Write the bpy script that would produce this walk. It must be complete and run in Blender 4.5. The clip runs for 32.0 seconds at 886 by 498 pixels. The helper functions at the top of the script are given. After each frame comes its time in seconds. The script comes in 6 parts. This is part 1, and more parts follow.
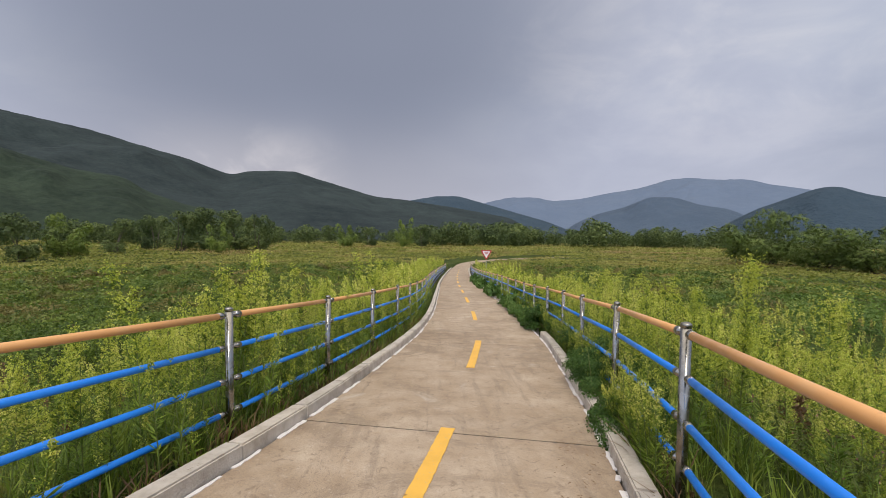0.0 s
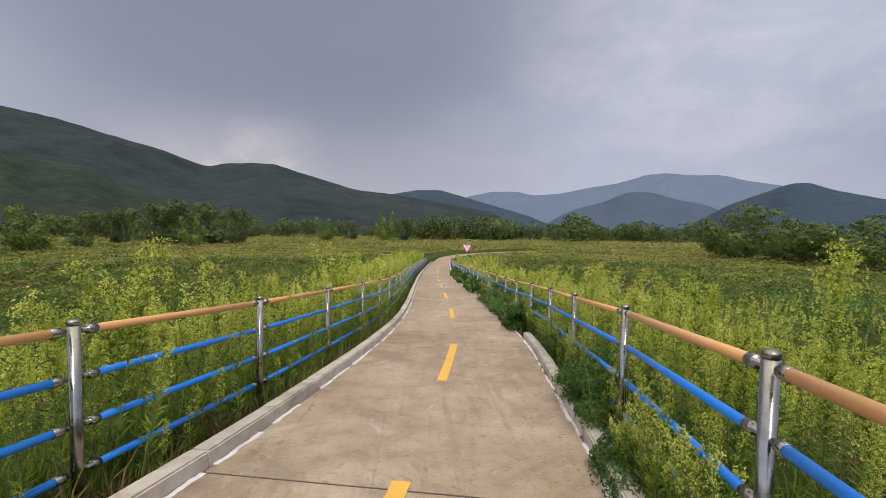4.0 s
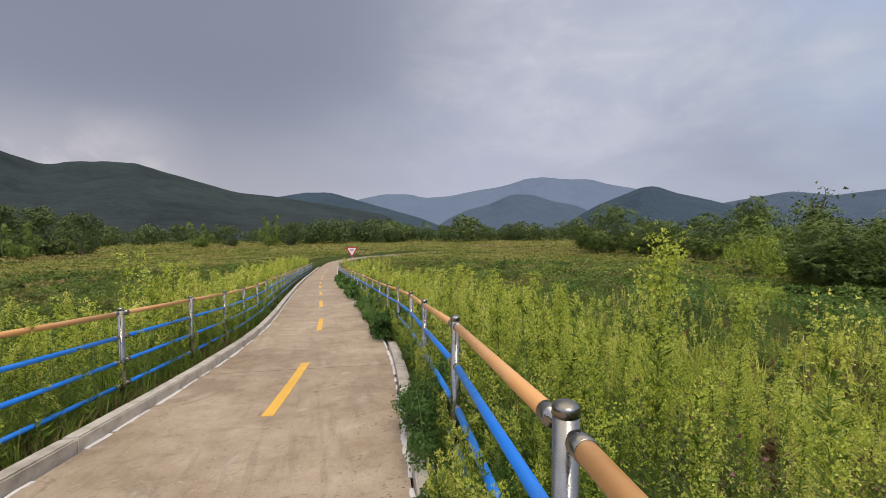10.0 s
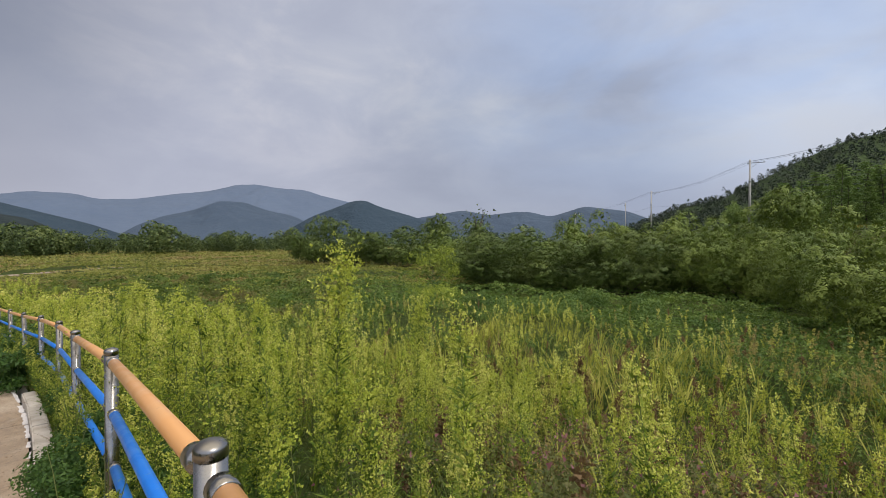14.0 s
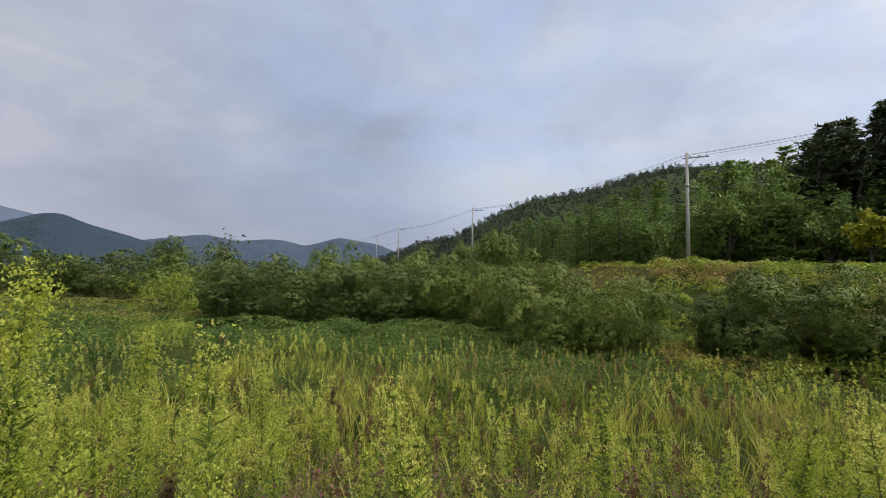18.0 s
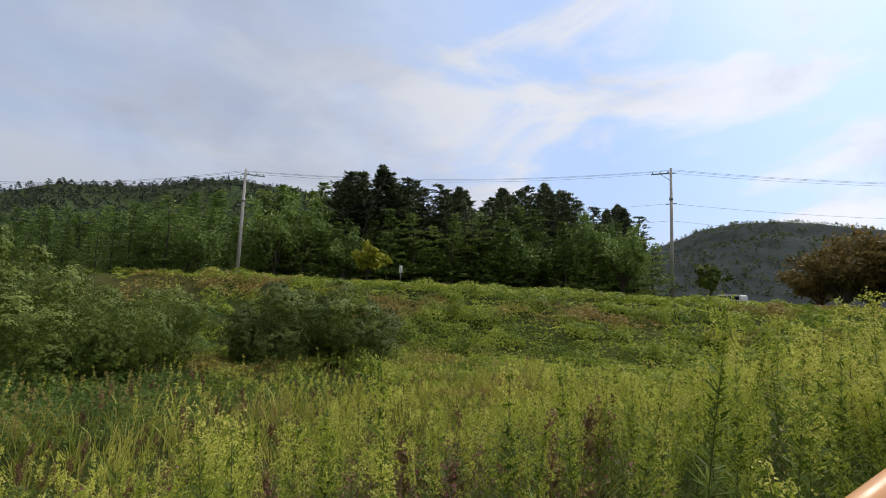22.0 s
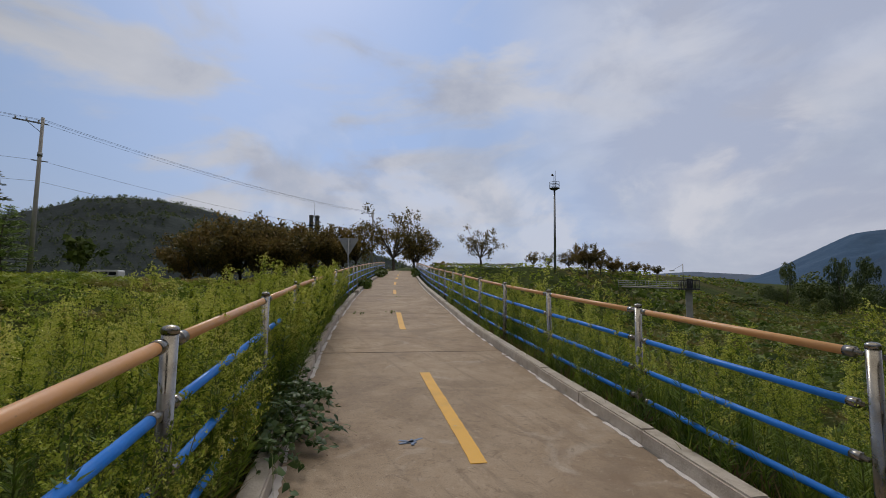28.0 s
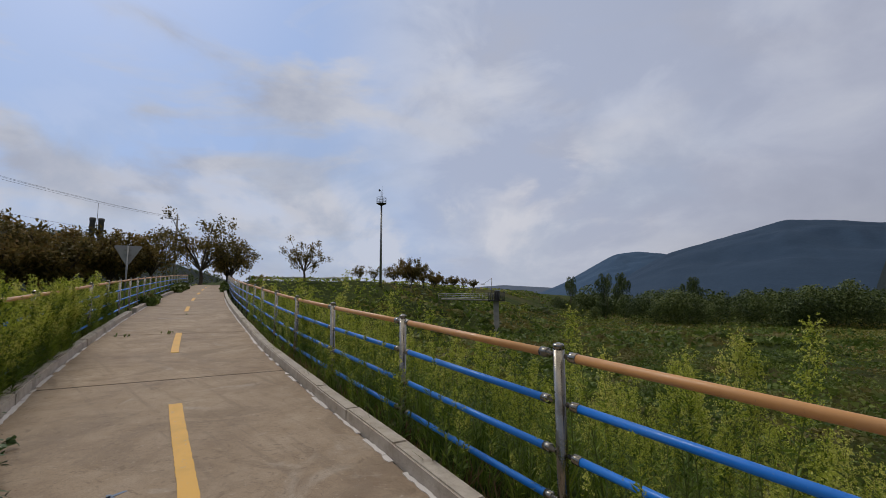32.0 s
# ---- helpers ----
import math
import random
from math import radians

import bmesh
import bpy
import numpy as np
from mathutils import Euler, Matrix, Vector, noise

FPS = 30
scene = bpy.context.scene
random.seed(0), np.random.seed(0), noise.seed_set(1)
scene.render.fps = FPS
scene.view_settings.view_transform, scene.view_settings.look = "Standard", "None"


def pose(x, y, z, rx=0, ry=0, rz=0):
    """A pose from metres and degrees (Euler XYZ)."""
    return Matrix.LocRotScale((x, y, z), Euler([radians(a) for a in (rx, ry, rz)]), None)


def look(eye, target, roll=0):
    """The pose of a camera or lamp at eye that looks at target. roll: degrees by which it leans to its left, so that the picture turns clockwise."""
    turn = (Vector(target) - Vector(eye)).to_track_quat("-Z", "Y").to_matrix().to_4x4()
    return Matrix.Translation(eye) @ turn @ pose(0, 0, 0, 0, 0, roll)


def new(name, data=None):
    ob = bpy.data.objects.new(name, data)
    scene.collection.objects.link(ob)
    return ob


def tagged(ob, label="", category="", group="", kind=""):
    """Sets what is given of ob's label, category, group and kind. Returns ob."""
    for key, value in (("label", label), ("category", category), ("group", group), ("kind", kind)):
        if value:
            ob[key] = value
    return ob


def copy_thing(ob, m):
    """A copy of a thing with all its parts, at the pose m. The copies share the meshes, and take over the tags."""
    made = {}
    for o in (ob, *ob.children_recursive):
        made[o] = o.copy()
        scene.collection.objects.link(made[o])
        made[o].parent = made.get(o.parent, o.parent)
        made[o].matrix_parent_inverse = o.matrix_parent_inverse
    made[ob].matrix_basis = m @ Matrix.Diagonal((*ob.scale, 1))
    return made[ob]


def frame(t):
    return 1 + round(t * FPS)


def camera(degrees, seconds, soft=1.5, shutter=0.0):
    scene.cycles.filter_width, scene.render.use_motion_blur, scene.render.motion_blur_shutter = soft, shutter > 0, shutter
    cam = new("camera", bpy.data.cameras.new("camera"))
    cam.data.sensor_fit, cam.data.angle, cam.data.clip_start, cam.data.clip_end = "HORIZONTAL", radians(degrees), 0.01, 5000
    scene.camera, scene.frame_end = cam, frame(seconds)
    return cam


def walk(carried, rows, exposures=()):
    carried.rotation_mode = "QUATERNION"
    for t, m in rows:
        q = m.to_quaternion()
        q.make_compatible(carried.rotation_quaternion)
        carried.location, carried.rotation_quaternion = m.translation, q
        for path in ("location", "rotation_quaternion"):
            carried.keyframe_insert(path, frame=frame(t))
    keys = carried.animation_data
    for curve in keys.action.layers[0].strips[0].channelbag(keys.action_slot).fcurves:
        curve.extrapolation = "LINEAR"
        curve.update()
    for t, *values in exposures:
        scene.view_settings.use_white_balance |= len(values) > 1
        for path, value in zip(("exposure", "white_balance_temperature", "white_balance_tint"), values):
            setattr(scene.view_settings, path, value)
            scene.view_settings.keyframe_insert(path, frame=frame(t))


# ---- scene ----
# The camera and its walk: t, x, y, z, rx, ry, rz
cam = camera(89.8, 32.0, soft=0.65)
PATH = [
    (0, -0.000, 0.000, 1.480, 88.33, -0.65, 0.00),
    (0.5, 0.032, 0.135, 1.455, 88.63, -0.70, 0.18),
    (1, 0.032, 0.327, 1.457, 88.53, -0.46, -0.07),
    (1.5, 0.048, 0.497, 1.433, 88.53, -0.53, -0.45),
    (2, 0.141, 0.650, 1.429, 88.54, -0.45, -0.89),
    (2.5, 0.207, 0.760, 1.430, 88.54, -0.53, -1.36),
    (4.5, 0.199, 1.224, 1.387, 87.16, -0.75, -2.44),
    (5, 0.270, 1.289, 1.386, 86.93, -0.64, -2.38),
    (5.5, 0.351, 1.367, 1.378, 86.92, -0.45, -2.34),
    (6, 0.419, 1.445, 1.376, 87.15, -0.04, -2.36),
    (6.5, 0.450, 1.557, 1.369, 87.53, 0.30, -2.78),
    (7, 0.480, 1.698, 1.375, 87.80, 0.35, -3.48),
    (7.5, 0.533, 1.737, 1.384, 87.82, 0.28, -4.57),
    (8, 0.634, 1.755, 1.381, 88.07, -0.02, -5.67),
    (8.5, 0.703, 1.763, 1.391, 88.46, -0.10, -6.93),
    (9, 0.777, 1.767, 1.398, 88.51, 0.05, -8.77),
    (9.5, 0.859, 1.791, 1.381, 88.06, 0.51, -11.99),
    (10, 0.940, 1.803, 1.371, 87.94, 0.48, -16.01),
    (10.5, 0.984, 1.815, 1.367, 87.95, 0.59, -20.37),
    (11, 1.013, 1.818, 1.374, 87.99, 0.66, -24.90),
    (11.5, 1.038, 1.822, 1.370, 87.87, 0.82, -29.54),
    (12, 1.060, 1.819, 1.368, 87.88, 0.82, -34.35),
    (12.5, 1.079, 1.815, 1.368, 87.84, 0.89, -38.86),
    (13, 1.086, 1.811, 1.362, 88.18, 0.68, -42.96),
    (13.5, 1.084, 1.779, 1.379, 88.47, 0.35, -47.11),
    (14, 1.102, 1.793, 1.372, 89.01, 0.36, -51.41),
    (14.5, 1.127, 1.811, 1.363, 89.44, 0.24, -55.46),
    (16.5, 1.100, 1.810, 1.363, 90.83, -0.39, -68.41),
    (17, 1.089, 1.829, 1.362, 91.41, -0.30, -72.17),
    (17.5, 1.087, 1.855, 1.353, 92.15, -0.67, -76.70),
    (18, 1.101, 1.840, 1.354, 93.01, -0.82, -82.31),
    (18.5, 1.106, 1.774, 1.366, 93.81, -1.10, -88.65),
    (19, 1.106, 1.670, 1.371, 94.34, -1.26, -94.99),
    (19.5, 1.075, 1.558, 1.373, 94.53, -1.51, -101.37),
    (20, 1.076, 1.475, 1.381, 94.63, -1.57, -107.96),
    (20.5, 1.101, 1.427, 1.393, 94.75, -1.85, -114.93),
    (21, 1.101, 1.378, 1.398, 94.97, -1.94, -121.95),
    (21.5, 1.032, 1.315, 1.401, 95.41, -2.14, -128.80),
    (22, 0.881, 1.233, 1.400, 95.84, -2.29, -135.31),
    (22.5, 0.771, 1.149, 1.404, 96.11, -2.11, -141.43),
    (23, 0.746, 1.089, 1.408, 96.33, -2.10, -147.69),
    (23.5, 0.661, 1.081, 1.417, 96.25, -1.98, -154.06),
    (24, 0.576, 1.089, 1.412, 96.16, -1.80, -159.82),
    (24.5, 0.501, 1.064, 1.414, 96.11, -1.37, -165.32),
    (25, 0.447, 1.026, 1.407, 95.90, -1.17, -171.59),
    (25.5, 0.412, 0.999, 1.401, 95.64, -1.15, -178.06),
    (26, 0.402, 1.016, 1.404, 95.44, -1.17, -184.38),
    (26.5, 0.402, 1.013, 1.411, 95.38, -1.19, -190.15),
    (28.5, 0.336, 1.056, 1.411, 94.55, -0.50, -208.26),
    (29, 0.317, 1.058, 1.411, 94.54, -0.34, -210.87),
    (29.5, 0.272, 1.063, 1.420, 94.83, -0.23, -212.46),
    (30, 0.186, 1.077, 1.426, 95.28, -0.21, -213.64),
    (30.5, 0.092, 1.095, 1.421, 95.51, -0.26, -215.72),
    (31, -0.026, 1.134, 1.400, 95.63, -0.17, -218.87),
    (31.5, -0.148, 1.181, 1.386, 96.04, 0.03, -222.80),
    (32, -0.294, 1.189, 1.393, 96.63, 0.25, -226.26),
]
walk(cam, [(t, pose(*row)) for t, *row in PATH], exposures=[(0.0, 0.40), (9.0, 0.38), (11.0, 0.36), (14.0, 0.32), (19.0, 0.30), (21.0, 0.23), (23.0, 0.02), (24.5, -0.25), (26.0, -0.58), (29.0, -0.66), (32.0, -0.66)])

# ---- world, sun ----
SUN_BEARING, SUN_HEIGHT = 182.0, 48.0


def toward(bearing, height):
    """Unit vector to a compass bearing (degrees clockwise from +y) and a height above the horizon."""
    b, h = radians(bearing), radians(height)
    return Vector((math.sin(b) * math.cos(h), math.cos(b) * math.cos(h), math.sin(h)))


class Nodes:
    """Short hand for building node trees."""

    def __init__(self, tree):
        self.tree = tree

    def add(self, kind, ins=None, **props):
        n = self.tree.nodes.new(kind)
        if "operation" in props:
            n.operation = props["operation"]
        if "use_clamp" in props:
            n.use_clamp = props["use_clamp"]
        if "data_type" in props:
            n.data_type, n.blend_type = props["data_type"], props["blend_type"]
        if "feature" in props:
            n.feature = props["feature"]
        if "interpolation_type" in props:
            n.interpolation_type = props["interpolation_type"]
        for k, v in (ins or {}).items():
            if isinstance(v, bpy.types.NodeSocket):
                self.tree.links.new(v, n.inputs[k])
            else:
                n.inputs[k].default_value = v
        return n

    def math(self, op, a, b=0.0, c=0.0, clamp=False):
        return self.add("ShaderNodeMath", {0: a, 1: b, 2: c}, operation=op, use_clamp=clamp).outputs[0]

    def noise(self, vec, scale, detail=4.0, rough=0.55, dist=0.0):
        ins = {"Scale": scale, "Detail": detail, "Roughness": rough, "Distortion": dist}
        if vec is not None:
            ins["Vector"] = vec
        return self.add("ShaderNodeTexNoise", ins).outputs[0]

    def ramp(self, fac, stops, mode="LINEAR"):
        n = self.add("ShaderNodeValToRGB", {0: fac})
        n.color_ramp.interpolation = mode
        els = n.color_ramp.elements
        while len(els) < len(stops):
            els.new(0.5)
        for e, (p, c) in zip(els, stops):
            e.position = p
            e.color = (*c, 1.0) if len(c) == 3 else c
        return n.outputs[0]

    def span(self, v, a, b, lo=0.0, hi=1.0):
        return self.add("ShaderNodeMapRange", {"Value": v, "From Min": a, "From Max": b, "To Min": lo, "To Max": hi}, interpolation_type="SMOOTHSTEP").outputs[0]

    def mix(self, fac, a, b, blend="MIX"):
        n = self.add("ShaderNodeMix", data_type="RGBA", blend_type=blend)
        for sock, v in ((n.inputs[0], fac), (n.inputs[6], a), (n.inputs[7], b)):
            if isinstance(v, bpy.types.NodeSocket):
                self.tree.links.new(v, sock)
            else:
                sock.default_value = (*v, 1.0) if isinstance(v, tuple) and len(v) == 3 else v
        return n.outputs[2]


def make_world():
    w = bpy.data.worlds.new("world")
    scene.world = w
    w.use_nodes = True
    nt = w.node_tree
    nt.nodes.clear()
    n = Nodes(nt)
    d = n.add("ShaderNodeTexCoord").outputs["Generated"]
    tex = n.add("ShaderNodeTexSky")
    tex.sky_type, tex.sun_disc = "NISHITA", False
    tex.sun_elevation, tex.sun_rotation = radians(SUN_HEIGHT), radians(SUN_BEARING)
    tex.air_density, tex.dust_density = 1.2, 2.0
    sky = tex.outputs[0]
    clear = n.mix(1.0, n.mix(0.75, sky, (3.5, 5.3, 9.0)), (0.108, 0.108, 0.108), "MULTIPLY")
    sep = n.add("ShaderNodeSeparateXYZ", {0: d})
    up = sep.outputs[2]
    # cloud layer: directions projected on a ceiling, so that clouds flatten toward the horizon
    den = n.math("ADD", n.math("MAXIMUM", up, 0.0), 0.16)
    flat = n.add("ShaderNodeCombineXYZ", {0: n.math("DIVIDE", sep.outputs[0], den), 1: n.math("DIVIDE", sep.outputs[1], den), 2: 0.37}).outputs[0]
    big = n.noise(flat, 0.55, 6.0, 0.5, 0.25)
    puff = n.add("ShaderNodeMapping", {"Vector": d, "Scale": (1.0, 1.0, 1.9), "Location": (0.3, 0.1, 0.0)}).outputs[0]
    fine = n.noise(puff, 4.2, 8.0, 0.56, 0.4)
    soft = n.noise(flat, 0.28, 3.0, 0.45)

    def lobe(bearing, height, a, b):
        dot = n.add("ShaderNodeVectorMath", {0: d, 1: toward(bearing, height)}, operation="DOT_PRODUCT").outputs["Value"]
        return n.span(dot, a, b)

    ahead = lobe(-6, 26, 0.42, 0.92)
    storm = lobe(-16, 28, 0.75, 0.98)
    open_ = lobe(195, 26, 0.22, 0.86)
    shade = n.math("ADD", n.math("MULTIPLY", big, 0.6), n.math("MULTIPLY", fine, 0.4))
    body = n.ramp(shade, [(0.38, (0.42, 0.45, 0.55)), (0.46, (0.48, 0.51, 0.61)), (0.53, (0.53, 0.56, 0.65)), (0.61, (0.62, 0.64, 0.70))])
    dark = n.ramp(soft, [(0.30, (0.160, 0.179, 0.236)), (0.5, (0.200, 0.221, 0.287)), (0.70, (0.29, 0.31, 0.38))])
    body = n.mix(ahead, body, n.mix(1.0, body, (0.66, 0.67, 0.72), "MULTIPLY"))
    mild = n.ramp(shade, [(0.43, (0.50, 0.54, 0.65)), (0.50, (0.64, 0.67, 0.75)), (0.57, (0.715, 0.735, 0.80))])
    body = n.mix(lobe(82, 26, 0.45, 0.97), body, n.mix(1.0, body, (0.80, 0.83, 0.86), "MULTIPLY"))
    body = n.mix(open_, body, mild)
    col = n.mix(storm, body, dark)
    rift = n.noise(n.add("ShaderNodeMapping", {"Vector": d, "Scale": (1.0, 1.0, 2.6), "Location": (1.7, 0.4, 0.2)}).outputs[0], 2.7, 8.0, 0.52, 0.5)
    gap = n.math("MULTIPLY", n.math("MULTIPLY", n.span(rift, 0.62, 0.46), open_), n.math("SUBTRACT", 1.0, n.math("MULTIPLY", lobe(252, 24, 0.76, 0.93), 0.85)))
    col = n.mix(n.math("MULTIPLY", gap, 0.95), col, clear)
    col = n.mix(n.math("MULTIPLY", lobe(86, 22, 0.78, 0.98), n.math("MULTIPLY", n.span(rift, 0.70, 0.34), 0.30)), col, clear)
    glow = n.math("MAXIMUM", n.math("MULTIPLY", lobe(199, 24, 0.72, 0.99), 0.6), n.math("MULTIPLY", lobe(250, 24, 0.55, 0.95), 0.85))
    col = n.mix(glow, col, n.mix(1.0, col, (1.34, 1.35, 1.41), "MULTIPLY"))
    col = n.mix(n.math("MULTIPLY", n.math("MULTIPLY", lobe(241, 9, 0.975, 0.998), n.span(fine, 0.44, 0.62)), 0.3), col, (1.3, 1.2, 1.12))
    # piled clouds with lit crowns and grey bases
    heap_at = n.add("ShaderNodeMapping", {"Vector": d, "Scale": (1.0, 1.0, 1.35), "Location": (0.62, 0.25, 0.0)}).outputs[0]
    heap_up = n.add("ShaderNodeMapping", {"Vector": d, "Scale": (1.0, 1.0, 1.35), "Location": (0.60, 0.22, 0.07)}).outputs[0]
    pile = n.noise(heap_at, 3.0, 8.0, 0.54, 0.35)
    relief = n.math("ADD", n.math("MULTIPLY", n.math("SUBTRACT", pile, n.noise(heap_up, 3.0, 8.0, 0.54, 0.35)), 3.2), 0.5)
    tone = n.ramp(relief, [(0.25, (0.58, 0.67, 0.86)), (0.50, (0.72, 0.80, 0.97)), (0.75, (0.98, 1.00, 1.10))])
    cover = n.math("MULTIPLY", n.math("MULTIPLY", n.span(pile, 0.43, 0.53), lobe(222, 14, 0.66, 0.93)), n.span(up, 0.46, 0.16, 0.0, 0.62))
    col = n.mix(cover, col, tone)
    # pale break under the storm, and ragged lighter shreds at its edge
    shred = n.span(fine, 0.46, 0.66)
    rim = n.math("MULTIPLY", n.math("MAXIMUM", n.math("MULTIPLY", lobe(-24, 6, 0.972, 0.999), n.span(up, 0.26, 0.12)), n.math("MULTIPLY", lobe(38, 26, 0.86, 0.99), 0.34)), n.math("ADD", n.math("MULTIPLY", shred, 0.45), 0.26))
    col = n.mix(rim, col, (0.62, 0.585, 0.60))
    # pale band low over the horizon
    low = n.span(up, 0.30, 0.02)
    band = n.mix(open_, n.mix(storm, (0.39, 0.405, 0.48), (0.41, 0.395, 0.43)), (0.86, 0.86, 0.93))
    col = n.mix(n.math("MULTIPLY", low, n.math("SUBTRACT", 0.62, n.math("MULTIPLY", open_, 0.42))), col, band)
    # duller air over the eastern valley
    col = n.mix(lobe(62, 3, 0.88, 0.985), col, n.mix(1.0, col, (0.77, 0.79, 0.82), "MULTIPLY"))
    # overcast brightest toward the zenith: unseen overhead sky raised warm to light the ground
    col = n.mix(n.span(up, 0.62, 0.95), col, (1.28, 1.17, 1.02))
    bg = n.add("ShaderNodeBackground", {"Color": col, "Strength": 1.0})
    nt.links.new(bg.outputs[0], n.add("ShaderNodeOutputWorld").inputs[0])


make_world()
sun = new("sun", bpy.data.lights.new("sun", "SUN"))
sun.data.energy, sun.data.angle, sun.data.color = 1.5, radians(18), (1.0, 0.95, 0.87)
sun.matrix_world = look(toward(SUN_BEARING, SUN_HEIGHT) * 60, (0, 0, 0))

# ---- materials ----


def material(name, build):
    m = bpy.data.materials.new(name)
    m.use_nodes = True
    nt = m.node_tree
    nt.nodes.clear()
    n = Nodes(nt)
    out = n.add("ShaderNodeOutputMaterial")
    nt.links.new(build(n), out.inputs[0])
    return m


def place(n, scale=1.0):
    return n.add("ShaderNodeTexCoord").outputs["Object"]


def spot(n):
    return n.add("ShaderNodeNewGeometry").outputs["Position"]


def shader(n, color, rough=0.7, metal=0.0, bump=None, strength=0.3, dist=0.01, spec=0.5):
    ins = {"Base Color": color if not isinstance(color, tuple) else (*color, 1.0), "Roughness": rough, "Metallic": metal, "Specular IOR Level": spec}
    if bump is not None:
        ins["Normal"] = n.add("ShaderNodeBump", {"Height": bump, "Strength": strength, "Distance": dist}).outputs[0]
    return n.add("ShaderNodeBsdfPrincipled", ins).outputs[0]


def leafy(name, lo, mid, hi, rough=0.55, through_=0.35, patch=0.6, dry=None, speck=0.55):
    """Foliage: each leaf has its own tone, drifting over patches of the ground; some light comes through."""

    def build(n):
        isl = n.add("ShaderNodeNewGeometry").outputs["Random Per Island"]
        drift = n.noise(spot(n), patch, 3.0)
        f = n.math("ADD", n.math("MULTIPLY", isl, speck), n.math("MULTIPLY", n.span(drift, 0.3, 0.7), 1.0 - speck))
        stops = [(0.08, lo), (0.5, mid), (0.92, hi)]
        c = n.ramp(f, stops)
        if dry:
            c = n.mix(n.span(n.noise(spot(n), patch * 0.43, 2.0), 0.50, 0.64, 0.0, 0.8), c, dry)
        a = shader(n, c, rough, spec=0.3)
        b = n.add("ShaderNodeBsdfTranslucent", {"Color": c}).outputs[0]
        return n.add("ShaderNodeMixShader", {0: through_, 1: a, 2: b}).outputs[0]

    return material(name, build)


def m_concrete(n):
    p = spot(n)
    r = n.add("ShaderNodeObjectInfo").outputs["Random"]
    big, mid, fine = n.noise(p, 0.55, 5.0, 0.6, 0.6), n.noise(p, 3.2, 6.0, 0.62), n.noise(p, 90.0, 3.0)
    c = n.ramp(n.math("ADD", n.math("MULTIPLY", big, 0.6), n.math("MULTIPLY", mid, 0.4)), [(0.34, (0.229, 0.156, 0.1)), (0.46, (0.365, 0.273, 0.187)), (0.56, (0.441, 0.343, 0.249)), (0.68, (0.534, 0.436, 0.327))])
    c = n.mix(n.span(r, 0.0, 1.0, 0.0, 0.22), c, (0.316, 0.256, 0.191))
    # long scraped streaks along the way
    st = n.add("ShaderNodeMapping", {"Vector": p, "Scale": (9.0, 0.7, 1.0), "Rotation": (0, 0, 0.15)}).outputs[0]
    streak = n.noise(st, 1.0, 5.0, 0.65)
    c = n.mix(n.span(streak, 0.53, 0.68, 0.0, 0.42), c, (0.218, 0.169, 0.125))
    c = n.mix(n.span(n.noise(p, 1.3, 4.0, 0.6, 1.2), 0.60, 0.72, 0.0, 0.35), c, (0.578, 0.523, 0.458))
    c = n.mix(n.span(n.noise(p, 0.8, 7.0, 0.7, 1.6), 0.50, 0.62, 0.0, 0.55), c, (0.245, 0.185, 0.131))
    c = n.mix(n.span(n.noise(p, 6.0, 8.0, 0.75, 2.2), 0.55, 0.63, 0.0, 0.55), c, (0.185, 0.136, 0.0927))
    c = n.mix(n.span(n.noise(p, 260.0, 2.0, 0.6), 0.50, 0.66, 0.0, 0.5), c, (0.142, 0.109, 0.085))
    c = n.mix(n.span(n.noise(p, 2.1, 9.0, 0.8, 0.8), 0.57, 0.66, 0.0, 0.4), c, (0.283, 0.191, 0.114))
    c = n.mix(n.span(fine, 0.52, 0.68, 0.0, 0.4), c, (0.174, 0.136, 0.104))
    c = n.mix(n.span(n.noise(p, 22.0, 6.0, 0.75, 1.0), 0.58, 0.66, 0.0, 0.4), c, (0.545, 0.469, 0.392))
    grit = n.add("ShaderNodeTexVoronoi", {"Vector": p, "Scale": 46.0}, feature="F1").outputs[0]
    c = n.mix(n.span(grit, 0.16, 0.08, 0.0, 0.35), c, (0.185, 0.153, 0.131))
    h = n.math("ADD", n.math("MULTIPLY", fine, 0.4), n.math("MULTIPLY", mid, 0.6))
    return shader(n, c, n.span(big, 0.3, 0.7, 0.7, 0.92), bump=h, strength=0.45, dist=0.006, spec=0.25)


def m_kerb(n):
    p = spot(n)
    r = n.add("ShaderNodeObjectInfo").outputs["Random"]
    c = n.ramp(n.noise(p, 5.0, 6.0, 0.65), [(0.3, (0.36, 0.305, 0.245)), (0.5, (0.50, 0.44, 0.37)), (0.72, (0.60, 0.545, 0.48))])
    c = n.mix(n.math("MULTIPLY", r, 0.3), c, (0.33, 0.31, 0.29))
    c = n.mix(n.span(n.noise(p, 1.4, 5.0, 0.6), 0.55, 0.7, 0.0, 0.6), c, (0.20, 0.175, 0.14))
    pit = n.add("ShaderNodeTexVoronoi", {"Vector": p, "Scale": 60.0}).outputs[0]
    return shader(n, c, 0.85, bump=n.math("ADD", n.noise(p, 40.0, 4.0), pit), strength=0.4, dist=0.006)


def m_paint(base, worn):
    def build(n):
        p = spot(n)
        c = n.mix(n.span(n.noise(p, 4.0, 5.0), 0.35, 0.75), base, tuple(v * 0.86 for v in base))
        c = n.mix(n.span(n.noise(p, 34.0, 5.0, 0.7), 0.60, 0.68, 0.0, 0.8), c, worn)
        return shader(n, c, 0.6, bump=n.noise(p, 120.0, 2.0), strength=0.25, dist=0.003)

    return build


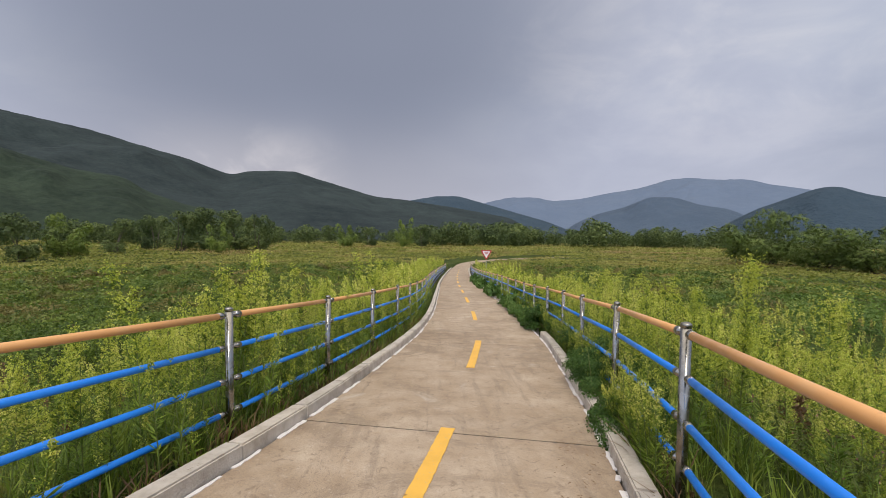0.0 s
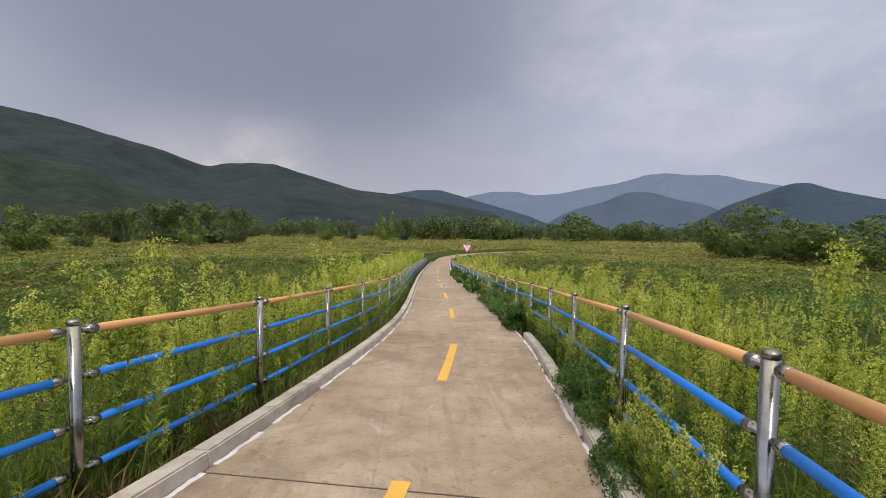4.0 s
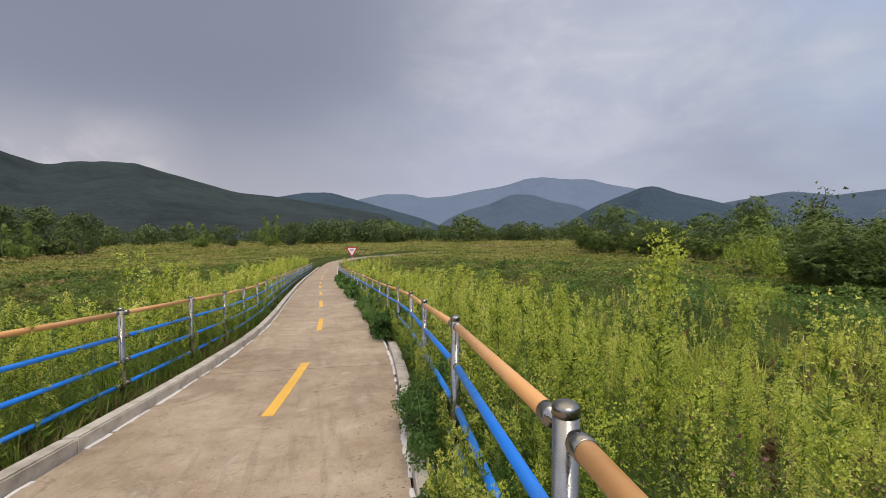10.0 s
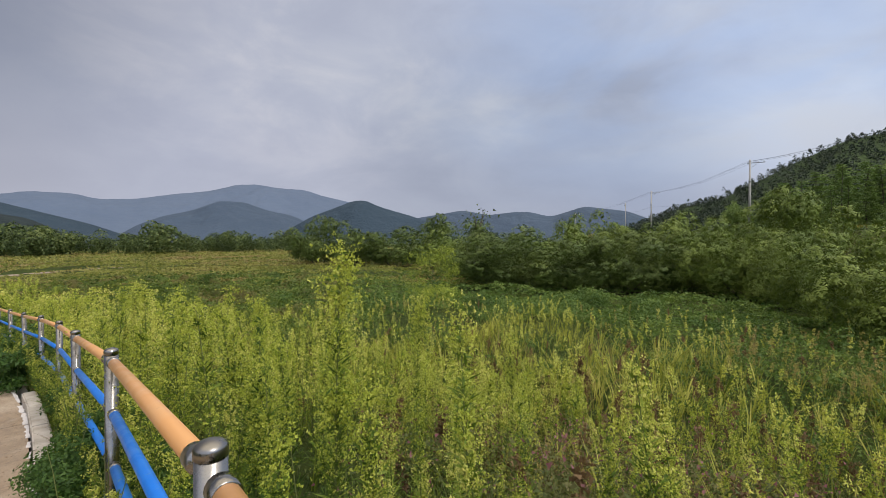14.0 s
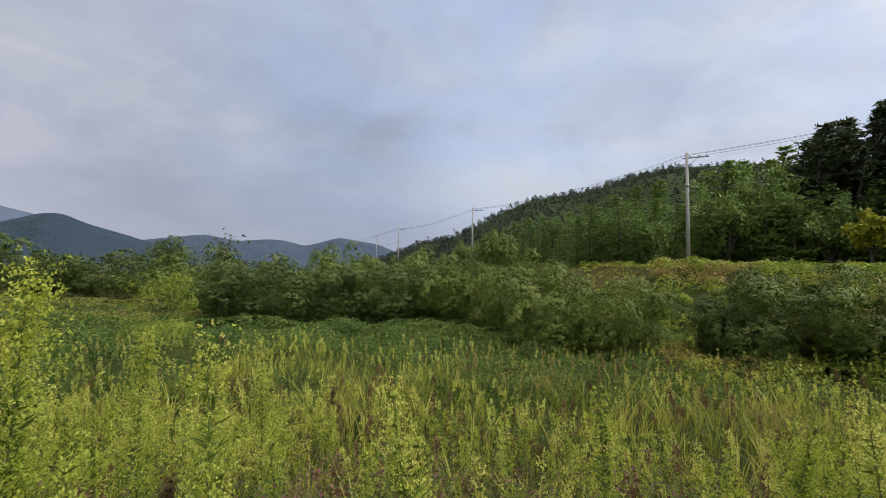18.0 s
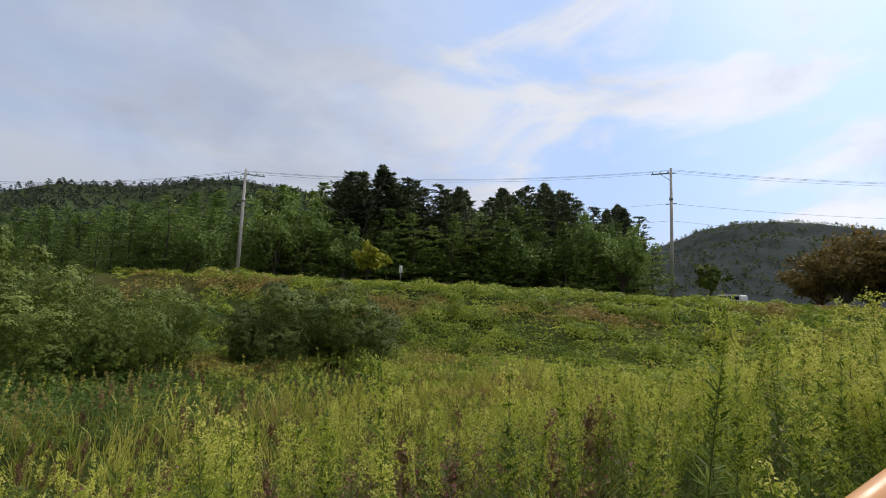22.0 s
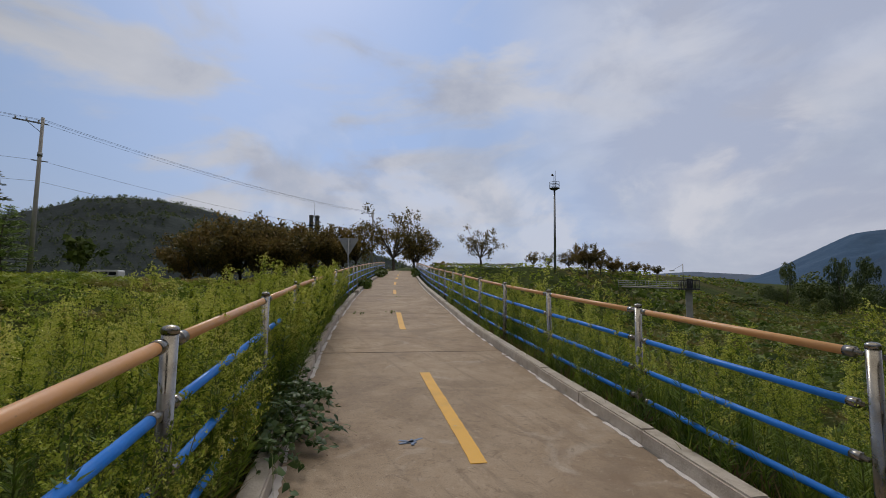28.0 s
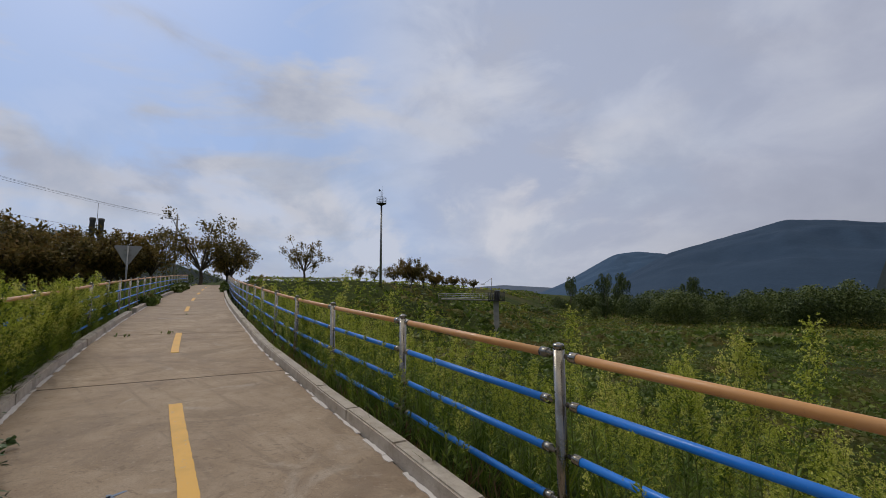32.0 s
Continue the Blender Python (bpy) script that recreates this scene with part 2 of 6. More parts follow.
def m_steel(n):
    p = spot(n)
    c = n.mix(n.span(n.noise(p, 7.0, 5.0), 0.4, 0.75), (0.32, 0.305, 0.28), (0.19, 0.17, 0.14))
    return shader(n, c, n.span(n.noise(p, 14.0, 4.0), 0.3, 0.7, 0.16, 0.34), 1.0, n.noise(p, 160.0, 2.0), 0.06, 0.002)


def m_pipe(base, dust, scuff):
    def build(n):
        p = spot(n)
        r = n.add("ShaderNodeObjectInfo").outputs["Random"]
        c = n.mix(n.math("MULTIPLY", r, 0.35), base, tuple(v * 0.82 for v in base))
        c = n.mix(n.span(n.noise(p, 3.0, 5.0, 0.6), 0.45, 0.75, 0.0, 0.45), c, dust)
        c = n.mix(n.span(n.noise(p, 45.0, 5.0, 0.7, 0.5), 0.63, 0.70, 0.0, 0.55), c, scuff)
        return shader(n, c, n.span(n.noise(p, 9.0, 3.0), 0.3, 0.7, 0.28, 0.5), bump=n.noise(p, 70.0, 3.0), strength=0.05, dist=0.003)

    return build


def m_soil(n):
    p = spot(n)
    far = n.noise(p, 0.035, 5.0, 0.6, 0.8)
    mid = n.noise(p, 0.28, 6.0, 0.62, 0.4)
    fine = n.noise(p, 3.5, 6.0, 0.68)
    c = n.ramp(n.math("ADD", n.math("MULTIPLY", mid, 0.55), n.math("MULTIPLY", fine, 0.45)), [(0.30, (0.014, 0.023, 0.006)), (0.46, (0.038, 0.056, 0.012)), (0.60, (0.072, 0.090, 0.019)), (0.76, (0.12, 0.122, 0.036))])
    c = n.mix(n.span(far, 0.48, 0.64, 0.0, 0.4), c, n.ramp(fine, [(0.3, (0.07, 0.05, 0.022)), (0.7, (0.17, 0.135, 0.055))]))
    h = n.math("ADD", n.math("MULTIPLY", mid, 0.4), n.math("MULTIPLY", fine, 0.6))
    return shader(n, c, 0.95, bump=h, strength=0.9, dist=0.35, spec=0.1)


def m_forest(lo, hi, scale, dist, strength=1.0):
    """Closed forest seen from afar: crowns, stands and clearings at three sizes."""

    def build(n):
        p = spot(n)
        crowns, stands, slopes = n.noise(p, scale * 1.6, 4.0, 0.7), n.noise(p, scale * 0.35, 5.0, 0.6), n.noise(p, scale * 0.07, 4.0, 0.55)
        f = n.math("ADD", n.math("ADD", n.math("MULTIPLY", crowns, 0.4), n.math("MULTIPLY", stands, 0.35)), n.math("MULTIPLY", slopes, 0.4))
        c = n.ramp(f, [(0.36, lo), (0.56, tuple((a + b) / 2 for a, b in zip(lo, hi))), (0.76, hi)])
        return shader(n, c, 0.95, bump=crowns, strength=strength, dist=dist, spec=0.1)

    return build


def m_bark(n):
    p = place(n)
    st = n.add("ShaderNodeMapping", {"Vector": p, "Scale": (9.0, 9.0, 1.6)}).outputs[0]
    w = n.noise(st, 2.0, 5.0, 0.65)
    c = n.ramp(w, [(0.3, (0.035, 0.028, 0.02)), (0.7, (0.14, 0.115, 0.085))])
    return shader(n, c, 0.9, bump=w, strength=0.6, dist=0.02)


def m_plain(color, rough=0.6, metal=0.0, var=0.8):
    def build(n):
        p = place(n)
        c = n.mix(n.span(n.noise(p, 2.5, 5.0), 0.35, 0.75), color, tuple(v * var for v in color))
        return shader(n, c, rough, metal, n.noise(p, 60.0, 2.0), 0.08, 0.003)

    return build


M = {}
M["concrete"] = material("concrete", m_concrete)
M["kerb"] = material("kerb_concrete", m_kerb)
M["yellow"] = material("yellow_road_paint", m_paint((0.76, 0.425, 0.065), (0.42, 0.36, 0.28)))
M["white"] = material("white_residue", m_paint((0.72, 0.68, 0.66), (0.42, 0.37, 0.31)))
M["blue_mark"] = material("blue_chalk", m_paint((0.15, 0.21, 0.33), (0.30, 0.27, 0.24)))
M["joint"] = material("joint_filler", m_plain((0.075, 0.06, 0.048), 0.95))
M["steel"] = material("stainless_steel", m_steel)
M["orange"] = material("orange_coated_pipe", m_pipe((0.66, 0.33, 0.12), (0.60, 0.37, 0.19), (0.36, 0.19, 0.09)))
M["blue"] = material("blue_coated_pipe", m_pipe((0.008, 0.21, 0.78), (0.05, 0.23, 0.66), (0.16, 0.30, 0.55)))
M["soil"] = material("weedy_ground", m_soil)
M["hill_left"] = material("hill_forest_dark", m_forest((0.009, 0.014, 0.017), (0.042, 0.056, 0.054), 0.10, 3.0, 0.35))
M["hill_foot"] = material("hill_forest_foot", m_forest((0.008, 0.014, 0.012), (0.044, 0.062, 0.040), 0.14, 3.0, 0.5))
# distance haze is put into these five base colours as a blue-grey tint
M["hill_blue_haze"] = material("hill_forest_blue_haze", m_forest((0.028, 0.052, 0.092), (0.046, 0.078, 0.128), 0.08, 3.0, 0.2))
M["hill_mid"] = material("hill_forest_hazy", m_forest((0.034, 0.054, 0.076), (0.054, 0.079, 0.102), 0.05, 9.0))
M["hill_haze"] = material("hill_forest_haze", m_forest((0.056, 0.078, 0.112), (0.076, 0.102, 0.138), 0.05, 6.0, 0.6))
M["hill_pale_haze"] = material("hill_forest_pale_haze", m_forest((0.045, 0.085, 0.15), (0.062, 0.108, 0.18), 0.06, 3.0, 0.35))
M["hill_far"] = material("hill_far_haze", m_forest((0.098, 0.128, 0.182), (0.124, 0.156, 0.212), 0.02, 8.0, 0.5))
M["hill_near"] = material("hill_forest_near", m_forest((0.014, 0.024, 0.010), (0.065, 0.095, 0.032), 0.2, 2.0, 0.8))
M["bark"] = material("bark", m_bark)
M["stem"] = leafy("weed_stem", (0.10, 0.13, 0.03), (0.16, 0.20, 0.05), (0.22, 0.24, 0.08), through_=0.1)
M["weed_leaf"] = leafy("weed_leaf", (0.0423, 0.0924, 0.0109), (0.147, 0.223, 0.0239), (0.306, 0.383, 0.0499), patch=1.7, through_=0.36, speck=0.35)
M["weed_bud"] = leafy("weed_flower", (0.27, 0.34, 0.0323), (0.508, 0.546, 0.076), (0.788, 0.731, 0.209), patch=1.7, through_=0.38, speck=0.38)
M["grass"] = leafy("grass_blade", (0.06, 0.11, 0.012), (0.16, 0.22, 0.026), (0.30, 0.33, 0.06), patch=0.4, dry=(0.24, 0.18, 0.07))
M["vine"] = leafy("creeper_leaf", (0.028, 0.07, 0.012), (0.075, 0.145, 0.026), (0.145, 0.235, 0.05), patch=0.35)
M["vine_broad"] = leafy("broad_weed_leaf", (0.025, 0.055, 0.016), (0.055, 0.105, 0.028), (0.11, 0.17, 0.05), rough=0.45, patch=0.8, through_=0.2)
M["carpet"] = leafy("carpet_leaf", (0.035, 0.068, 0.010), (0.11, 0.165, 0.026), (0.23, 0.28, 0.055), patch=0.6, dry=(0.21, 0.165, 0.055), speck=0.4)
M["field"] = leafy("field_leaf", (0.07, 0.10, 0.012), (0.18, 0.21, 0.032), (0.32, 0.33, 0.065), patch=0.12, dry=(0.33, 0.23, 0.085), speck=0.35)
M["reed"] = leafy("reed_blade", (0.20, 0.205, 0.045), (0.315, 0.30, 0.07), (0.43, 0.375, 0.11), patch=0.05, dry=(0.36, 0.245, 0.105), speck=0.35)
M["bank"] = leafy("bank_grass_blade", (0.10, 0.165, 0.016), (0.27, 0.35, 0.038), (0.46, 0.49, 0.08), patch=0.5, dry=(0.33, 0.225, 0.075), speck=0.4)
M["lawn"] = leafy("low_creeper_leaf", (0.045, 0.095, 0.016), (0.115, 0.185, 0.034), (0.21, 0.28, 0.055), patch=0.5, speck=0.4)
M["belt"] = leafy("belt_leaf", (0.030, 0.050, 0.015), (0.080, 0.115, 0.030), (0.18, 0.215, 0.06), patch=0.1, through_=0.2)
M["clover"] = leafy("bush_clover_leaf", (0.05, 0.08, 0.018), (0.115, 0.14, 0.035), (0.21, 0.19, 0.07), patch=0.8, dry=(0.17, 0.10, 0.05))
M["slope_leaf"] = leafy("slope_weed_leaf", (0.0752, 0.113, 0.0146), (0.246, 0.276, 0.0342), (0.465, 0.452, 0.0671), patch=0.9, dry=(0.20, 0.14, 0.05), speck=0.35)
M["slope_bud"] = leafy("slope_weed_flower", (0.336, 0.378, 0.0366), (0.672, 0.659, 0.0976), (0.85, 0.85, 0.244), patch=0.9, dry=(0.36, 0.25, 0.10), speck=0.38)
M["pink"] = leafy("pink_flower", (0.17, 0.06, 0.065), (0.30, 0.12, 0.13), (0.44, 0.21, 0.23))
M["russet"] = leafy("dry_weed", (0.10, 0.06, 0.03), (0.19, 0.115, 0.055), (0.30, 0.19, 0.09))
M["willow"] = leafy("willow_leaf", (0.085, 0.128, 0.018), (0.135, 0.185, 0.026), (0.21, 0.26, 0.048), patch=0.4, through_=0.06, speck=0.35)
M["bush"] = leafy("bush_leaf", (0.058, 0.090, 0.015), (0.092, 0.132, 0.022), (0.145, 0.185, 0.038), patch=0.4, through_=0.06, speck=0.35)
M["conifer"] = leafy("conifer_needle", (0.06, 0.105, 0.026), (0.17, 0.26, 0.06), (0.32, 0.41, 0.11), patch=0.12, through_=0.25)
M["pine"] = leafy("pine_needle", (0.030, 0.048, 0.022), (0.078, 0.105, 0.046), (0.14, 0.168, 0.076), patch=0.15, through_=0.15)
# darker pine tone for the hillside, with distance haze put in as blue
M["hill_pine"] = leafy("hill_pine_needle_hazed", (0.018, 0.030, 0.021), (0.042, 0.060, 0.036), (0.080, 0.10, 0.052), patch=0.08, through_=0.1)
M["yellow_shrub"] = leafy("yellow_shrub_leaf", (0.10, 0.15, 0.012), (0.26, 0.33, 0.03), (0.44, 0.48, 0.07), patch=0.6, through_=0.2)
M["olive_grass"] = leafy("olive_grass_blade", (0.207, 0.238, 0.0305), (0.403, 0.409, 0.0634), (0.61, 0.549, 0.134), patch=0.5, speck=0.4)
M["gold"] = leafy("yellow_leaf", (0.15, 0.18, 0.015), (0.32, 0.33, 0.03), (0.46, 0.44, 0.06))
M["cherry"] = leafy("cherry_leaf", (0.065, 0.060, 0.020), (0.185, 0.145, 0.045), (0.34, 0.225, 0.075), patch=0.3, through_=0.35)
M["pole"] = material("pole_concrete", m_plain((0.42, 0.40, 0.37), 0.8))
M["galv"] = material("galvanised_steel", m_plain((0.34, 0.35, 0.36), 0.45, 0.8))
M["dark_metal"] = material("dark_metal", m_plain((0.05, 0.05, 0.055), 0.5, 0.3))
M["stack_grey"] = material("stack_grey", m_plain((0.13, 0.13, 0.14), 0.7))
M["wire"] = material("wire_black", m_plain((0.05, 0.05, 0.055), 0.6))
M["sign_back"] = material("sign_back", m_plain((0.40, 0.41, 0.42), 0.4, 0.6))
M["sign_red"] = material("sign_red", m_plain((0.50, 0.025, 0.03), 0.4))
M["sign_white"] = material("sign_white", m_plain((0.78, 0.78, 0.78), 0.4))
M["van_white"] = material("van_paint", m_plain((0.75, 0.75, 0.75), 0.25))
M["glass"] = material("dark_glass", m_plain((0.02, 0.025, 0.03), 0.08))
M["asphalt"] = material("asphalt", m_plain((0.055, 0.055, 0.055), 0.9))
M["dry_stone"] = material("slab_grey", m_plain((0.36, 0.35, 0.33), 0.85))

# ---- the line of the path: y, x of the middle, z ----
LINE = [(-60, -21.2, 3.55), (-50, -17.5, 3.1), (-33, -11.3, 2.15), (-20, -6.7, 1.32), (-10.2, -3.54, 0.68), (-7.7, -2.78, 0.5), (-4.3, -1.87, 0.29), (-1.86, -1.29, 0.13), (0, -0.82, 0.0), (4, 0.06, -0.28),
        (6.6, 0.43, -0.49), (9.1, 0.75, -0.67), (13, 0.98, -0.98), (22, 1.12, -1.47), (33, 1.2, -2.1), (56, 1.95, -3.2), (72, 3.0, -3.65), (88, 5.6, -3.75), (104, 14, -3.8), (120, 34, -3.8)]
LY, LX, LZ = (np.array(c) for c in zip(*LINE))


def smooth(knots, values, at):
    """Cubic Hermite through the knots, with clamped slopes outside."""
    at = np.asarray(at, float)
    s = np.gradient(values, knots)
    t_in = np.clip(at, knots[0], knots[-1])
    i = np.clip(np.searchsorted(knots, t_in) - 1, 0, len(knots) - 2)
    h = knots[i + 1] - knots[i]
    u = (t_in - knots[i]) / h
    v = (2 * u**3 - 3 * u**2 + 1) * values[i] + (u**3 - 2 * u**2 + u) * h * s[i] + (3 * u**2 - 2 * u**3) * values[i + 1] + (u**3 - u**2) * h * s[i + 1]
    return v + np.where(at < knots[0], (at - knots[0]) * s[0], 0.0)


def path_x(y):
    return smooth(LY, LX, y)


def path_z(y):
    return smooth(LY, LZ, np.minimum(y, 119.0))


def path_cos(y):
    g = (path_x(np.asarray(y, float) + 0.25) - path_x(np.asarray(y, float) - 0.25)) / 0.5
    return 1.0 / np.sqrt(1.0 + g * g)


def half_width(y):
    """Half the width of the concrete: a little narrower ahead."""
    return np.interp(y, (-6.0, 3.0), (1.41, 1.35))


def beside(y, d):
    """A place at the height of the path, d metres to the right of its middle."""
    c = float(path_cos(y))
    g = math.sqrt(max(0.0, 1 - c * c)) * (1 if path_x(y + 0.2) >= path_x(y - 0.2) else -1)
    return Vector((float(path_x(y)) + d * c, y - d * g, float(path_z(y))))


# crest of the road bank and of the levee behind: x, y, z
ROAD = [(330, 120, 2.6), (150, 56, 2.6), (106, 29, 2.7), (77, 9, 2.3), (45, -13, 1.95), (16, -43, 1.35), (2, -53, 1.0), (-8, -60, 1.9), (-21, -78, 3.1), (-40, -130, 3.6), (-60, -200, 3.8)]
BEYOND = [(164, 36, 2.2), (118, 10, 2.2), (90, -10, 2.2), (58, -32, 1.5), (32, -60, 0.9), (6, -78, 1.2), (-4, -92, 1.5)]
LEVEE = [(-12, -60, 3.0), (-20, -58, 3.9), (-38, -52, 4.1), (-80, -66, 4.0), (-150, -92, 3.8), (-320, -150, 3.6), (-620, -260, 3.6)]


def fbm(x, y, scale, octaves=4, seed=0):
    """Cheap smooth noise from turned sine waves, about -1 to 1."""
    out, amp, total = 0.0, 1.0, 0.0
    for k in range(octaves):
        a = 1.3 + 2.1 * k + seed
        f = scale * 1.9**k
        u, v = x * math.cos(a) + y * math.sin(a), y * math.cos(a) - x * math.sin(a)
        out = out + amp * (np.sin(u * f + 1.7 * np.sin(v * f * 0.7 + seed)) * np.cos(v * f * 0.83 + 1.3 * np.sin(u * f * 0.6 + k)))
        total += amp
        amp *= 0.55
    return out / total


def crest(line, x, y, flat, slope):
    """Height of a bank with a flat top of that half width along a line."""
    best = np.full(np.shape(x), -99.0)
    for (x0, y0, z0), (x1, y1, z1) in zip(line, line[1:]):
        dx, dy = x1 - x0, y1 - y0
        u = np.clip(((x - x0) * dx + (y - y0) * dy) / (dx * dx + dy * dy), 0, 1)
        r = np.hypot(x - x0 - u * dx, y - y0 - u * dy)
        best = np.maximum(best, z0 + u * (z1 - z0) - np.maximum(0, r - flat) * slope)
    return best


def soft_max(a, b, k=0.5):
    m = np.maximum(a, b)
    return m + k * np.log1p(np.exp(-np.abs(a - b) / k)) * 0.7


def terrain(x, y):
    """Height of the ground."""
    x, y = np.asarray(x, float), np.asarray(y, float)
    r = np.hypot(x, y - 1)
    d = np.abs(x - path_x(np.minimum(y, 119))) * path_cos(np.minimum(y, 119))
    valley = -2.2 - 1.6 * np.clip((r - 16) / 75, 0, 1) + (0.22 * fbm(x, y, 0.16) + 0.26 * fbm(x, y, 0.55, 3, 4)) * np.clip(r / 8, 0, 1)
    lumps = (0.20 * fbm(x, y, 0.8, 3, 6) + 0.16 * fbm(x, y, 1.9, 2, 2)) * np.clip((r - 14) / 8, 0, 1) * np.clip((70 - r) / 10, 0, 1)
    zp = path_z(y)
    bank = zp - 0.05 - np.maximum(0, d - 2.4) * 0.40 + 0.05 * fbm(x, y, 1.1, 3, 2) * np.clip(d - 2, 0, 1)
    bank = np.where(y > 119, -9.0, bank)
    high = soft_max(soft_max(crest(ROAD, x, y, 5.0, np.interp(y, (-38, -12), (0.27, 0.42))), crest(BEYOND, x, y, 15.0, 0.40), 0.3), crest(LEVEE, x, y, 3.5, 0.36), 0.3)
    z = soft_max(valley, soft_max(bank, high, 0.25), 0.35) + lumps * np.clip((d - 3) / 3, 0, 1)
    on = np.clip((1.66 - d) / 0.1, 0, 1)
    z = np.where(y < 121, np.where(d < 3.2, np.minimum(z, np.where(high > zp - 0.3, zp - 0.03, z)), z) , z)
    return np.where(y < 121, z * (1 - on) + (zp - 0.3) * on, z)


# ---- mesh helpers ----


def mesh_object(name, verts, tris, mats, index=None, parent=None, smooth_=False):
    """One mesh object from arrays of vertices and triangles."""
    me = bpy.data.meshes.new(name)
    verts, tris = np.asarray(verts, np.float32), np.asarray(tris, np.int32)
    me.vertices.add(len(verts))
    me.vertices.foreach_set("co", verts.ravel())
    me.loops.add(tris.size)
    me.loops.foreach_set("vertex_index", tris.ravel())
    me.polygons.add(len(tris))
    me.polygons.foreach_set("loop_start", np.arange(0, tris.size, 3, dtype=np.int32))
    for m in mats:
        me.materials.append(m)
    if index is not None:
        me.polygons.foreach_set("material_index", np.asarray(index, np.int32))
    if smooth_:
        me.polygons.foreach_set("use_smooth", np.ones(len(tris), bool))
    me.update(calc_edges=True)
    ob = new(name, me)
    if parent is not None:
        ob.parent = parent
    return ob


def part(name, bm, mat, parent=None, label="", smooth_=True):
    """Links a bmesh as one mesh object under a thing or a part."""
    me = bpy.data.meshes.new(name)
    bm.to_mesh(me)
    bm.free()
    me.materials.append(mat)
    if smooth_:
        for p in me.polygons:
            p.use_smooth = True
    ob = new(name, me)
    ob.parent = parent
    return tagged(ob, label) if label else ob


def share(name, me, m, parent, label=""):
    """One more object on a mesh that is there already."""
    ob = new(name, me)
    ob.parent = parent
    ob.matrix_basis = m
    return tagged(ob, label) if label else ob


def thing(name, label, category, group="", at=None, kind=""):
    e = new(name)
    if at is not None:
        e.matrix_basis = at
    return tagged(e, label, category, group, kind)


def tube(bm, a, b, r0, r1=None, n=10, caps=True):
    """A round bar from a to b."""
    a, b = Vector(a), Vector(b)
    r1 = r0 if r1 is None else r1
    q = (b - a).to_track_quat("Z", "Y")
    rings = []
    for p, r in ((a, r0), (b, r1)):
        rings.append([bm.verts.new(p + q @ Vector((r * math.cos(2 * math.pi * k / n), r * math.sin(2 * math.pi * k / n), 0))) for k in range(n)])
    for k in range(n):
        bm.faces.new((rings[0][k], rings[0][(k + 1) % n], rings[1][(k + 1) % n], rings[1][k]))
    if caps:
        bm.faces.new(rings[0][::-1])
        bm.faces.new(rings[1])
    return bm


def lathe(bm, profile, n=16):
    """Turned shape round z from (radius, height) pairs."""
    rings = [[bm.verts.new((r * math.cos(2 * math.pi * k / n), r * math.sin(2 * math.pi * k / n), z)) for k in range(n)] for r, z in profile]
    for a, b in zip(rings, rings[1:]):
        for k in range(n):
            bm.faces.new((a[k], a[(k + 1) % n], b[(k + 1) % n], b[k]))
    bm.faces.new(rings[0][::-1])
    bm.faces.new(rings[-1])
    return bm


def box(bm, x0, x1, y0, y1, z0, z1, bevel=0.0):
    vs = [bm.verts.new((x, y, z)) for z in (z0, z1) for y in (y0, y1) for x in (x0, x1)]
    fs = [bm.faces.new([vs[i] for i in f]) for f in ((0, 2, 3, 1), (4, 5, 7, 6), (0, 1, 5, 4), (2, 6, 7, 3), (0, 4, 6, 2), (1, 3, 7, 5))]
    if bevel:
        es = list({e for f in fs for e in f.edges})
        bmesh.ops.bevel(bm, geom=es, offset=bevel, segments=2, affect="EDGES", profile=0.6)
    return bm


# ---- ground ----
def build_ground():
    u = np.linspace(-1, 1, 271)
    g = 4.6 * np.sinh(7.2 * u)
    X, Y = np.meshgrid(g, g + 1.0)
    Z = terrain(X, Y)
    far = np.hypot(X, Y)
    Z = np.where(far > 700, np.minimum(Z, -3.8), Z)
    n = len(g)
    V = np.stack([X.ravel(), Y.ravel(), Z.ravel()], 1)
    i = (np.arange(n - 1)[:, None] * n + np.arange(n - 1)[None, :]).ravel()
    T = np.concatenate([np.stack([i, i + 1, i + n + 1], 1), np.stack([i, i + n + 1, i + n], 1)])
    ob = mesh_object("ground", V, T, [M["soil"]], smooth_=True)
    tagged(ob, "weedy green and brown valley floor with grassy banks", "ground", kind="structure")


build_ground()


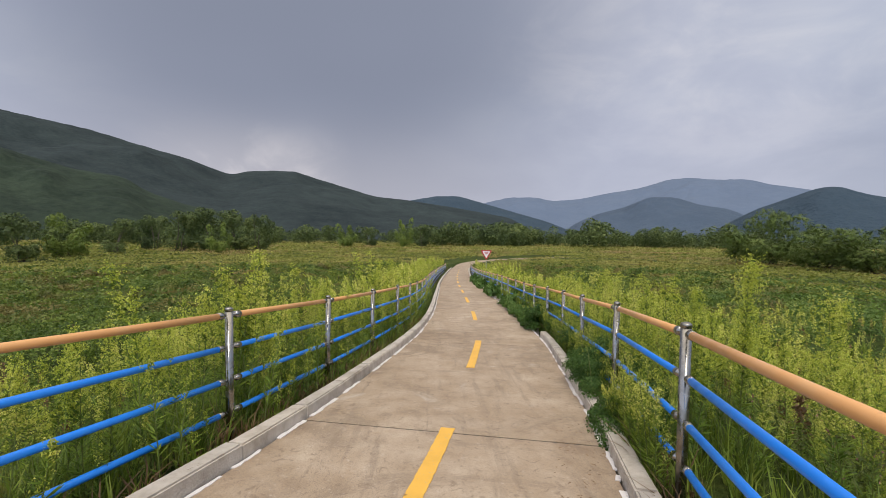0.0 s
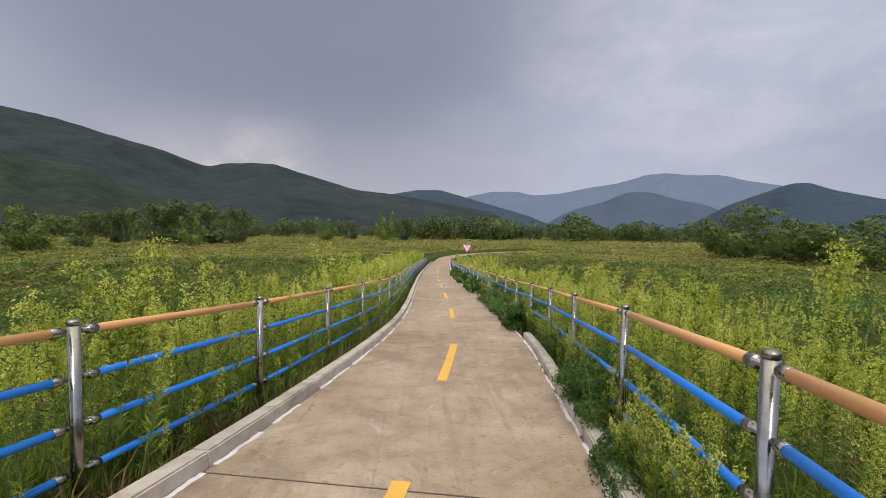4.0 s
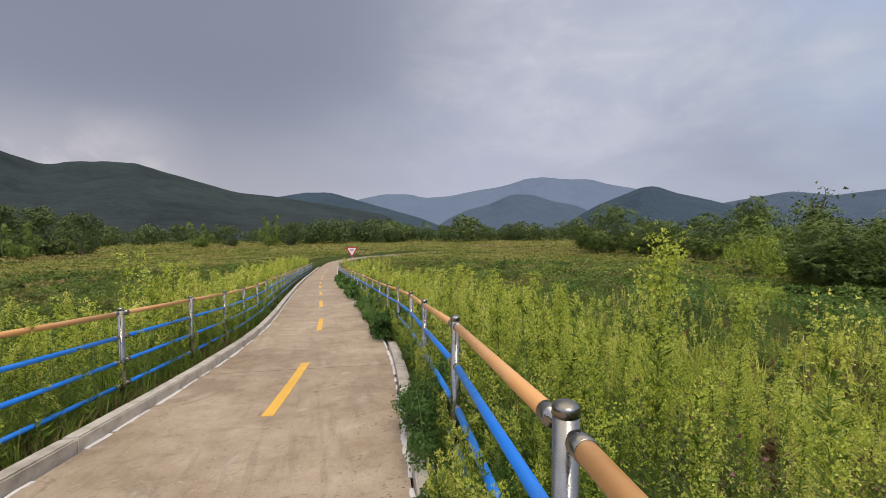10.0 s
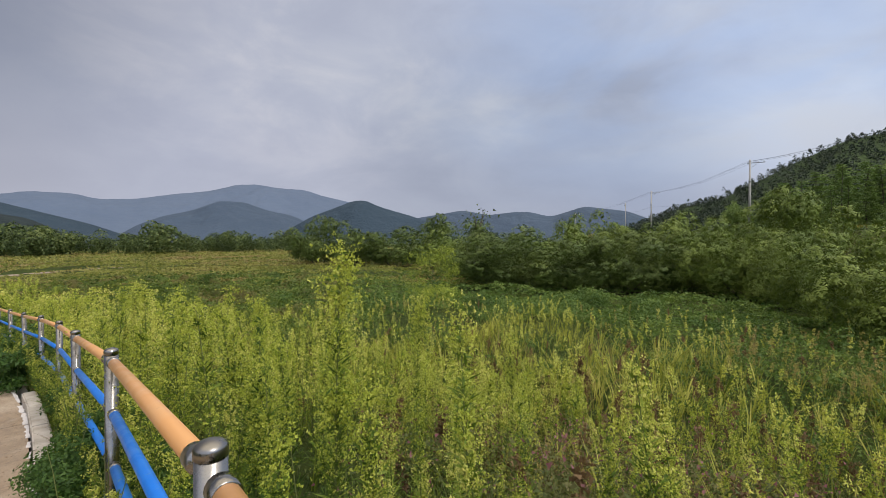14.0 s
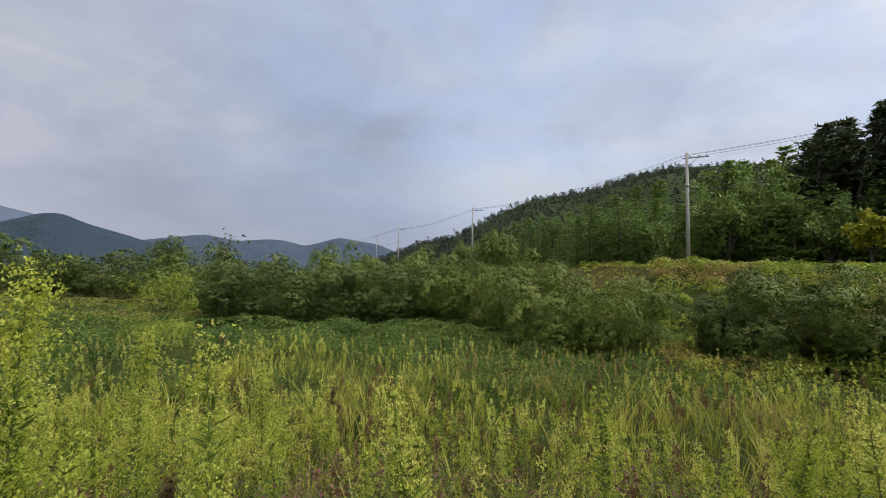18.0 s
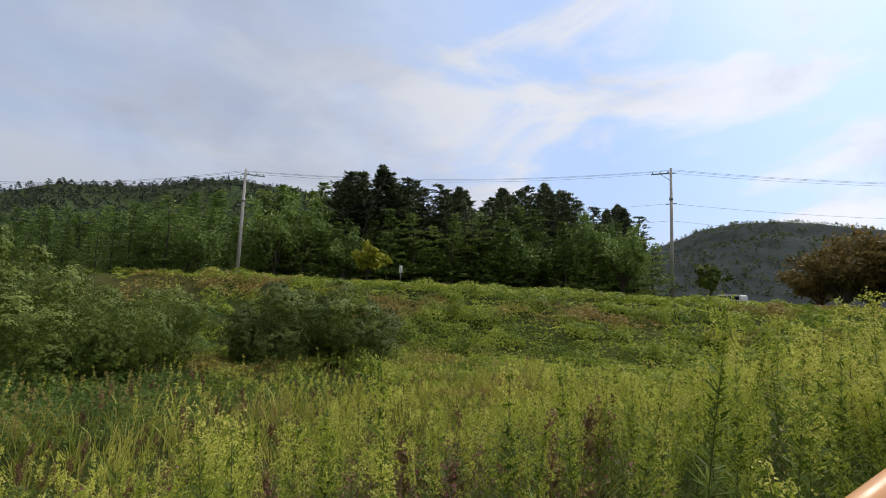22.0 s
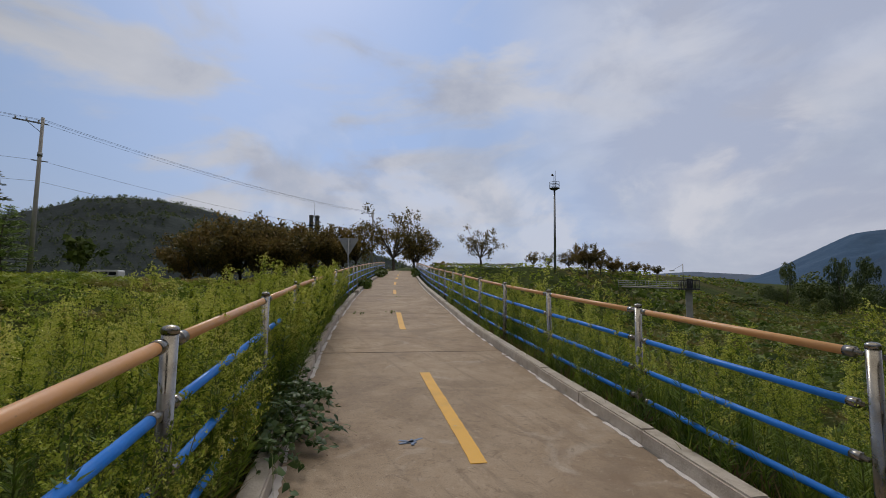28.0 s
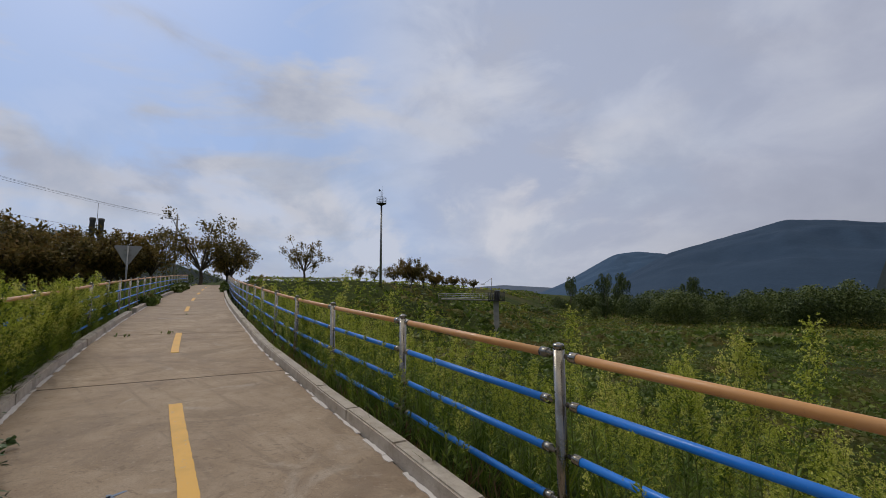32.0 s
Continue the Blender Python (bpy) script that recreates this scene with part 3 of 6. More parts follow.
# ---- mountains round the valley: bearing and tangent of height of the summits and saddles of each ridge ----
def build_hills(name, label, mat, near, deep, ridge, rough, steps=300, floor_=-6.0, seed=0):
    b0, b1 = ridge[0][0], ridge[-1][0]
    deg = np.linspace(b0, b1, steps)
    b = np.radians(deg)
    prof = np.interp(deg, *zip(*ridge))
    wide = max(3, int(steps * 1.3 / (b1 - b0)) | 1)
    prof = np.convolve(np.pad(prof, wide // 2, mode="edge"), np.ones(wide) / wide, "valid")
    prof *= np.clip((deg - b0) / 1.5, 0, 1) * np.clip((b1 - deg) / 1.5, 0, 1)
    rows = 44
    k = np.linspace(0, 1.2, rows)
    R = near + deep * k[:, None] + 0 * b[None, :]
    rise = (np.where(k < 1, np.sin(np.clip(k, 0, 1) * math.pi / 2), 1 - (k - 1) * 1.6) * (near + deep * k) / (near + deep))[:, None]
    limit = ((0.90 + 0.10 * np.minimum(k, 1)) * (near + deep * k) / (near + deep))[:, None]
    X, Y = R * np.sin(b), R * np.cos(b)
    crest_h = prof * (near + deep) + 1.4
    spur = fbm(X, Y, 7.0 / deep, 4, seed) * rough * np.sin(np.clip(k, 0, 1) * math.pi)[:, None]
    tops = crest_h[None, :] * 0.006 * fbm(X, Y, 60.0 / deep, 3, seed + 3) * (np.abs(k - 1) < 0.04)[:, None]
    Z = np.maximum(floor_ + (crest_h[None, :] - floor_) * np.minimum(rise * (1 + spur), limit) + tops, floor_)
    V = np.stack([X.ravel(), Y.ravel(), Z.ravel()], 1)
    i = (np.arange(rows - 1)[:, None] * steps + np.arange(steps - 1)[None, :]).ravel()
    T = np.concatenate([np.stack([i, i + steps + 1, i + 1], 1), np.stack([i, i + steps, i + steps + 1], 1)])
    tagged(mesh_object(name, V, T, [mat], smooth_=True), label, "mountain", kind="structure")


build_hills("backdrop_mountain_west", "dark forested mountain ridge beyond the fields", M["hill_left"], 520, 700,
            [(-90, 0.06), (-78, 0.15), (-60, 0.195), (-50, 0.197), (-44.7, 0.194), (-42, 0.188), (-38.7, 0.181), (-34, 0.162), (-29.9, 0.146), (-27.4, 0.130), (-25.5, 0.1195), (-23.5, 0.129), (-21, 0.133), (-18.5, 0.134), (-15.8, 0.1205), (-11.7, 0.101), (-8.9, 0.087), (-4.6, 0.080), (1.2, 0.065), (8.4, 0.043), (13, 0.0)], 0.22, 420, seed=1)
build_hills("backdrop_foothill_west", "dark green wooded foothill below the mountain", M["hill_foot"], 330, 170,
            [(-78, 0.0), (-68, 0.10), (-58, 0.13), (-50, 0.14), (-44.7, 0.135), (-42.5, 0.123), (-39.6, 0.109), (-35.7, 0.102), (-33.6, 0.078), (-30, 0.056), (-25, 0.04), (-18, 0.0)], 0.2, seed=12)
build_hills("backdrop_mountain_north", "mountain range on the horizon, tinted blue as haze", M["hill_far"], 2300, 900,
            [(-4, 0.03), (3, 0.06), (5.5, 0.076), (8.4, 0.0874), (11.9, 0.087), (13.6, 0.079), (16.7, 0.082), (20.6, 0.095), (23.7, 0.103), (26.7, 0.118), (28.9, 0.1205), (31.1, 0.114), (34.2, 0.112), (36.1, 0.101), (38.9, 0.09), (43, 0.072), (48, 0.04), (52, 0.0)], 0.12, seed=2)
build_hills("backdrop_foothill_north", "wooded foothill tinted grey-blue as haze", M["hill_mid"], 1300, 500,
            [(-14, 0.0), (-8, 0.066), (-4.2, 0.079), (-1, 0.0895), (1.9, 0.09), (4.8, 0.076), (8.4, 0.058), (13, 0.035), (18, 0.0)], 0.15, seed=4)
build_hills("backdrop_foothill_valley", "low wooded foothill tinted grey-blue as haze", M["hill_haze"], 1600, 500,
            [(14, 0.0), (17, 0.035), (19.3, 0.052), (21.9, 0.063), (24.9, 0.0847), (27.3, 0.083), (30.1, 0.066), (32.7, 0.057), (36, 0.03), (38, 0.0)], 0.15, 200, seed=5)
build_hills("backdrop_foothill_east", "wooded hill tinted blue-green as haze", M["hill_mid"], 1100, 400,
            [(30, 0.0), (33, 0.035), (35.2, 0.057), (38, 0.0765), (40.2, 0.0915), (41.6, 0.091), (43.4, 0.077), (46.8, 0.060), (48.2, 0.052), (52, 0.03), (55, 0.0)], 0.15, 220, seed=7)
build_hills("backdrop_foothill_northeast", "row of small hills on the horizon, tinted blue as haze", M["hill_haze"], 1700, 400,
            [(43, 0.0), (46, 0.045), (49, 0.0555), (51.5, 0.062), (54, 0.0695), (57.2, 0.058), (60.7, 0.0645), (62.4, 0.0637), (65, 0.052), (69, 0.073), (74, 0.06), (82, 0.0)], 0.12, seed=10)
build_hills("backdrop_mountain_southwest", "forested mountain spur beyond the valley, tinted pale blue as haze", M["hill_pale_haze"], 1500, 700,
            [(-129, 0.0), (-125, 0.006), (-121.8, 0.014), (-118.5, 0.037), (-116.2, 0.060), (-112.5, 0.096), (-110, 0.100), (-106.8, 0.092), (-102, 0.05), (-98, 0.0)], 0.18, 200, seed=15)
build_hills("backdrop_mountain_river", "forested mountain beyond the valley, tinted blue as haze", M["hill_blue_haze"], 900, 900,
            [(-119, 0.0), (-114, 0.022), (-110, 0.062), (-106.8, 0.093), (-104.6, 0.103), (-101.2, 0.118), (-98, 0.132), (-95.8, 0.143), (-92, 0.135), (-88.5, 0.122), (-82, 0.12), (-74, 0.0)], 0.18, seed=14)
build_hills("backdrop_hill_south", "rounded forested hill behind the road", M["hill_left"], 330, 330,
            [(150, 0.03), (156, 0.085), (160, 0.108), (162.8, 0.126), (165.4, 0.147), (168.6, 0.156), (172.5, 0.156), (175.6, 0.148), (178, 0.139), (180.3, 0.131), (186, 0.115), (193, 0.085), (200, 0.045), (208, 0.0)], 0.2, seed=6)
build_hills("backdrop_hill_east", "pine-covered hillside rising beyond the road", M["hill_near"], 120, 210,
            [(72, 0.0), (79, 0.062), (83.4, 0.078), (86.3, 0.105), (89.3, 0.133), (93, 0.162), (97, 0.171), (101, 0.181), (104.5, 0.203), (109, 0.219), (113, 0.215), (118, 0.21), (124, 0.19), (138, 0.15), (148, 0.08), (158, 0.0)], 0.16, seed=8, floor_=1.0)
build_hills("backdrop_hill_southwest", "faint hill low on the horizon, tinted as haze", M["hill_far"], 2200, 500, [(214, 0.0), (222, 0.012), (228, 0.027), (234, 0.034), (241, 0.026), (250, 0.0)], 0.1, 200, seed=9)


# ---- concrete path ----
def strip(y0, y1, d0, d1, z0, z1, step=0.5, jitter=0.0, seed=0):
    """A bar that follows the path between two distances from its middle (numbers or functions of y)."""
    ys = np.linspace(y0, y1, max(2, int(abs(y1 - y0) / step) + 1))
    rng = random.Random(seed)
    bm = bmesh.new()
    prev = None
    for y in ys:
        a = beside(y, (d0(y) if callable(d0) else d0) + rng.uniform(-jitter, jitter))
        b = beside(y, (d1(y) if callable(d1) else d1) + rng.uniform(-jitter, jitter))
        ring = [bm.verts.new((p.x, p.y, p.z + z)) for p, z in ((a, z0), (b, z0), (b, z1), (a, z1))]
        if prev:
            for k in range(4):
                bm.faces.new((prev[k], prev[(k + 1) % 4], ring[(k + 1) % 4], ring[k]))
        else:
            bm.faces.new(ring[::-1])
        prev = ring
    bm.faces.new(prev)
    bmesh.ops.recalc_face_normals(bm, faces=bm.faces)
    return bm


pavement = thing("pavement", "worn light brown concrete cycle path in cast slabs", "path", kind="structure")
JOINTS = [-60, -54, -48, -42, -37, -32, -27.4, -22.8, -18.4, -14.8, -10.2, -5.6, -0.9, 3.92, 8.7, 13.3, 17.8, 22, 26.4, 31, 36, 42, 48, 54, 61, 68, 76, 84, 92, 100, 110, 119]
for y0, y1 in zip(JOINTS, JOINTS[1:]):
    g = 0.011 if y1 > 0 else 0.017
    part("slab", strip(y0 + g, y1 - g, lambda y: -half_width(y), half_width, -0.22, 0.0, 0.6), M["concrete"], pavement, smooth_=False)
    part("joint", strip(y1 - g, y1 + g, lambda y: -half_width(y) + 0.02, lambda y: half_width(y) - 0.02, -0.2, -0.004, 1), M["joint"], pavement, smooth_=False)

# kerbs: stones of about a metre, gaps where they are buried or broken
KERB_W, KERB_H = 0.145, 0.12
kerb_rng = random.Random(3)
for side, name in ((-1, "kerb_west"), (1, "kerb_east")):
    kerb = thing(name, "weathered grey concrete kerb along the cycle path", "kerb", kind="structure")
    y = -46.0
    while y < 70:
        ln = 1.0 if abs(y) < 30 else 4.0
        broken = side > 0 and (9.6 < y < 11 or 14.5 < y < 17 or -16.5 < y < -15.6)
        if not broken:
            lift = kerb_rng.uniform(-0.005, 0.005)
            shift = kerb_rng.uniform(-0.005, 0.005)
            bm = strip(y + 0.004, y + ln - 0.004, lambda v, s=shift: side * (half_width(v) + 0.02 + s), lambda v, s=shift: side * (half_width(v) + 0.02 + KERB_W + s), -0.2, KERB_H + lift, 0.5)
            if abs(y) < 14:
                top = [e for e in bm.edges if min(v.co.z - float(path_z(v.co.y)) for v in e.verts) > 0.06 and len(e.link_faces) == 2 and e.calc_face_angle(0) > 1]
                bmesh.ops.bevel(bm, geom=top, offset=0.014, segments=2, affect="EDGES")
            part("kerb_stone", bm, M["kerb"], kerb, smooth_=False)
        y += ln

# white residue line beside the kerbs, broken in places
for side, name, edge in ((-1, "residue_line_west", 0.01), (1, "residue_line_east", 0.015)):
    line = thing(name, "broken white residue line along the kerb foot", "line", kind="structure")
    rng = random.Random(5 + side)
    y = -24.0
    while y < 30:
        ln = rng.uniform(0.08, 0.7)
        if rng.random() < 0.93:
            w = rng.uniform(0.010, 0.036)
            part("streak", strip(y, y + ln, lambda v: side * (half_width(v) - w), lambda v: side * (half_width(v) + 0.016), -0.004, 0.005, 0.05, 0.010, rng.randint(0, 999)), M["white"], line, smooth_=False)
        y += ln + rng.uniform(0.0, 0.25)

# yellow dashes of the middle line: start and end in y
DASHES = [(-48.5, -46.3), (-42.5, -40.2), (-36.3, -34), (-30.2, -27.9), (-24.2, -21.9), (-18.2, -16), (-12.9 + 2.6, -7.75), (-4.35, -1.87), (1.5, 4.03), (6.62, 9.12), (13.0, 15.4), (18.6, 21), (24.2, 26.5), (29.8, 32), (35.3, 37.6), (41, 43), (46.5, 48.6), (52, 54), (58, 60), (64, 66)]
for y0, y1 in DASHES:
    ob = part("centre_dash", strip(y0, y1, -0.062, 0.062, -0.003, 0.005, 0.03 if abs(y0) < 12 else 0.16, 0.0035, int(y0 * 10)), M["yellow"], None, smooth_=False)
    tagged(ob, "yellow painted dash in the middle of the path", "road marking", "centre line dashes", "structure")


# ---- fences ----
POST_R, POST_H = 0.033, 1.12
RAILS = ((1.055, 0.0265, "orange"), (0.785, 0.0235, "blue"), (0.505, 0.0235, "blue"), (0.235, 0.0235, "blue"))
post_bm = lathe(bmesh.new(), [(POST_R, -0.45), (POST_R, POST_H - 0.03)], 20)
post_me = part("post_shape", post_bm, M["steel"])
cap_me = part("cap_shape", lathe(bmesh.new(), [(POST_R + 0.0015, POST_H - 0.03), (POST_R + 0.0015, POST_H - 0.010), (POST_R - 0.002, POST_H - 0.004), (POST_R - 0.009, POST_H + 0.001), (POST_R - 0.022, POST_H + 0.005), (0.004, POST_H + 0.006)], 20), M["steel"])
RAIL_ME = {}
for h, r, col in RAILS:
    if col not in RAIL_ME:
        RAIL_ME[col] = part("rail_shape", tube(bmesh.new(), (0, 0, 0), (0, 0, 1), r, None, 16), M[col])
        RAIL_ME[col + "_sleeve"] = part("sleeve_shape", lathe(bmesh.new(), [(r + 0.0005, 0), (r + 0.004, 0.001), (r + 0.004, 0.052), (r + 0.001, 0.055), (0.014, 0.056), (0.014, 0.09)], 16), M["steel"])


def build_fence(name, side, anchor, off, lift):
    fence = thing(name, "steel post fence with an orange top rail and three blue rails", "fence")
    posts = []
    for sgn in (-1, 1):
        y, k = anchor, 0
        while -46 < y < 62:
            if sgn > 0 or k > 0:
                posts.append(y)
            here = beside(y, side * off)
            y2 = y
            while (beside(y2, side * off) - here).length < 1.985:
                y2 += sgn * 0.02
            y, k = y2, k + 1
    posts.sort()
    feet = [beside(y, side * off) + Vector((0, 0, float(np.interp(y, *lift)))) for y in posts]
    tops = []
    rng = random.Random(side + 9)
    for y, p in zip(posts, feet):
        tilt = pose(p.x, p.y, p.z, rng.uniform(-0.7, 0.7), rng.uniform(-0.7, 0.7), rng.uniform(0, 360))
        ob = share("post", post_me.data, tilt, fence)
        share("cap", cap_me.data, Matrix(), ob, "domed stainless cap")
        tops.append(tilt)
    for (y, a, ma), (b, mb) in zip(zip(posts, feet, tops), zip(feet[1:], tops[1:])):
        for h, r, col in RAILS:
            p, q = ma @ Vector((0, 0, h)), mb @ Vector((0, 0, h))
            way = (q - p).normalized()
            p, q = p + way * (POST_R + 0.055), q - way * (POST_R + 0.055)
            turn = way.to_track_quat("Z", "Y").to_matrix().to_4x4()
            m = Matrix.Translation(p) @ turn @ Matrix.Diagonal((1, 1, (q - p).length, 1))
            rail = share("top_rail" if col == "orange" else "rail", RAIL_ME[col].data, m, fence, "orange coated pipe" if col == "orange" else "blue coated pipe")
            if abs(y) < 20:
                inv = Matrix.Diagonal((1, 1, 1 / (q - p).length, 1))
                share("sleeve", RAIL_ME[col + "_sleeve"].data, inv @ pose(0, 0, 0.05, 180), rail)
                share("sleeve", RAIL_ME[col + "_sleeve"].data, inv @ Matrix.Translation((0, 0, (q - p).length - 0.05)), rail)


build_fence("fence", 1, 3.07, 1.655, ((-8, -3, -1, 3, 6, 9), (0.0, 0.028, 0.062, 0.052, 0.03, -0.02)))
build_fence("fence", -1, 3.39, 1.765, ((-10, -4, 0, 4, 9), (-0.05, -0.045, -0.015, -0.03, -0.01)))
for ob in (post_me, cap_me, *RAIL_ME.values()):
    bpy.data.objects.remove(ob)


# ---- plants ----
RNG = np.random.default_rng(11)


def diamonds(c, a, b, la, wb):
    """Leaves with four corners round the points c: long axis a, cross axis b."""
    la, wb = np.asarray(la)[..., None], np.asarray(wb)[..., None]
    v = np.stack([c - a * la, c + b * wb, c + a * la, c - b * wb], 1).reshape(-1, 3)
    i = np.arange(len(c))[:, None] * 4
    return v, np.concatenate([i + [[0, 1, 2]], i + [[0, 2, 3]]])


def unit(v):
    return v / np.maximum(np.linalg.norm(v, axis=-1, keepdims=True), 1e-9)


def sprays(c, rng, size, aspect=0.45, droop=0.0, out=None):
    """Leaves turned at random at the points c; out pushes their tips away from a centre."""
    n = len(c)
    a = rng.normal(size=(n, 3))
    if out is not None:
        a = a * 0.8 + out
    a[:, 2] -= droop
    a = unit(a)
    b = unit(np.cross(a, rng.normal(size=(n, 3))))
    s = size * rng.uniform(0.6, 1.35, n)
    return diamonds(c, a, b, s * 0.5, s * aspect * 0.5)


def slivers(c, rng, size, aspect=0.5, out=None, droop=0.0, least=0.6, most=1.35):
    """Small three-cornered flakes at the points c."""
    n = len(c)
    a = rng.normal(size=(n, 3))
    if out is not None:
        a = a * 0.55 + out
    a[:, 2] -= droop
    a = unit(a)
    b = unit(np.cross(a, rng.normal(size=(n, 3))))
    s = (size * rng.uniform(least, most, n))[:, None]
    v = np.stack([c - a * s * 0.5 + b * s * aspect * 0.5, c - a * s * 0.5 - b * s * aspect * 0.5, c + a * s * 0.5], 1).reshape(-1, 3)
    return v, np.arange(n * 3).reshape(-1, 3)


def scales(c, u, rng, size, aspect=0.7, loose=0.4):
    """Three-cornered leaves lying on rounded clumps: u points out of the clump."""
    n = len(c)
    w = unit(u + rng.normal(size=(n, 3)) * loose)
    a = unit(np.cross(w, rng.normal(size=(n, 3))))
    b = np.cross(w, a)
    s = (size * rng.uniform(0.6, 1.35, n))[:, None]
    v = np.stack([c - a * s * 0.5 + b * s * aspect * 0.5, c - a * s * 0.5 - b * s * aspect * 0.5, c + a * s * 0.5], 1).reshape(-1, 3)
    return v, np.arange(n * 3).reshape(-1, 3)


class Soup:
    """Triangles with material numbers, gathered piece by piece."""

    def __init__(self):
        self.v, self.f, self.m, self.n = [], [], [], 0

    def add(self, v, f, m):
        self.v.append(np.asarray(v, np.float32))
        self.f.append(np.asarray(f, np.int32) + self.n)
        self.m.append(np.full(len(f), m, np.int32))
        self.n += len(v)
        return self

    def arrays(self):
        return np.concatenate(self.v), np.concatenate(self.f), np.concatenate(self.m)


def stalk(points, r0, r1, sides=3):
    """A thin tapering stem through the points."""
    p = np.asarray(points, float)
    k = np.arange(sides) * 2 * math.pi / sides
    r = np.linspace(r0, r1, len(p))
    ring = np.stack([np.cos(k), np.sin(k), np.zeros(sides)], 1)
    v = (p[:, None, :] + ring[None] * r[:, None, None]).reshape(-1, 3)
    f = []
    for i in range(len(p) - 1):
        for j in range(sides):
            a, b = i * sides + j, i * sides + (j + 1) % sides
            f += [(a, b, b + sides), (a, b + sides, a + sides)]
    return v, np.array(f)


def weed_shape(rng, h, leaves, twigs, buds, size, wide=1.0, clear=0.12):
    """A tall fleabane weed: stem, narrow upturned leaves, a panicle of small heads."""
    s = Soup()
    bend = rng.uniform(-0.06, 0.06, 2) * h
    line = lambda t: np.stack([bend[0] * t**2, bend[1] * t**2, h * t], -1)
    s.add(*stalk(line(np.linspace(0, 0.97, 4)), 0.0055 * h**0.5, 0.0018, 3), 0)
    t = rng.uniform(clear, 0.80, leaves)
    ang = np.arange(leaves) * 2.4 + rng.uniform(-0.4, 0.4, leaves)
    up = rng.uniform(0.25, 1.0, leaves)
    a = unit(np.stack([np.cos(ang), np.sin(ang), up], 1))
    b = unit(np.cross(a, np.array([0, 0, 1.0]) + rng.normal(size=(leaves, 3)) * 0.3))
    ln = rng.uniform(0.03, 0.062, leaves) * (1.15 - 0.5 * t) * wide**0.6
    s.add(*diamonds(line(t) + a * ln[:, None] * 0.9, a, b, ln, 0.0052 * wide * rng.uniform(0.7, 1.4, leaves)), 1)
    tw = rng.uniform(0.50, 0.97, twigs) ** 0.88
    an = rng.uniform(0, 6.283, twigs)
    L = (0.055 + 0.26 * (1.02 - tw) ** 0.8) * h * 0.38 * rng.uniform(0.7, 1.15, twigs)
    d = unit(np.stack([np.cos(an), np.sin(an), rng.uniform(1.0, 2.1, twigs)], 1))
    base = line(tw)
    side = unit(np.cross(d, rng.normal(size=(twigs, 3))))
    v = np.stack([base - side * 0.0018, base + side * 0.0018, base + d * L[:, None]], 1).reshape(-1, 3)
    s.add(v, np.arange(twigs * 3).reshape(-1, 3), 0)
    knots = max(2, buds // 4)
    w = np.repeat(np.arange(twigs), knots)
    k = rng.uniform(0.25, 1.05, len(w)) ** 0.8
    knot = base[w] + d[w] * (L[w] * k)[:, None] + rng.normal(size=(len(w), 3)) * (0.012 + 0.020 * k[:, None]) * h * 0.8
    pos = np.repeat(knot, 4, 0) + rng.normal(size=(len(w) * 4, 3)) * size * 0.62
    s.add(*slivers(pos, rng, size * 1.3, 0.8, np.array([0, 0, 0.5]), 0.0, 0.75, 1.2), 2)
    few = max(4, leaves // 3)
    q = rng.integers(0, twigs, few)
    pos = base[q] + d[q] * (L[q] * rng.uniform(0.1, 0.8, few))[:, None]
    s.add(*sprays(pos, rng, 0.05 * wide**0.5, 0.2), 1)
    return s.arrays()


def tuft_shape(rng, blades, h, w, lean=0.45):
    """A tuft of bent grass blades."""
    s = Soup()
    an = rng.uniform(0, 6.283, blades)
    hh = h * rng.uniform(0.55, 1.15, blades)
    o = np.stack([np.cos(an), np.sin(an), np.zeros(blades)], 1)
    base = o * rng.uniform(0, 0.06, blades)[:, None] * h * 2
    ln = rng.uniform(0.1, lean, blades)
    mid = base + o * (hh * ln * 0.4)[:, None] + np.array([0, 0, 1]) * (hh * 0.62)[:, None]
    tip = base + o * (hh * ln * 1.35)[:, None] + np.array([0, 0, 1]) * hh[:, None]
    side = np.stack([-o[:, 1], o[:, 0], np.zeros(blades)], 1) * w
    v = np.stack([base - side, base + side, mid + side * 0.8, mid - side * 0.8, tip], 1).reshape(-1, 3)
    i = np.arange(blades)[:, None] * 5
    s.add(v, np.concatenate([i + [[0, 1, 2]], i + [[0, 2, 3]], i + [[3, 2, 4]]]), 0)
    return s.arrays()


def clover_shape(rng, h, leaves, pinks, size):
    """An arching bush clover with small leaves and pink flowers."""
    s = Soup()
    pos, tips = [], []
    for k in range(7):
        a = rng.uniform(0, 6.283)
        o = np.array([math.cos(a), math.sin(a), 0])
        t = np.linspace(0, 1, 4)[:, None]
        arc = o * (t**1.6) * h * 0.65 + np.array([0, 0, 1]) * (h * (1.25 * t - 0.35 * t**3)) * rng.uniform(0.7, 1.1)
        s.add(*stalk(arc, 0.004, 0.0015, 3), 0)
        u = rng.uniform(0.2, 1.0, leaves // 7)
        p = np.stack([np.interp(u, t[:, 0], arc[:, j]) for j in range(3)], 1)
        pos.append(p + rng.normal(size=p.shape) * 0.05 * h)
        tips.append(arc[-1] + rng.normal(size=(pinks // 7, 3)) * 0.05 * h)
    s.add(*slivers(np.concatenate(pos), rng, size, 0.7), 1)
    if pinks >= 7:
        s.add(*slivers(np.concatenate(tips), rng, size * 0.8, 0.8), 2)
    return s.arrays()


def off_path(xy):
    """Distance from the middle of the path."""
    y = np.minimum(xy[:, 1], 119)
    return np.abs(xy[:, 0] - path_x(y)) * path_cos(y)


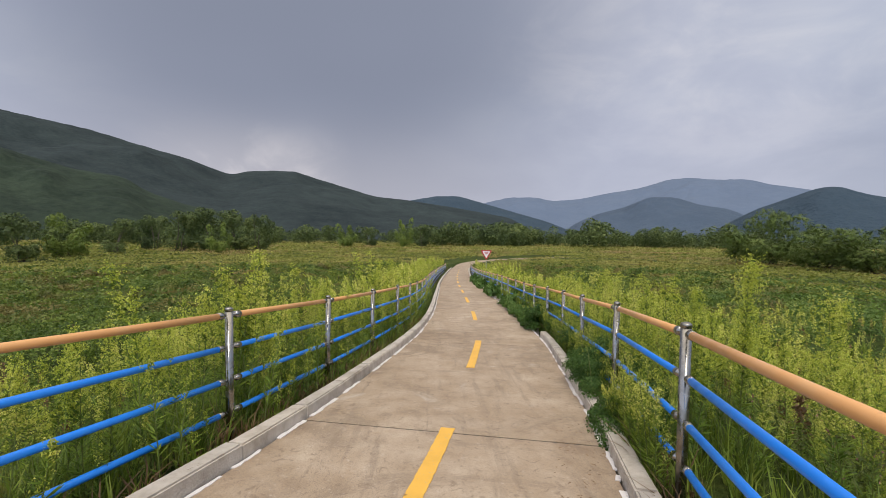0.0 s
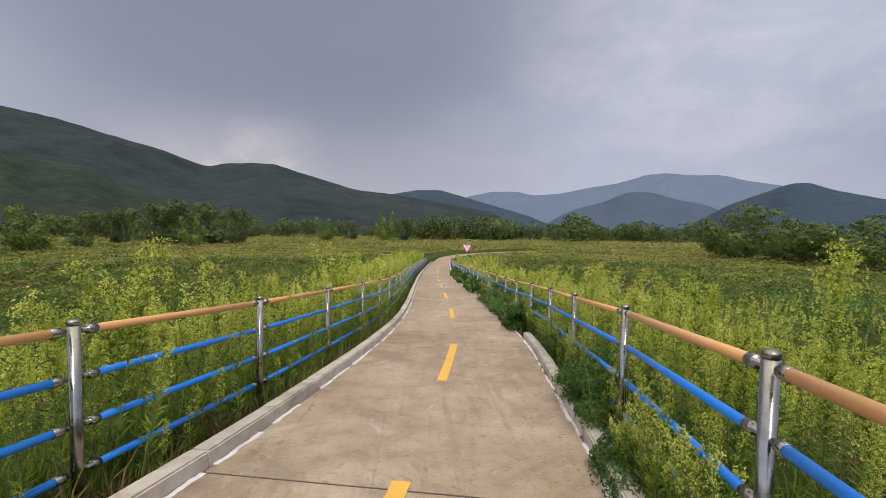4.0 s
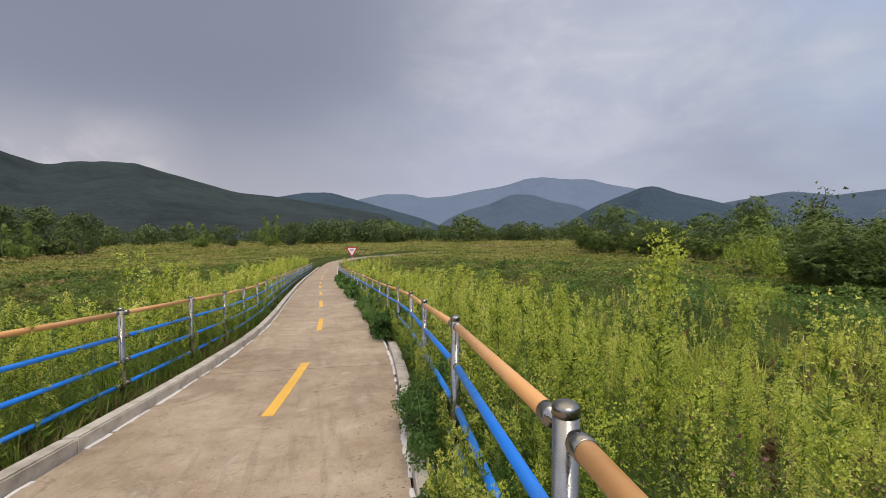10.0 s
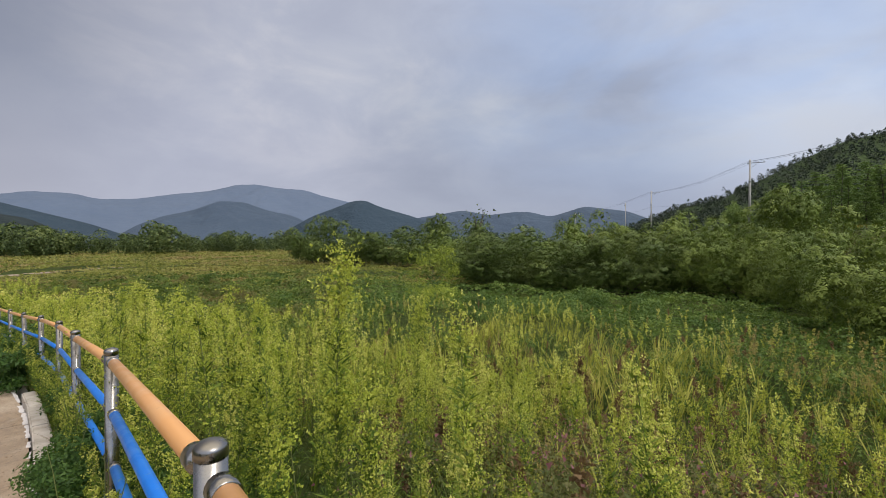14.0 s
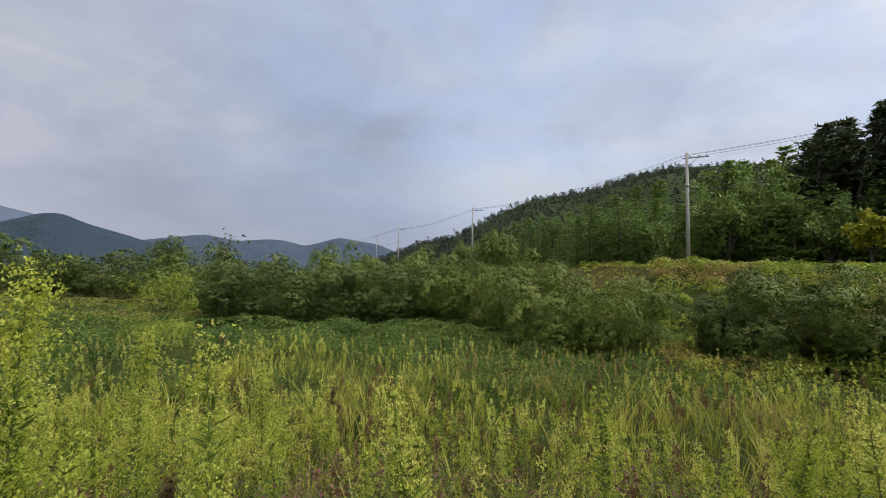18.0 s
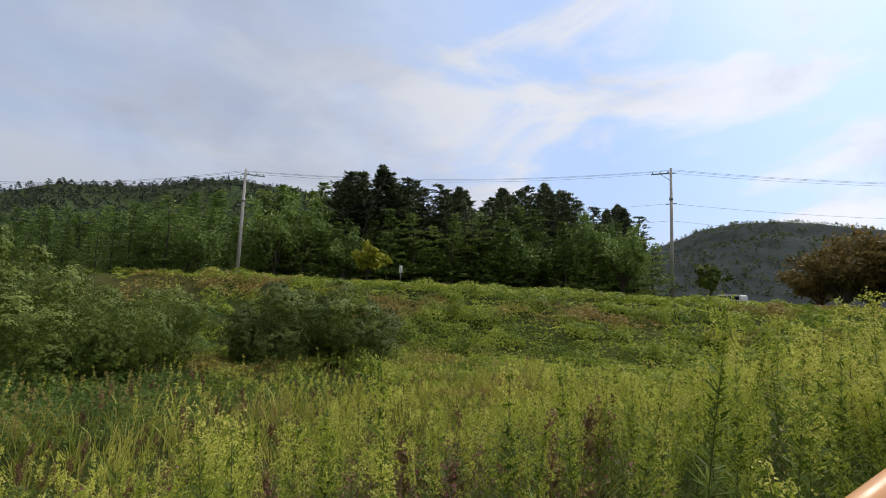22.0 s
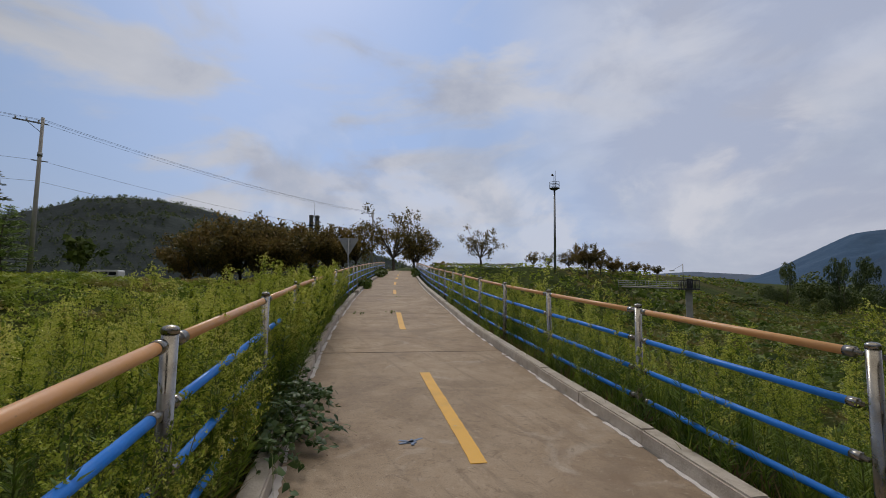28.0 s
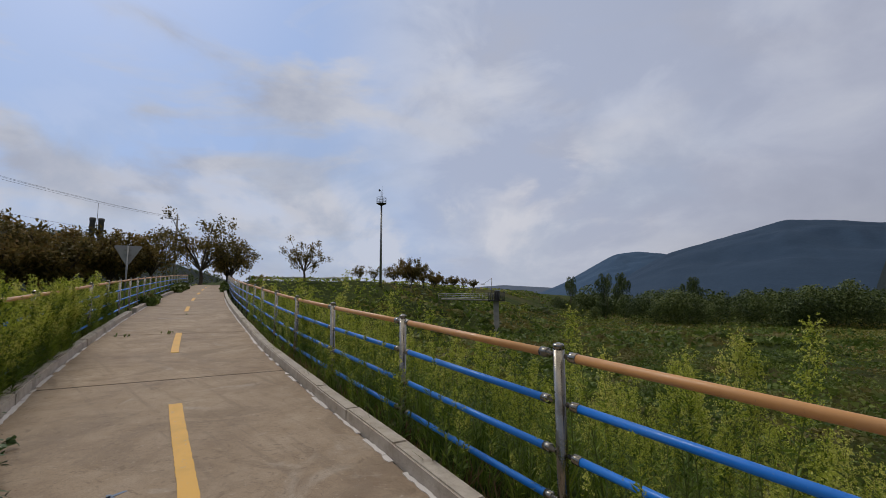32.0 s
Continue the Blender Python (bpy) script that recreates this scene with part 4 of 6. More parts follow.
def sow(name, label, category, shapes, mats, xy, scale, rng, lean=0.10, sink=0.03):
    """Sets copies of the shapes at the places, turned and leaning, joined into one mesh."""
    xy = np.asarray(xy)
    n = len(xy)
    if not n:
        return None
    z = terrain(xy[:, 0], xy[:, 1]) - sink
    d = off_path(xy)
    z = np.where((d > 1.4) & (d < 2.4) & (xy[:, 1] < 110), np.maximum(z, path_z(xy[:, 1]) - 0.09), z)
    pick = rng.integers(0, len(shapes), n)
    Vs, Fs, Ms, off = [], [], [], 0
    for k, (v, f, m) in enumerate(shapes):
        at = np.nonzero(pick == k)[0]
        if not len(at):
            continue
        a = rng.uniform(0, 6.283, len(at))
        c, s_ = np.cos(a), np.sin(a)
        sc = np.broadcast_to(scale, (n,))[at]
        x = (v[None, :, 0] * c[:, None] - v[None, :, 1] * s_[:, None]) * sc[:, None]
        y = (v[None, :, 0] * s_[:, None] + v[None, :, 1] * c[:, None]) * sc[:, None]
        zz = v[None, :, 2] * sc[:, None]
        lx, ly = rng.normal(size=(2, len(at), 1)) * lean
        x, y = x + lx * zz + xy[at, 0][:, None], y + ly * zz + xy[at, 1][:, None]
        Vs.append(np.stack([x, y, zz + z[at][:, None]], -1).reshape(-1, 3))
        Fs.append((f[None] + (np.arange(len(at)) * len(v))[:, None, None] + off).reshape(-1, 3))
        Ms.append(np.tile(m, len(at)))
        off += len(at) * len(v)
    return tagged(mesh_object(name, np.concatenate(Vs), np.concatenate(Fs), mats, np.concatenate(Ms)), label, category, kind="stuff")


def band(n, y0, y1, d0, d1, rng, power=1.0):
    """Random places beside the path between two distances from its middle."""
    y = rng.uniform(y0, y1, n)
    d = d0 + (d1 - d0) * rng.uniform(0, 1, n) ** power
    c = path_cos(y)
    g = np.sqrt(np.maximum(0, 1 - c * c)) * np.sign(path_x(y + 0.2) - path_x(y - 0.2))
    return np.stack([path_x(y) + d * c, y - d * g], 1)


HUB = np.array([0.6, 1.3])
WEED = [M["stem"], M["weed_leaf"], M["weed_bud"]]
fine_weeds = [weed_shape(RNG, h, 92, 36, 20, 0.0090) for h in (1.0, 1.12, 1.25, 0.95, 1.18)]
nearest_weeds = [weed_shape(RNG, h, 170, 50, 28, 0.0068, 0.85) for h in (0.95, 1.1, 1.2)]
mid_weeds = [weed_shape(RNG, h, 36, 22, 12, 0.0165, 1.6) for h in (1.0, 1.15, 1.25, 0.9)]
far_weeds = [weed_shape(RNG, h, 12, 8, 8, 0.042, 3.0) for h in (1.0, 1.15, 1.25)]

spots = np.concatenate([band(300, -10, 14, -2.35, -1.84, RNG), band(230, -9, 13, 1.80, 2.3, RNG), band(1250, -9, 11, 1.86, 9.0, RNG, 1.15), band(560, -9, 12, -5.2, -1.95, RNG, 1.0), band(1500, -16, 34, 1.9, 9.5, RNG, 1.3), band(820, -16, 36, -5.4, -1.95, RNG, 1.0), band(520, 24, 58, 1.95, 7, RNG, 1.2), band(520, 26, 60, -5, -2, RNG)])
west = spots[:, 0] < path_x(spots[:, 1])
far = np.hypot(*(spots - HUB).T)
thick = fbm(spots[:, 0], spots[:, 1], 0.55, 3, 5)
keep = (np.hypot(*(spots - (1.08, 1.55)).T) > 1.7) & (RNG.uniform(size=len(spots)) < np.where(far > 5, 0.68, 0.74)) & (thick > np.where(west, -0.5, -0.55)) & (far > 1.25)
# low clearings: the pink clover patch and the open grass beyond it
hole = ((spots[:, 0] - 5.3) / 3.3) ** 2 + ((spots[:, 1] - 0.4) / 3.6) ** 2 < 1
keep &= ~(hole & (RNG.uniform(size=len(spots)) < 0.36))
spots, far, thick, west = spots[keep], far[keep], thick[keep], west[keep]
tall = 1.0 + 0.36 * thick + RNG.normal(size=len(spots)) * 0.24
tall = np.clip(np.where(west, tall * np.interp(spots[:, 1], (-2, 1.5, 4, 9), (0.80, 0.86, 1.0, 1.16)), tall), 0.45, 1.55)
down = off_path(spots)
tall *= np.where(~west, np.interp(down, (2, 4, 9), (1.0, 1.04, 0.92)) * np.interp(spots[:, 1], (-4, 0), (0.88, 1.0)), 1.0)
tall = np.where(west, tall, np.minimum(tall, 1.24))
first = far < 3.2
close, middle = (far >= 3.2) & (far < 7.0), (far >= 7.0) & (far < 15)
sow("fleabane_nearest", "tall yellow-green fleabane weeds in flower against the fence", "weeds", nearest_weeds, WEED, spots[first], tall[first], RNG)
sow("fleabane_near", "tall yellow-green fleabane weeds in flower beside the fence", "weeds", fine_weeds, WEED, spots[close], tall[close], RNG)
sow("fleabane", "yellow-green fleabane weeds on the path bank", "weeds", mid_weeds, WEED, spots[middle], tall[middle], RNG)
sow("fleabane_far", "distant stand of yellow-green fleabane weeds", "weeds", far_weeds, WEED, spots[far >= 15], tall[far >= 15], RNG)
spots = np.concatenate([band(900, -14, 12, 12, 21, RNG), band(1250, -18, 20, 8.0, 17, RNG), band(1500, -14, 12, 4.5, 14, RNG), band(350, -16, 30, -10, -5, RNG)])
spots = spots[fbm(spots[:, 0], spots[:, 1], 0.35, 3, 8) > -0.2]
low_shapes = [weed_shape(RNG, h, 14, 12, 7, 0.020, 1.6) for h in (1.0, 1.15, 0.85)]
sow("low_weeds", "low mixed weeds running down to the hollow", "weeds", low_shapes, [M["stem"], M["slope_leaf"], M["slope_bud"]], spots, RNG.uniform(0.5, 1.05, len(spots)), RNG, 0.14)
# weeds that grow right through the fence
edge_ = np.concatenate([band(70, 2.8, 4.4, 1.50, 1.62, RNG), band(300, 4.7, 20, 1.52, 1.70, RNG), band(330, -8.5, 0.6, 1.60, 1.74, RNG), band(300, -13, 2.4, 1.62, 1.88, RNG), band(210, 4.4, 15, 1.56, 1.95, RNG), band(260, -13, 13, -1.95, -1.60, RNG), band(90, 10, 26, -2.0, -1.62, RNG)])
edge = edge_[np.hypot(*(edge_ - (1.08, 1.55)).T) > 1.35]
sow("fleabane_fence", "fleabane weeds growing through the fence rails", "weeds", [weed_shape(RNG, h, 60, 20, 12, 0.0088, 1.1) for h in (0.8, 1.0, 0.6)], WEED, edge, RNG.uniform(0.7, 1.15, len(edge)) * np.where((edge[:, 0] > path_x(edge[:, 1])) & (edge[:, 1] > 2.0), 0.78, 1.0), RNG, 0.10)

# rank weeds leaning over the fence and hiding its lower rails
verge_rng = np.random.default_rng(77)
verge = np.concatenate([band(120, -8.5, -3.0, 1.50, 1.64, verge_rng), band(110, -13, -3.4, 1.60, 1.95, verge_rng)])
sow("fleabane_verge", "rank fleabane weeds leaning over the fence and kerb", "weeds", [weed_shape(verge_rng, h, 150, 46, 18, 0.0098, 1.15) for h in (0.85, 1.0, 1.15)], WEED, verge, verge_rng.uniform(0.75, 1.2, len(verge)), verge_rng, 0.14)

bank_spots = band(330, -9, -1.2, 1.82, 4.6, verge_rng, 1.3)
bank_spots = bank_spots[np.hypot(*(bank_spots - (1.08, 1.55)).T) > 2.2]
sow("fleabane_bank", "dense yellow-green fleabane weeds crowding the fence", "weeds", fine_weeds, WEED, bank_spots, verge_rng.uniform(0.7, 1.08, len(bank_spots)), verge_rng, 0.12)

# single tall plants that stand over the rest
def tall_weed(x, y, h, seed):
    rng = np.random.default_rng(seed)
    v, f, m = weed_shape(rng, h, 190, 110, 32, 0.0086, 0.9, 0.05)
    t = thing("tall_fleabane", "single tall fleabane weed with a loose yellow-green flower head", "weed", "tall fleabane weeds", pose(x, y, float(terrain(x, y)) - 0.03))
    for k, nm in ((0, "stem"), (1, "leaves"), (2, "flower_head")):
        ff = f[m == k]
        used, inv = np.unique(ff, return_inverse=True)
        ob = mesh_object(nm, v[used], inv.reshape(-1, 3), [WEED[k]], parent=t)
        if k:
            tagged(ob, kind="stuff")


for k, (x, y, h) in enumerate([(2.17, 3.2, 1.66), (3.6, 4.1, 1.75), (4.3, 3.6, 1.7), (3.2, 5.6, 1.55), (5.2, 2.8, 1.45), (3.7, 0.2, 1.35), (6.9, -2.6, 1.7), (7.4, -3.2, 1.6), (5.6, -3.6, 1.5), (2.6, -6.5, 1.55), (2.9, 8.0, 1.6),
                              (-2.6, 9.8, 1.75), (-3.1, 7.3, 1.2), (-4.2, 9.2, 1.3), (-4.4, 0.5, 1.75), (-5.9, -0.3, 1.5)]):
    tall_weed(x, y, h, 100 + k)

# bush clover and dry weeds on the slope
spots = np.concatenate([RNG.normal(size=(420, 2)) * (1.7, 2.2) + (5.0, 0.4), RNG.normal(size=(260, 2)) * (2.2, 3.2) + (6.4, -3.0), RNG.normal(size=(60, 2)) * (1.0, 1.2) + (5.6, 4.2)])
spots = spots[(off_path(spots) > 2.3) & (np.hypot(*(spots - (1.08, 1.55)).T) > 2.5)]
sow("bush_clover", "dull green bush clover with small pink flowers", "shrubs", [clover_shape(RNG, 0.8, 126, 14, 0.037), clover_shape(RNG, 0.7, 126, 0, 0.037), clover_shape(RNG, 0.9, 140, 21, 0.035)], [M["stem"], M["clover"], M["pink"]], spots, RNG.uniform(0.7, 1.2, len(spots)), RNG)
spots = np.concatenate([RNG.normal(size=(190, 2)) * (2.0, 3.2) + (5.6, -0.9), RNG.normal(size=(190, 2)) * (4.5, 6) + (11, 0), RNG.normal(size=(90, 2)) * (3, 3) + (9, 5), RNG.normal(size=(60, 2)) * (2.5, 3) + (-9, 8)])
spots = spots[(off_path(spots) > 2.6) & (np.hypot(*(spots - (1.08, 1.55)).T) > 3)]
sow("dry_weed", "reddish brown dry weeds among the green", "weeds", [weed_shape(RNG, h, 22, 16, 4, 0.03, 1.5) for h in (0.8, 1.0, 0.7)], [M["russet"], M["russet"], M["russet"]], spots, RNG.uniform(0.6, 1.15, len(spots)), RNG, 0.16)

# grass under the weeds and along the kerbs
tufts = [tuft_shape(RNG, 6, 0.30, 0.006), tuft_shape(RNG, 6, 0.24, 0.007), tuft_shape(RNG, 7, 0.38, 0.005, 0.6)]
spots = np.concatenate([band(1900, -12, 14, 1.6, 2.4, RNG), band(1900, -12, 16, -2.5, -1.6, RNG), band(2000, -9, 12, 2.4, 9, RNG), band(800, -10, 16, -6, -2.4, RNG)])
spots = spots[np.hypot(*(spots - (1.08, 1.55)).T) > 1.3]
sow("grass", "unmown grass along the kerb and fence foot", "grass", tufts, [M["grass"]], spots, RNG.uniform(0.5, 1.35, len(spots)), RNG, 0.2)
coarse = [tuft_shape(RNG, 7, 0.75, 0.016, 0.6), tuft_shape(RNG, 6, 0.6, 0.018, 0.5)]
spots = np.concatenate([band(2600, -46, 70, 1.8, 14, RNG, 1.2), band(2000, -46, 70, -12, -1.85, RNG, 1.1)])
far = np.hypot(*(spots - HUB).T)
spots = spots[far > 9]
sow("coarse_grass", "rank coarse grass on the banks of the path", "grass", coarse, [M["grass"]], spots, RNG.uniform(0.6, 1.3, len(spots)), RNG, 0.2)

spots = np.concatenate([band(2600, -15, 12, 4.5, 16, RNG), band(300, 10, 24, 4, 10, RNG)])
sow("olive_grass", "rank olive and straw-coloured grass below the bank", "grass", [tuft_shape(RNG, 7, 0.7, 0.009, 0.5), tuft_shape(RNG, 7, 0.55, 0.010, 0.6)], [M["olive_grass"]], spots, RNG.uniform(0.7, 1.3, len(spots)), RNG, 0.2)

# tufts rooted in the slab joints
spots = np.concatenate([np.stack([path_x(np.full(n, y)) + RNG.uniform(a, b, n), y + RNG.normal(size=n) * 0.012], 1) for y, a, b, n in ((-10.2, 0.1, 0.35, 9), (-10.2, 0.9, 1.3, 9), (-14.8, -0.4, 0.0, 6))])
v, f, m = tuft_shape(RNG, 7, 0.05, 0.005, 0.9)
sow("joint_grass", "short dark grass tufts rooted in the slab joints", "grass", [(v + (0, 0, 0.33), f, m)], [M["grass"]], spots, RNG.uniform(0.85, 1.1, len(spots)), RNG, 0.02, 0.03)

# dead stalks and litter at the fence foot
spots = np.concatenate([band(420, -12, 13, -1.82, -1.6, RNG), band(260, -12, 12, 1.58, 1.78, RNG)])
sow("dead_grass", "reddish brown dead grass at the fence foot", "grass", [tuft_shape(RNG, 7, 0.26, 0.005, 0.8), tuft_shape(RNG, 6, 0.2, 0.006, 0.9)], [M["russet"]], spots, RNG.uniform(0.6, 1.5, len(spots)), RNG, 0.25)
spots = np.concatenate([band(150, -9, 10, -1.34, -1.0, RNG), band(110, -9, 10, 0.95, 1.34, RNG), band(240, 2.4, 9.5, 0.9, 1.33, RNG), band(30, -8, 9, -1, 1, RNG)])
flat = unit(RNG.normal(size=(len(spots), 3)) * (1, 1, 0.08))
v, f = diamonds(np.column_stack([spots, path_z(spots[:, 1]) + 0.009]), flat, unit(np.cross(flat, (0.05, 0.0, 1.0))), RNG.uniform(0.006, 0.022, len(spots)), RNG.uniform(0.002, 0.007, len(spots)))
tagged(mesh_object("litter", v, f, [M["russet"]]), "small brown leaf scraps and chips on the concrete", "litter", kind="stuff")

# leafy carpet over the fields, thinning with distance
def carpet(name, label, category, mat, n, r0, r1, b0, b1, size, lift, rng, rule, upright=False, aspect=0.5):
    r = r0 * (r1 / r0) ** rng.uniform(0, 1, n)
    b = np.radians(rng.uniform(b0, b1, n))
    xy = np.stack([HUB[0] + r * np.sin(b), HUB[1] + r * np.cos(b)], 1)
    k = rule(xy)
    xy, r = xy[k], r[k]
    hump = 0.5 + 0.5 * fbm(xy[:, 0], xy[:, 1], 0.42, 4, 3)
    z = terrain(xy[:, 0], xy[:, 1]) + lift * hump + rng.uniform(0, 0.12, len(xy)) * lift
    c = np.column_stack([xy, z])
    s = size * np.maximum(r, 9.0)
    if upright:
        a = unit(np.column_stack([rng.normal(size=(len(c), 2)) * 0.32, np.ones(len(c))]))
    else:
        a = rng.normal(size=(len(c), 3)) * (1, 1, 0.45)
        a = unit(a)
    bb = unit(np.cross(a, rng.normal(size=(len(c), 3)) + ((0, 0, 0) if upright else (0, 0, 0.2))))
    k = s * rng.uniform(0.6, 1.4, len(c))
    c = c + a * (k * 0.35)[:, None] * upright
    k = k[:, None]
    v = np.stack([c - a * k * 0.5 + bb * k * 0.5 * aspect, c - a * k * 0.5 - bb * k * 0.5 * aspect, c + a * k * 0.5], 1).reshape(-1, 3)
    f = np.arange(len(v)).reshape(-1, 3)
    tagged(mesh_object(name, v, f, [mat]), label, category, kind="stuff")


def outside(lo):
    return lambda xy: (off_path(xy) > lo) | (xy[:, 1] > 118)


def creeper_rule(xy):
    g = fbm(xy[:, 0], xy[:, 1], 0.09, 3, 7)
    edge = np.degrees(np.arctan2(xy[:, 0] - HUB[0], xy[:, 1] - HUB[1])) + 25 * fbm(xy[:, 0], xy[:, 1], 0.2, 3, 4)
    east = xy[:, 0] > path_x(np.minimum(xy[:, 1], 119))
    return (off_path(xy) > np.where(east, 10.5, 5.0)) & (g > -0.25) & (edge < 98) & (crest(ROAD, xy[:, 0], xy[:, 1], 5, 0.2) < 2.0)


def bank_rule(xy):
    r = np.hypot(*(xy - HUB).T)
    b = np.degrees(np.arctan2(xy[:, 0] - HUB[0], xy[:, 1] - HUB[1])) % 360
    return (off_path(xy) > 4.5) & (b + 26 * fbm(xy[:, 0], xy[:, 1], 0.25, 3, 4) > np.interp(r, (16, 30), (124, 104)))


def reed_rule(xy):
    g = fbm(xy[:, 0], xy[:, 1], 0.07, 3, 9)
    return ((off_path(xy) > 4.0) | (xy[:, 1] > 118)) & (g > -0.35)


carpet("creeper_carpet", "dark green creeper leaves carpeting the low field", "creeper", M["carpet"], 140000, 9, 76, -80, 34, 0.0050, 0.75, RNG, creeper_rule, False, 0.8)
carpet("low_creeper", "bright green low creeper covering the hollow", "creeper", M["lawn"], 120000, 7, 60, 28, 125, 0.0048, 0.6, RNG, creeper_rule, False, 0.8)
carpet("creeper_carpet_back", "dark green creeper leaves on the low field", "creeper", M["carpet"], 20000, 8, 80, 215, 285, 0.011, 0.7, RNG, creeper_rule, False, 0.8)
carpet("field_weeds", "mixed green and brown weeds over the valley field", "weeds", M["field"], 80000, 36, 260, -95, 70, 0.0050, 0.8, RNG, reed_rule, False, 0.6)
carpet("levee_grass", "bright green grass over the levee slope", "grass", M["bank"], 26000, 9, 120, 195, 237, 0.007, 0.5, RNG, reed_rule, False, 0.5)
carpet("field_weeds_back", "dark green weeds over the low field", "weeds", M["carpet"], 40000, 9, 160, 234, 285, 0.006, 0.6, RNG, reed_rule, False, 0.6)
carpet("reeds", "pale golden green reeds across the far field", "reeds", M["reed"], 150000, 64, 340, -95, 45, 0.0035, 0.9, RNG, lambda xy: (off_path(xy) > 5) | (xy[:, 1] > 118), False, 0.5)
carpet("meadow_back", "olive green meadow on the valley floor below the mountain", "meadow", M["field"], 26000, 55, 320, 233, 272, 0.0042, 0.6, RNG, lambda xy: (off_path(xy) > 8) & (crest(LEVEE, xy[:, 0], xy[:, 1], 4, 0.3) < 0), False, 0.5)
carpet("bank_grass", "rough green and brown grass on the road bank", "grass", M["bank"], 150000, 10, 75, 90, 205, 0.0062, 0.7, RNG, bank_rule, False, 0.55)


# grassy hummocks on the road bank and in the hollow
def mounds(name, label, mat, n, b0, b1, d0, d1, seed):
    rng = np.random.default_rng(seed)
    s = Soup()
    for _ in range(n):
        b, dist = radians(rng.uniform(b0, b1)), rng.uniform(d0, d1)
        x, y = HUB[0] + dist * math.sin(b), HUB[1] + dist * math.cos(b)
        r, h = rng.uniform(0.5, 1.5), rng.uniform(0.4, 1.05)
        u = unit(rng.normal(size=(380, 3)) + (0, 0, 0.2))
        u[:, 2] = np.abs(u[:, 2])
        p = np.array([x, y, float(terrain(x, y)) - 0.05]) + u * (r, r, h) * rng.uniform(0.8, 1.08, (380, 1))
        s.add(*scales(p, u, rng, 0.0048 * dist, 0.6, 0.4), 0)
    v, f, m = s.arrays()
    tagged(mesh_object(name, v, f, [mat]), label, "weeds", kind="stuff")


mounds("weed_hummocks", "bright green weed hummocks over the road bank", M["bank"], 480, 107, 177, 17, 50, 3)
mounds("creeper_hummocks", "green creeper hummocks in the hollow", M["lawn"], 170, 30, 118, 13, 34, 4)
mounds("creeper_hummocks_west", "dark creeper hummocks on the low field", M["carpet"], 260, -66, -4, 14, 60, 5)
mounds("creeper_hummocks_north", "dark creeper hummocks over the field beside the path", M["carpet"], 240, 8, 42, 15, 62, 11)
mounds("creeper_hummocks_back", "dark green hummocks below the levee", M["carpet"], 110, 228, 268, 14, 60, 6)


# creeper heaps over the fence foot and kerb
def heap(name, label, y0, y1, d0, d1, h, n, size, mat, seed, aspect=0.42, loose=0.5, lump=1.0):
    rng = np.random.default_rng(seed)
    k = max(14, int((y1 - y0) * 26))
    cy, cd = rng.uniform(y0, y1, k), rng.uniform(d0, d1, k)
    rr = rng.uniform(0.09, 0.22, k) * lump
    cz = h * rng.uniform(0, 1, k) ** 0.8 * np.interp(cd, (d0, d1), (0.45, 1.0)) * (0.65 + 0.35 * np.sin(cy * 2.3 + seed))
    pick = rng.integers(0, k, n)
    u = unit(rng.normal(size=(n, 3)))
    u[:, 2] = np.abs(u[:, 2]) * 1.2 - 0.2
    rad = rr[pick] * rng.uniform(0.55, 1.08, n)
    y = cy[pick] + u[:, 1] * rad * 1.3
    d = cd[pick] + u[:, 0] * rad * 0.75
    z = np.maximum(0.01, cz[pick] * 0.85 + u[:, 2] * rad * 0.9)
    c = path_cos(y)
    g = np.sqrt(np.maximum(0, 1 - c * c))
    p = np.stack([path_x(y) + d * c, y - d * g, path_z(y) + z], 1)
    ob = thing(name, label, "creeper", "creeper heaps")
    v, f = scales(p, u, rng, size * 1.25, aspect * 1.5, loose)
    tagged(mesh_object("leaves", v, f, [mat], parent=ob), kind="stuff")
    s = Soup()
    for _ in range(18):
        j = rng.integers(0, k)
        q = beside(cy[j], cd[j])
        t = np.linspace(0, 1, 4)[:, None]
        tip = np.array([rng.normal() * 0.08, rng.normal() * 0.2, h * rng.uniform(0.4, 0.9)])
        s.add(*stalk(np.array(q) + tip * t + np.array([0, 0, 0.1]) * np.sin(t * 3), 0.005, 0.002), 0)
    v, f, m = s.arrays()
    tagged(mesh_object("stalk_tangle", v, f, [M["stem"]], parent=ob), kind="stuff")


heap("creeper_heap", "dark green creeper heaped over the kerb by the fence", 4.0, 6.5, 1.38, 1.98, 0.86, 62000, 0.0205, M["vine"], 1, lump=1.1)
heap("creeper_heap", "low green creeper running along the fence foot", 6.4, 10.9, 1.60, 1.92, 0.88, 46000, 0.029, M["vine"], 9)
heap("creeper_heap", "dark green creeper heaped over the kerb by the fence", 10.8, 18.5, 1.22, 1.85, 0.98, 40000, 0.042, M["vine"], 2)
heap("creeper_heap", "dark green creeper heaped over the kerb by the fence", 20.5, 25.5, 1.2, 1.8, 0.8, 4000, 0.12, M["vine"], 3)
heap("creeper_heap", "dark green creeper heaped over the kerb by the fence", 27.5, 40, 1.2, 1.8, 0.9, 4200, 0.17, M["vine"], 4)


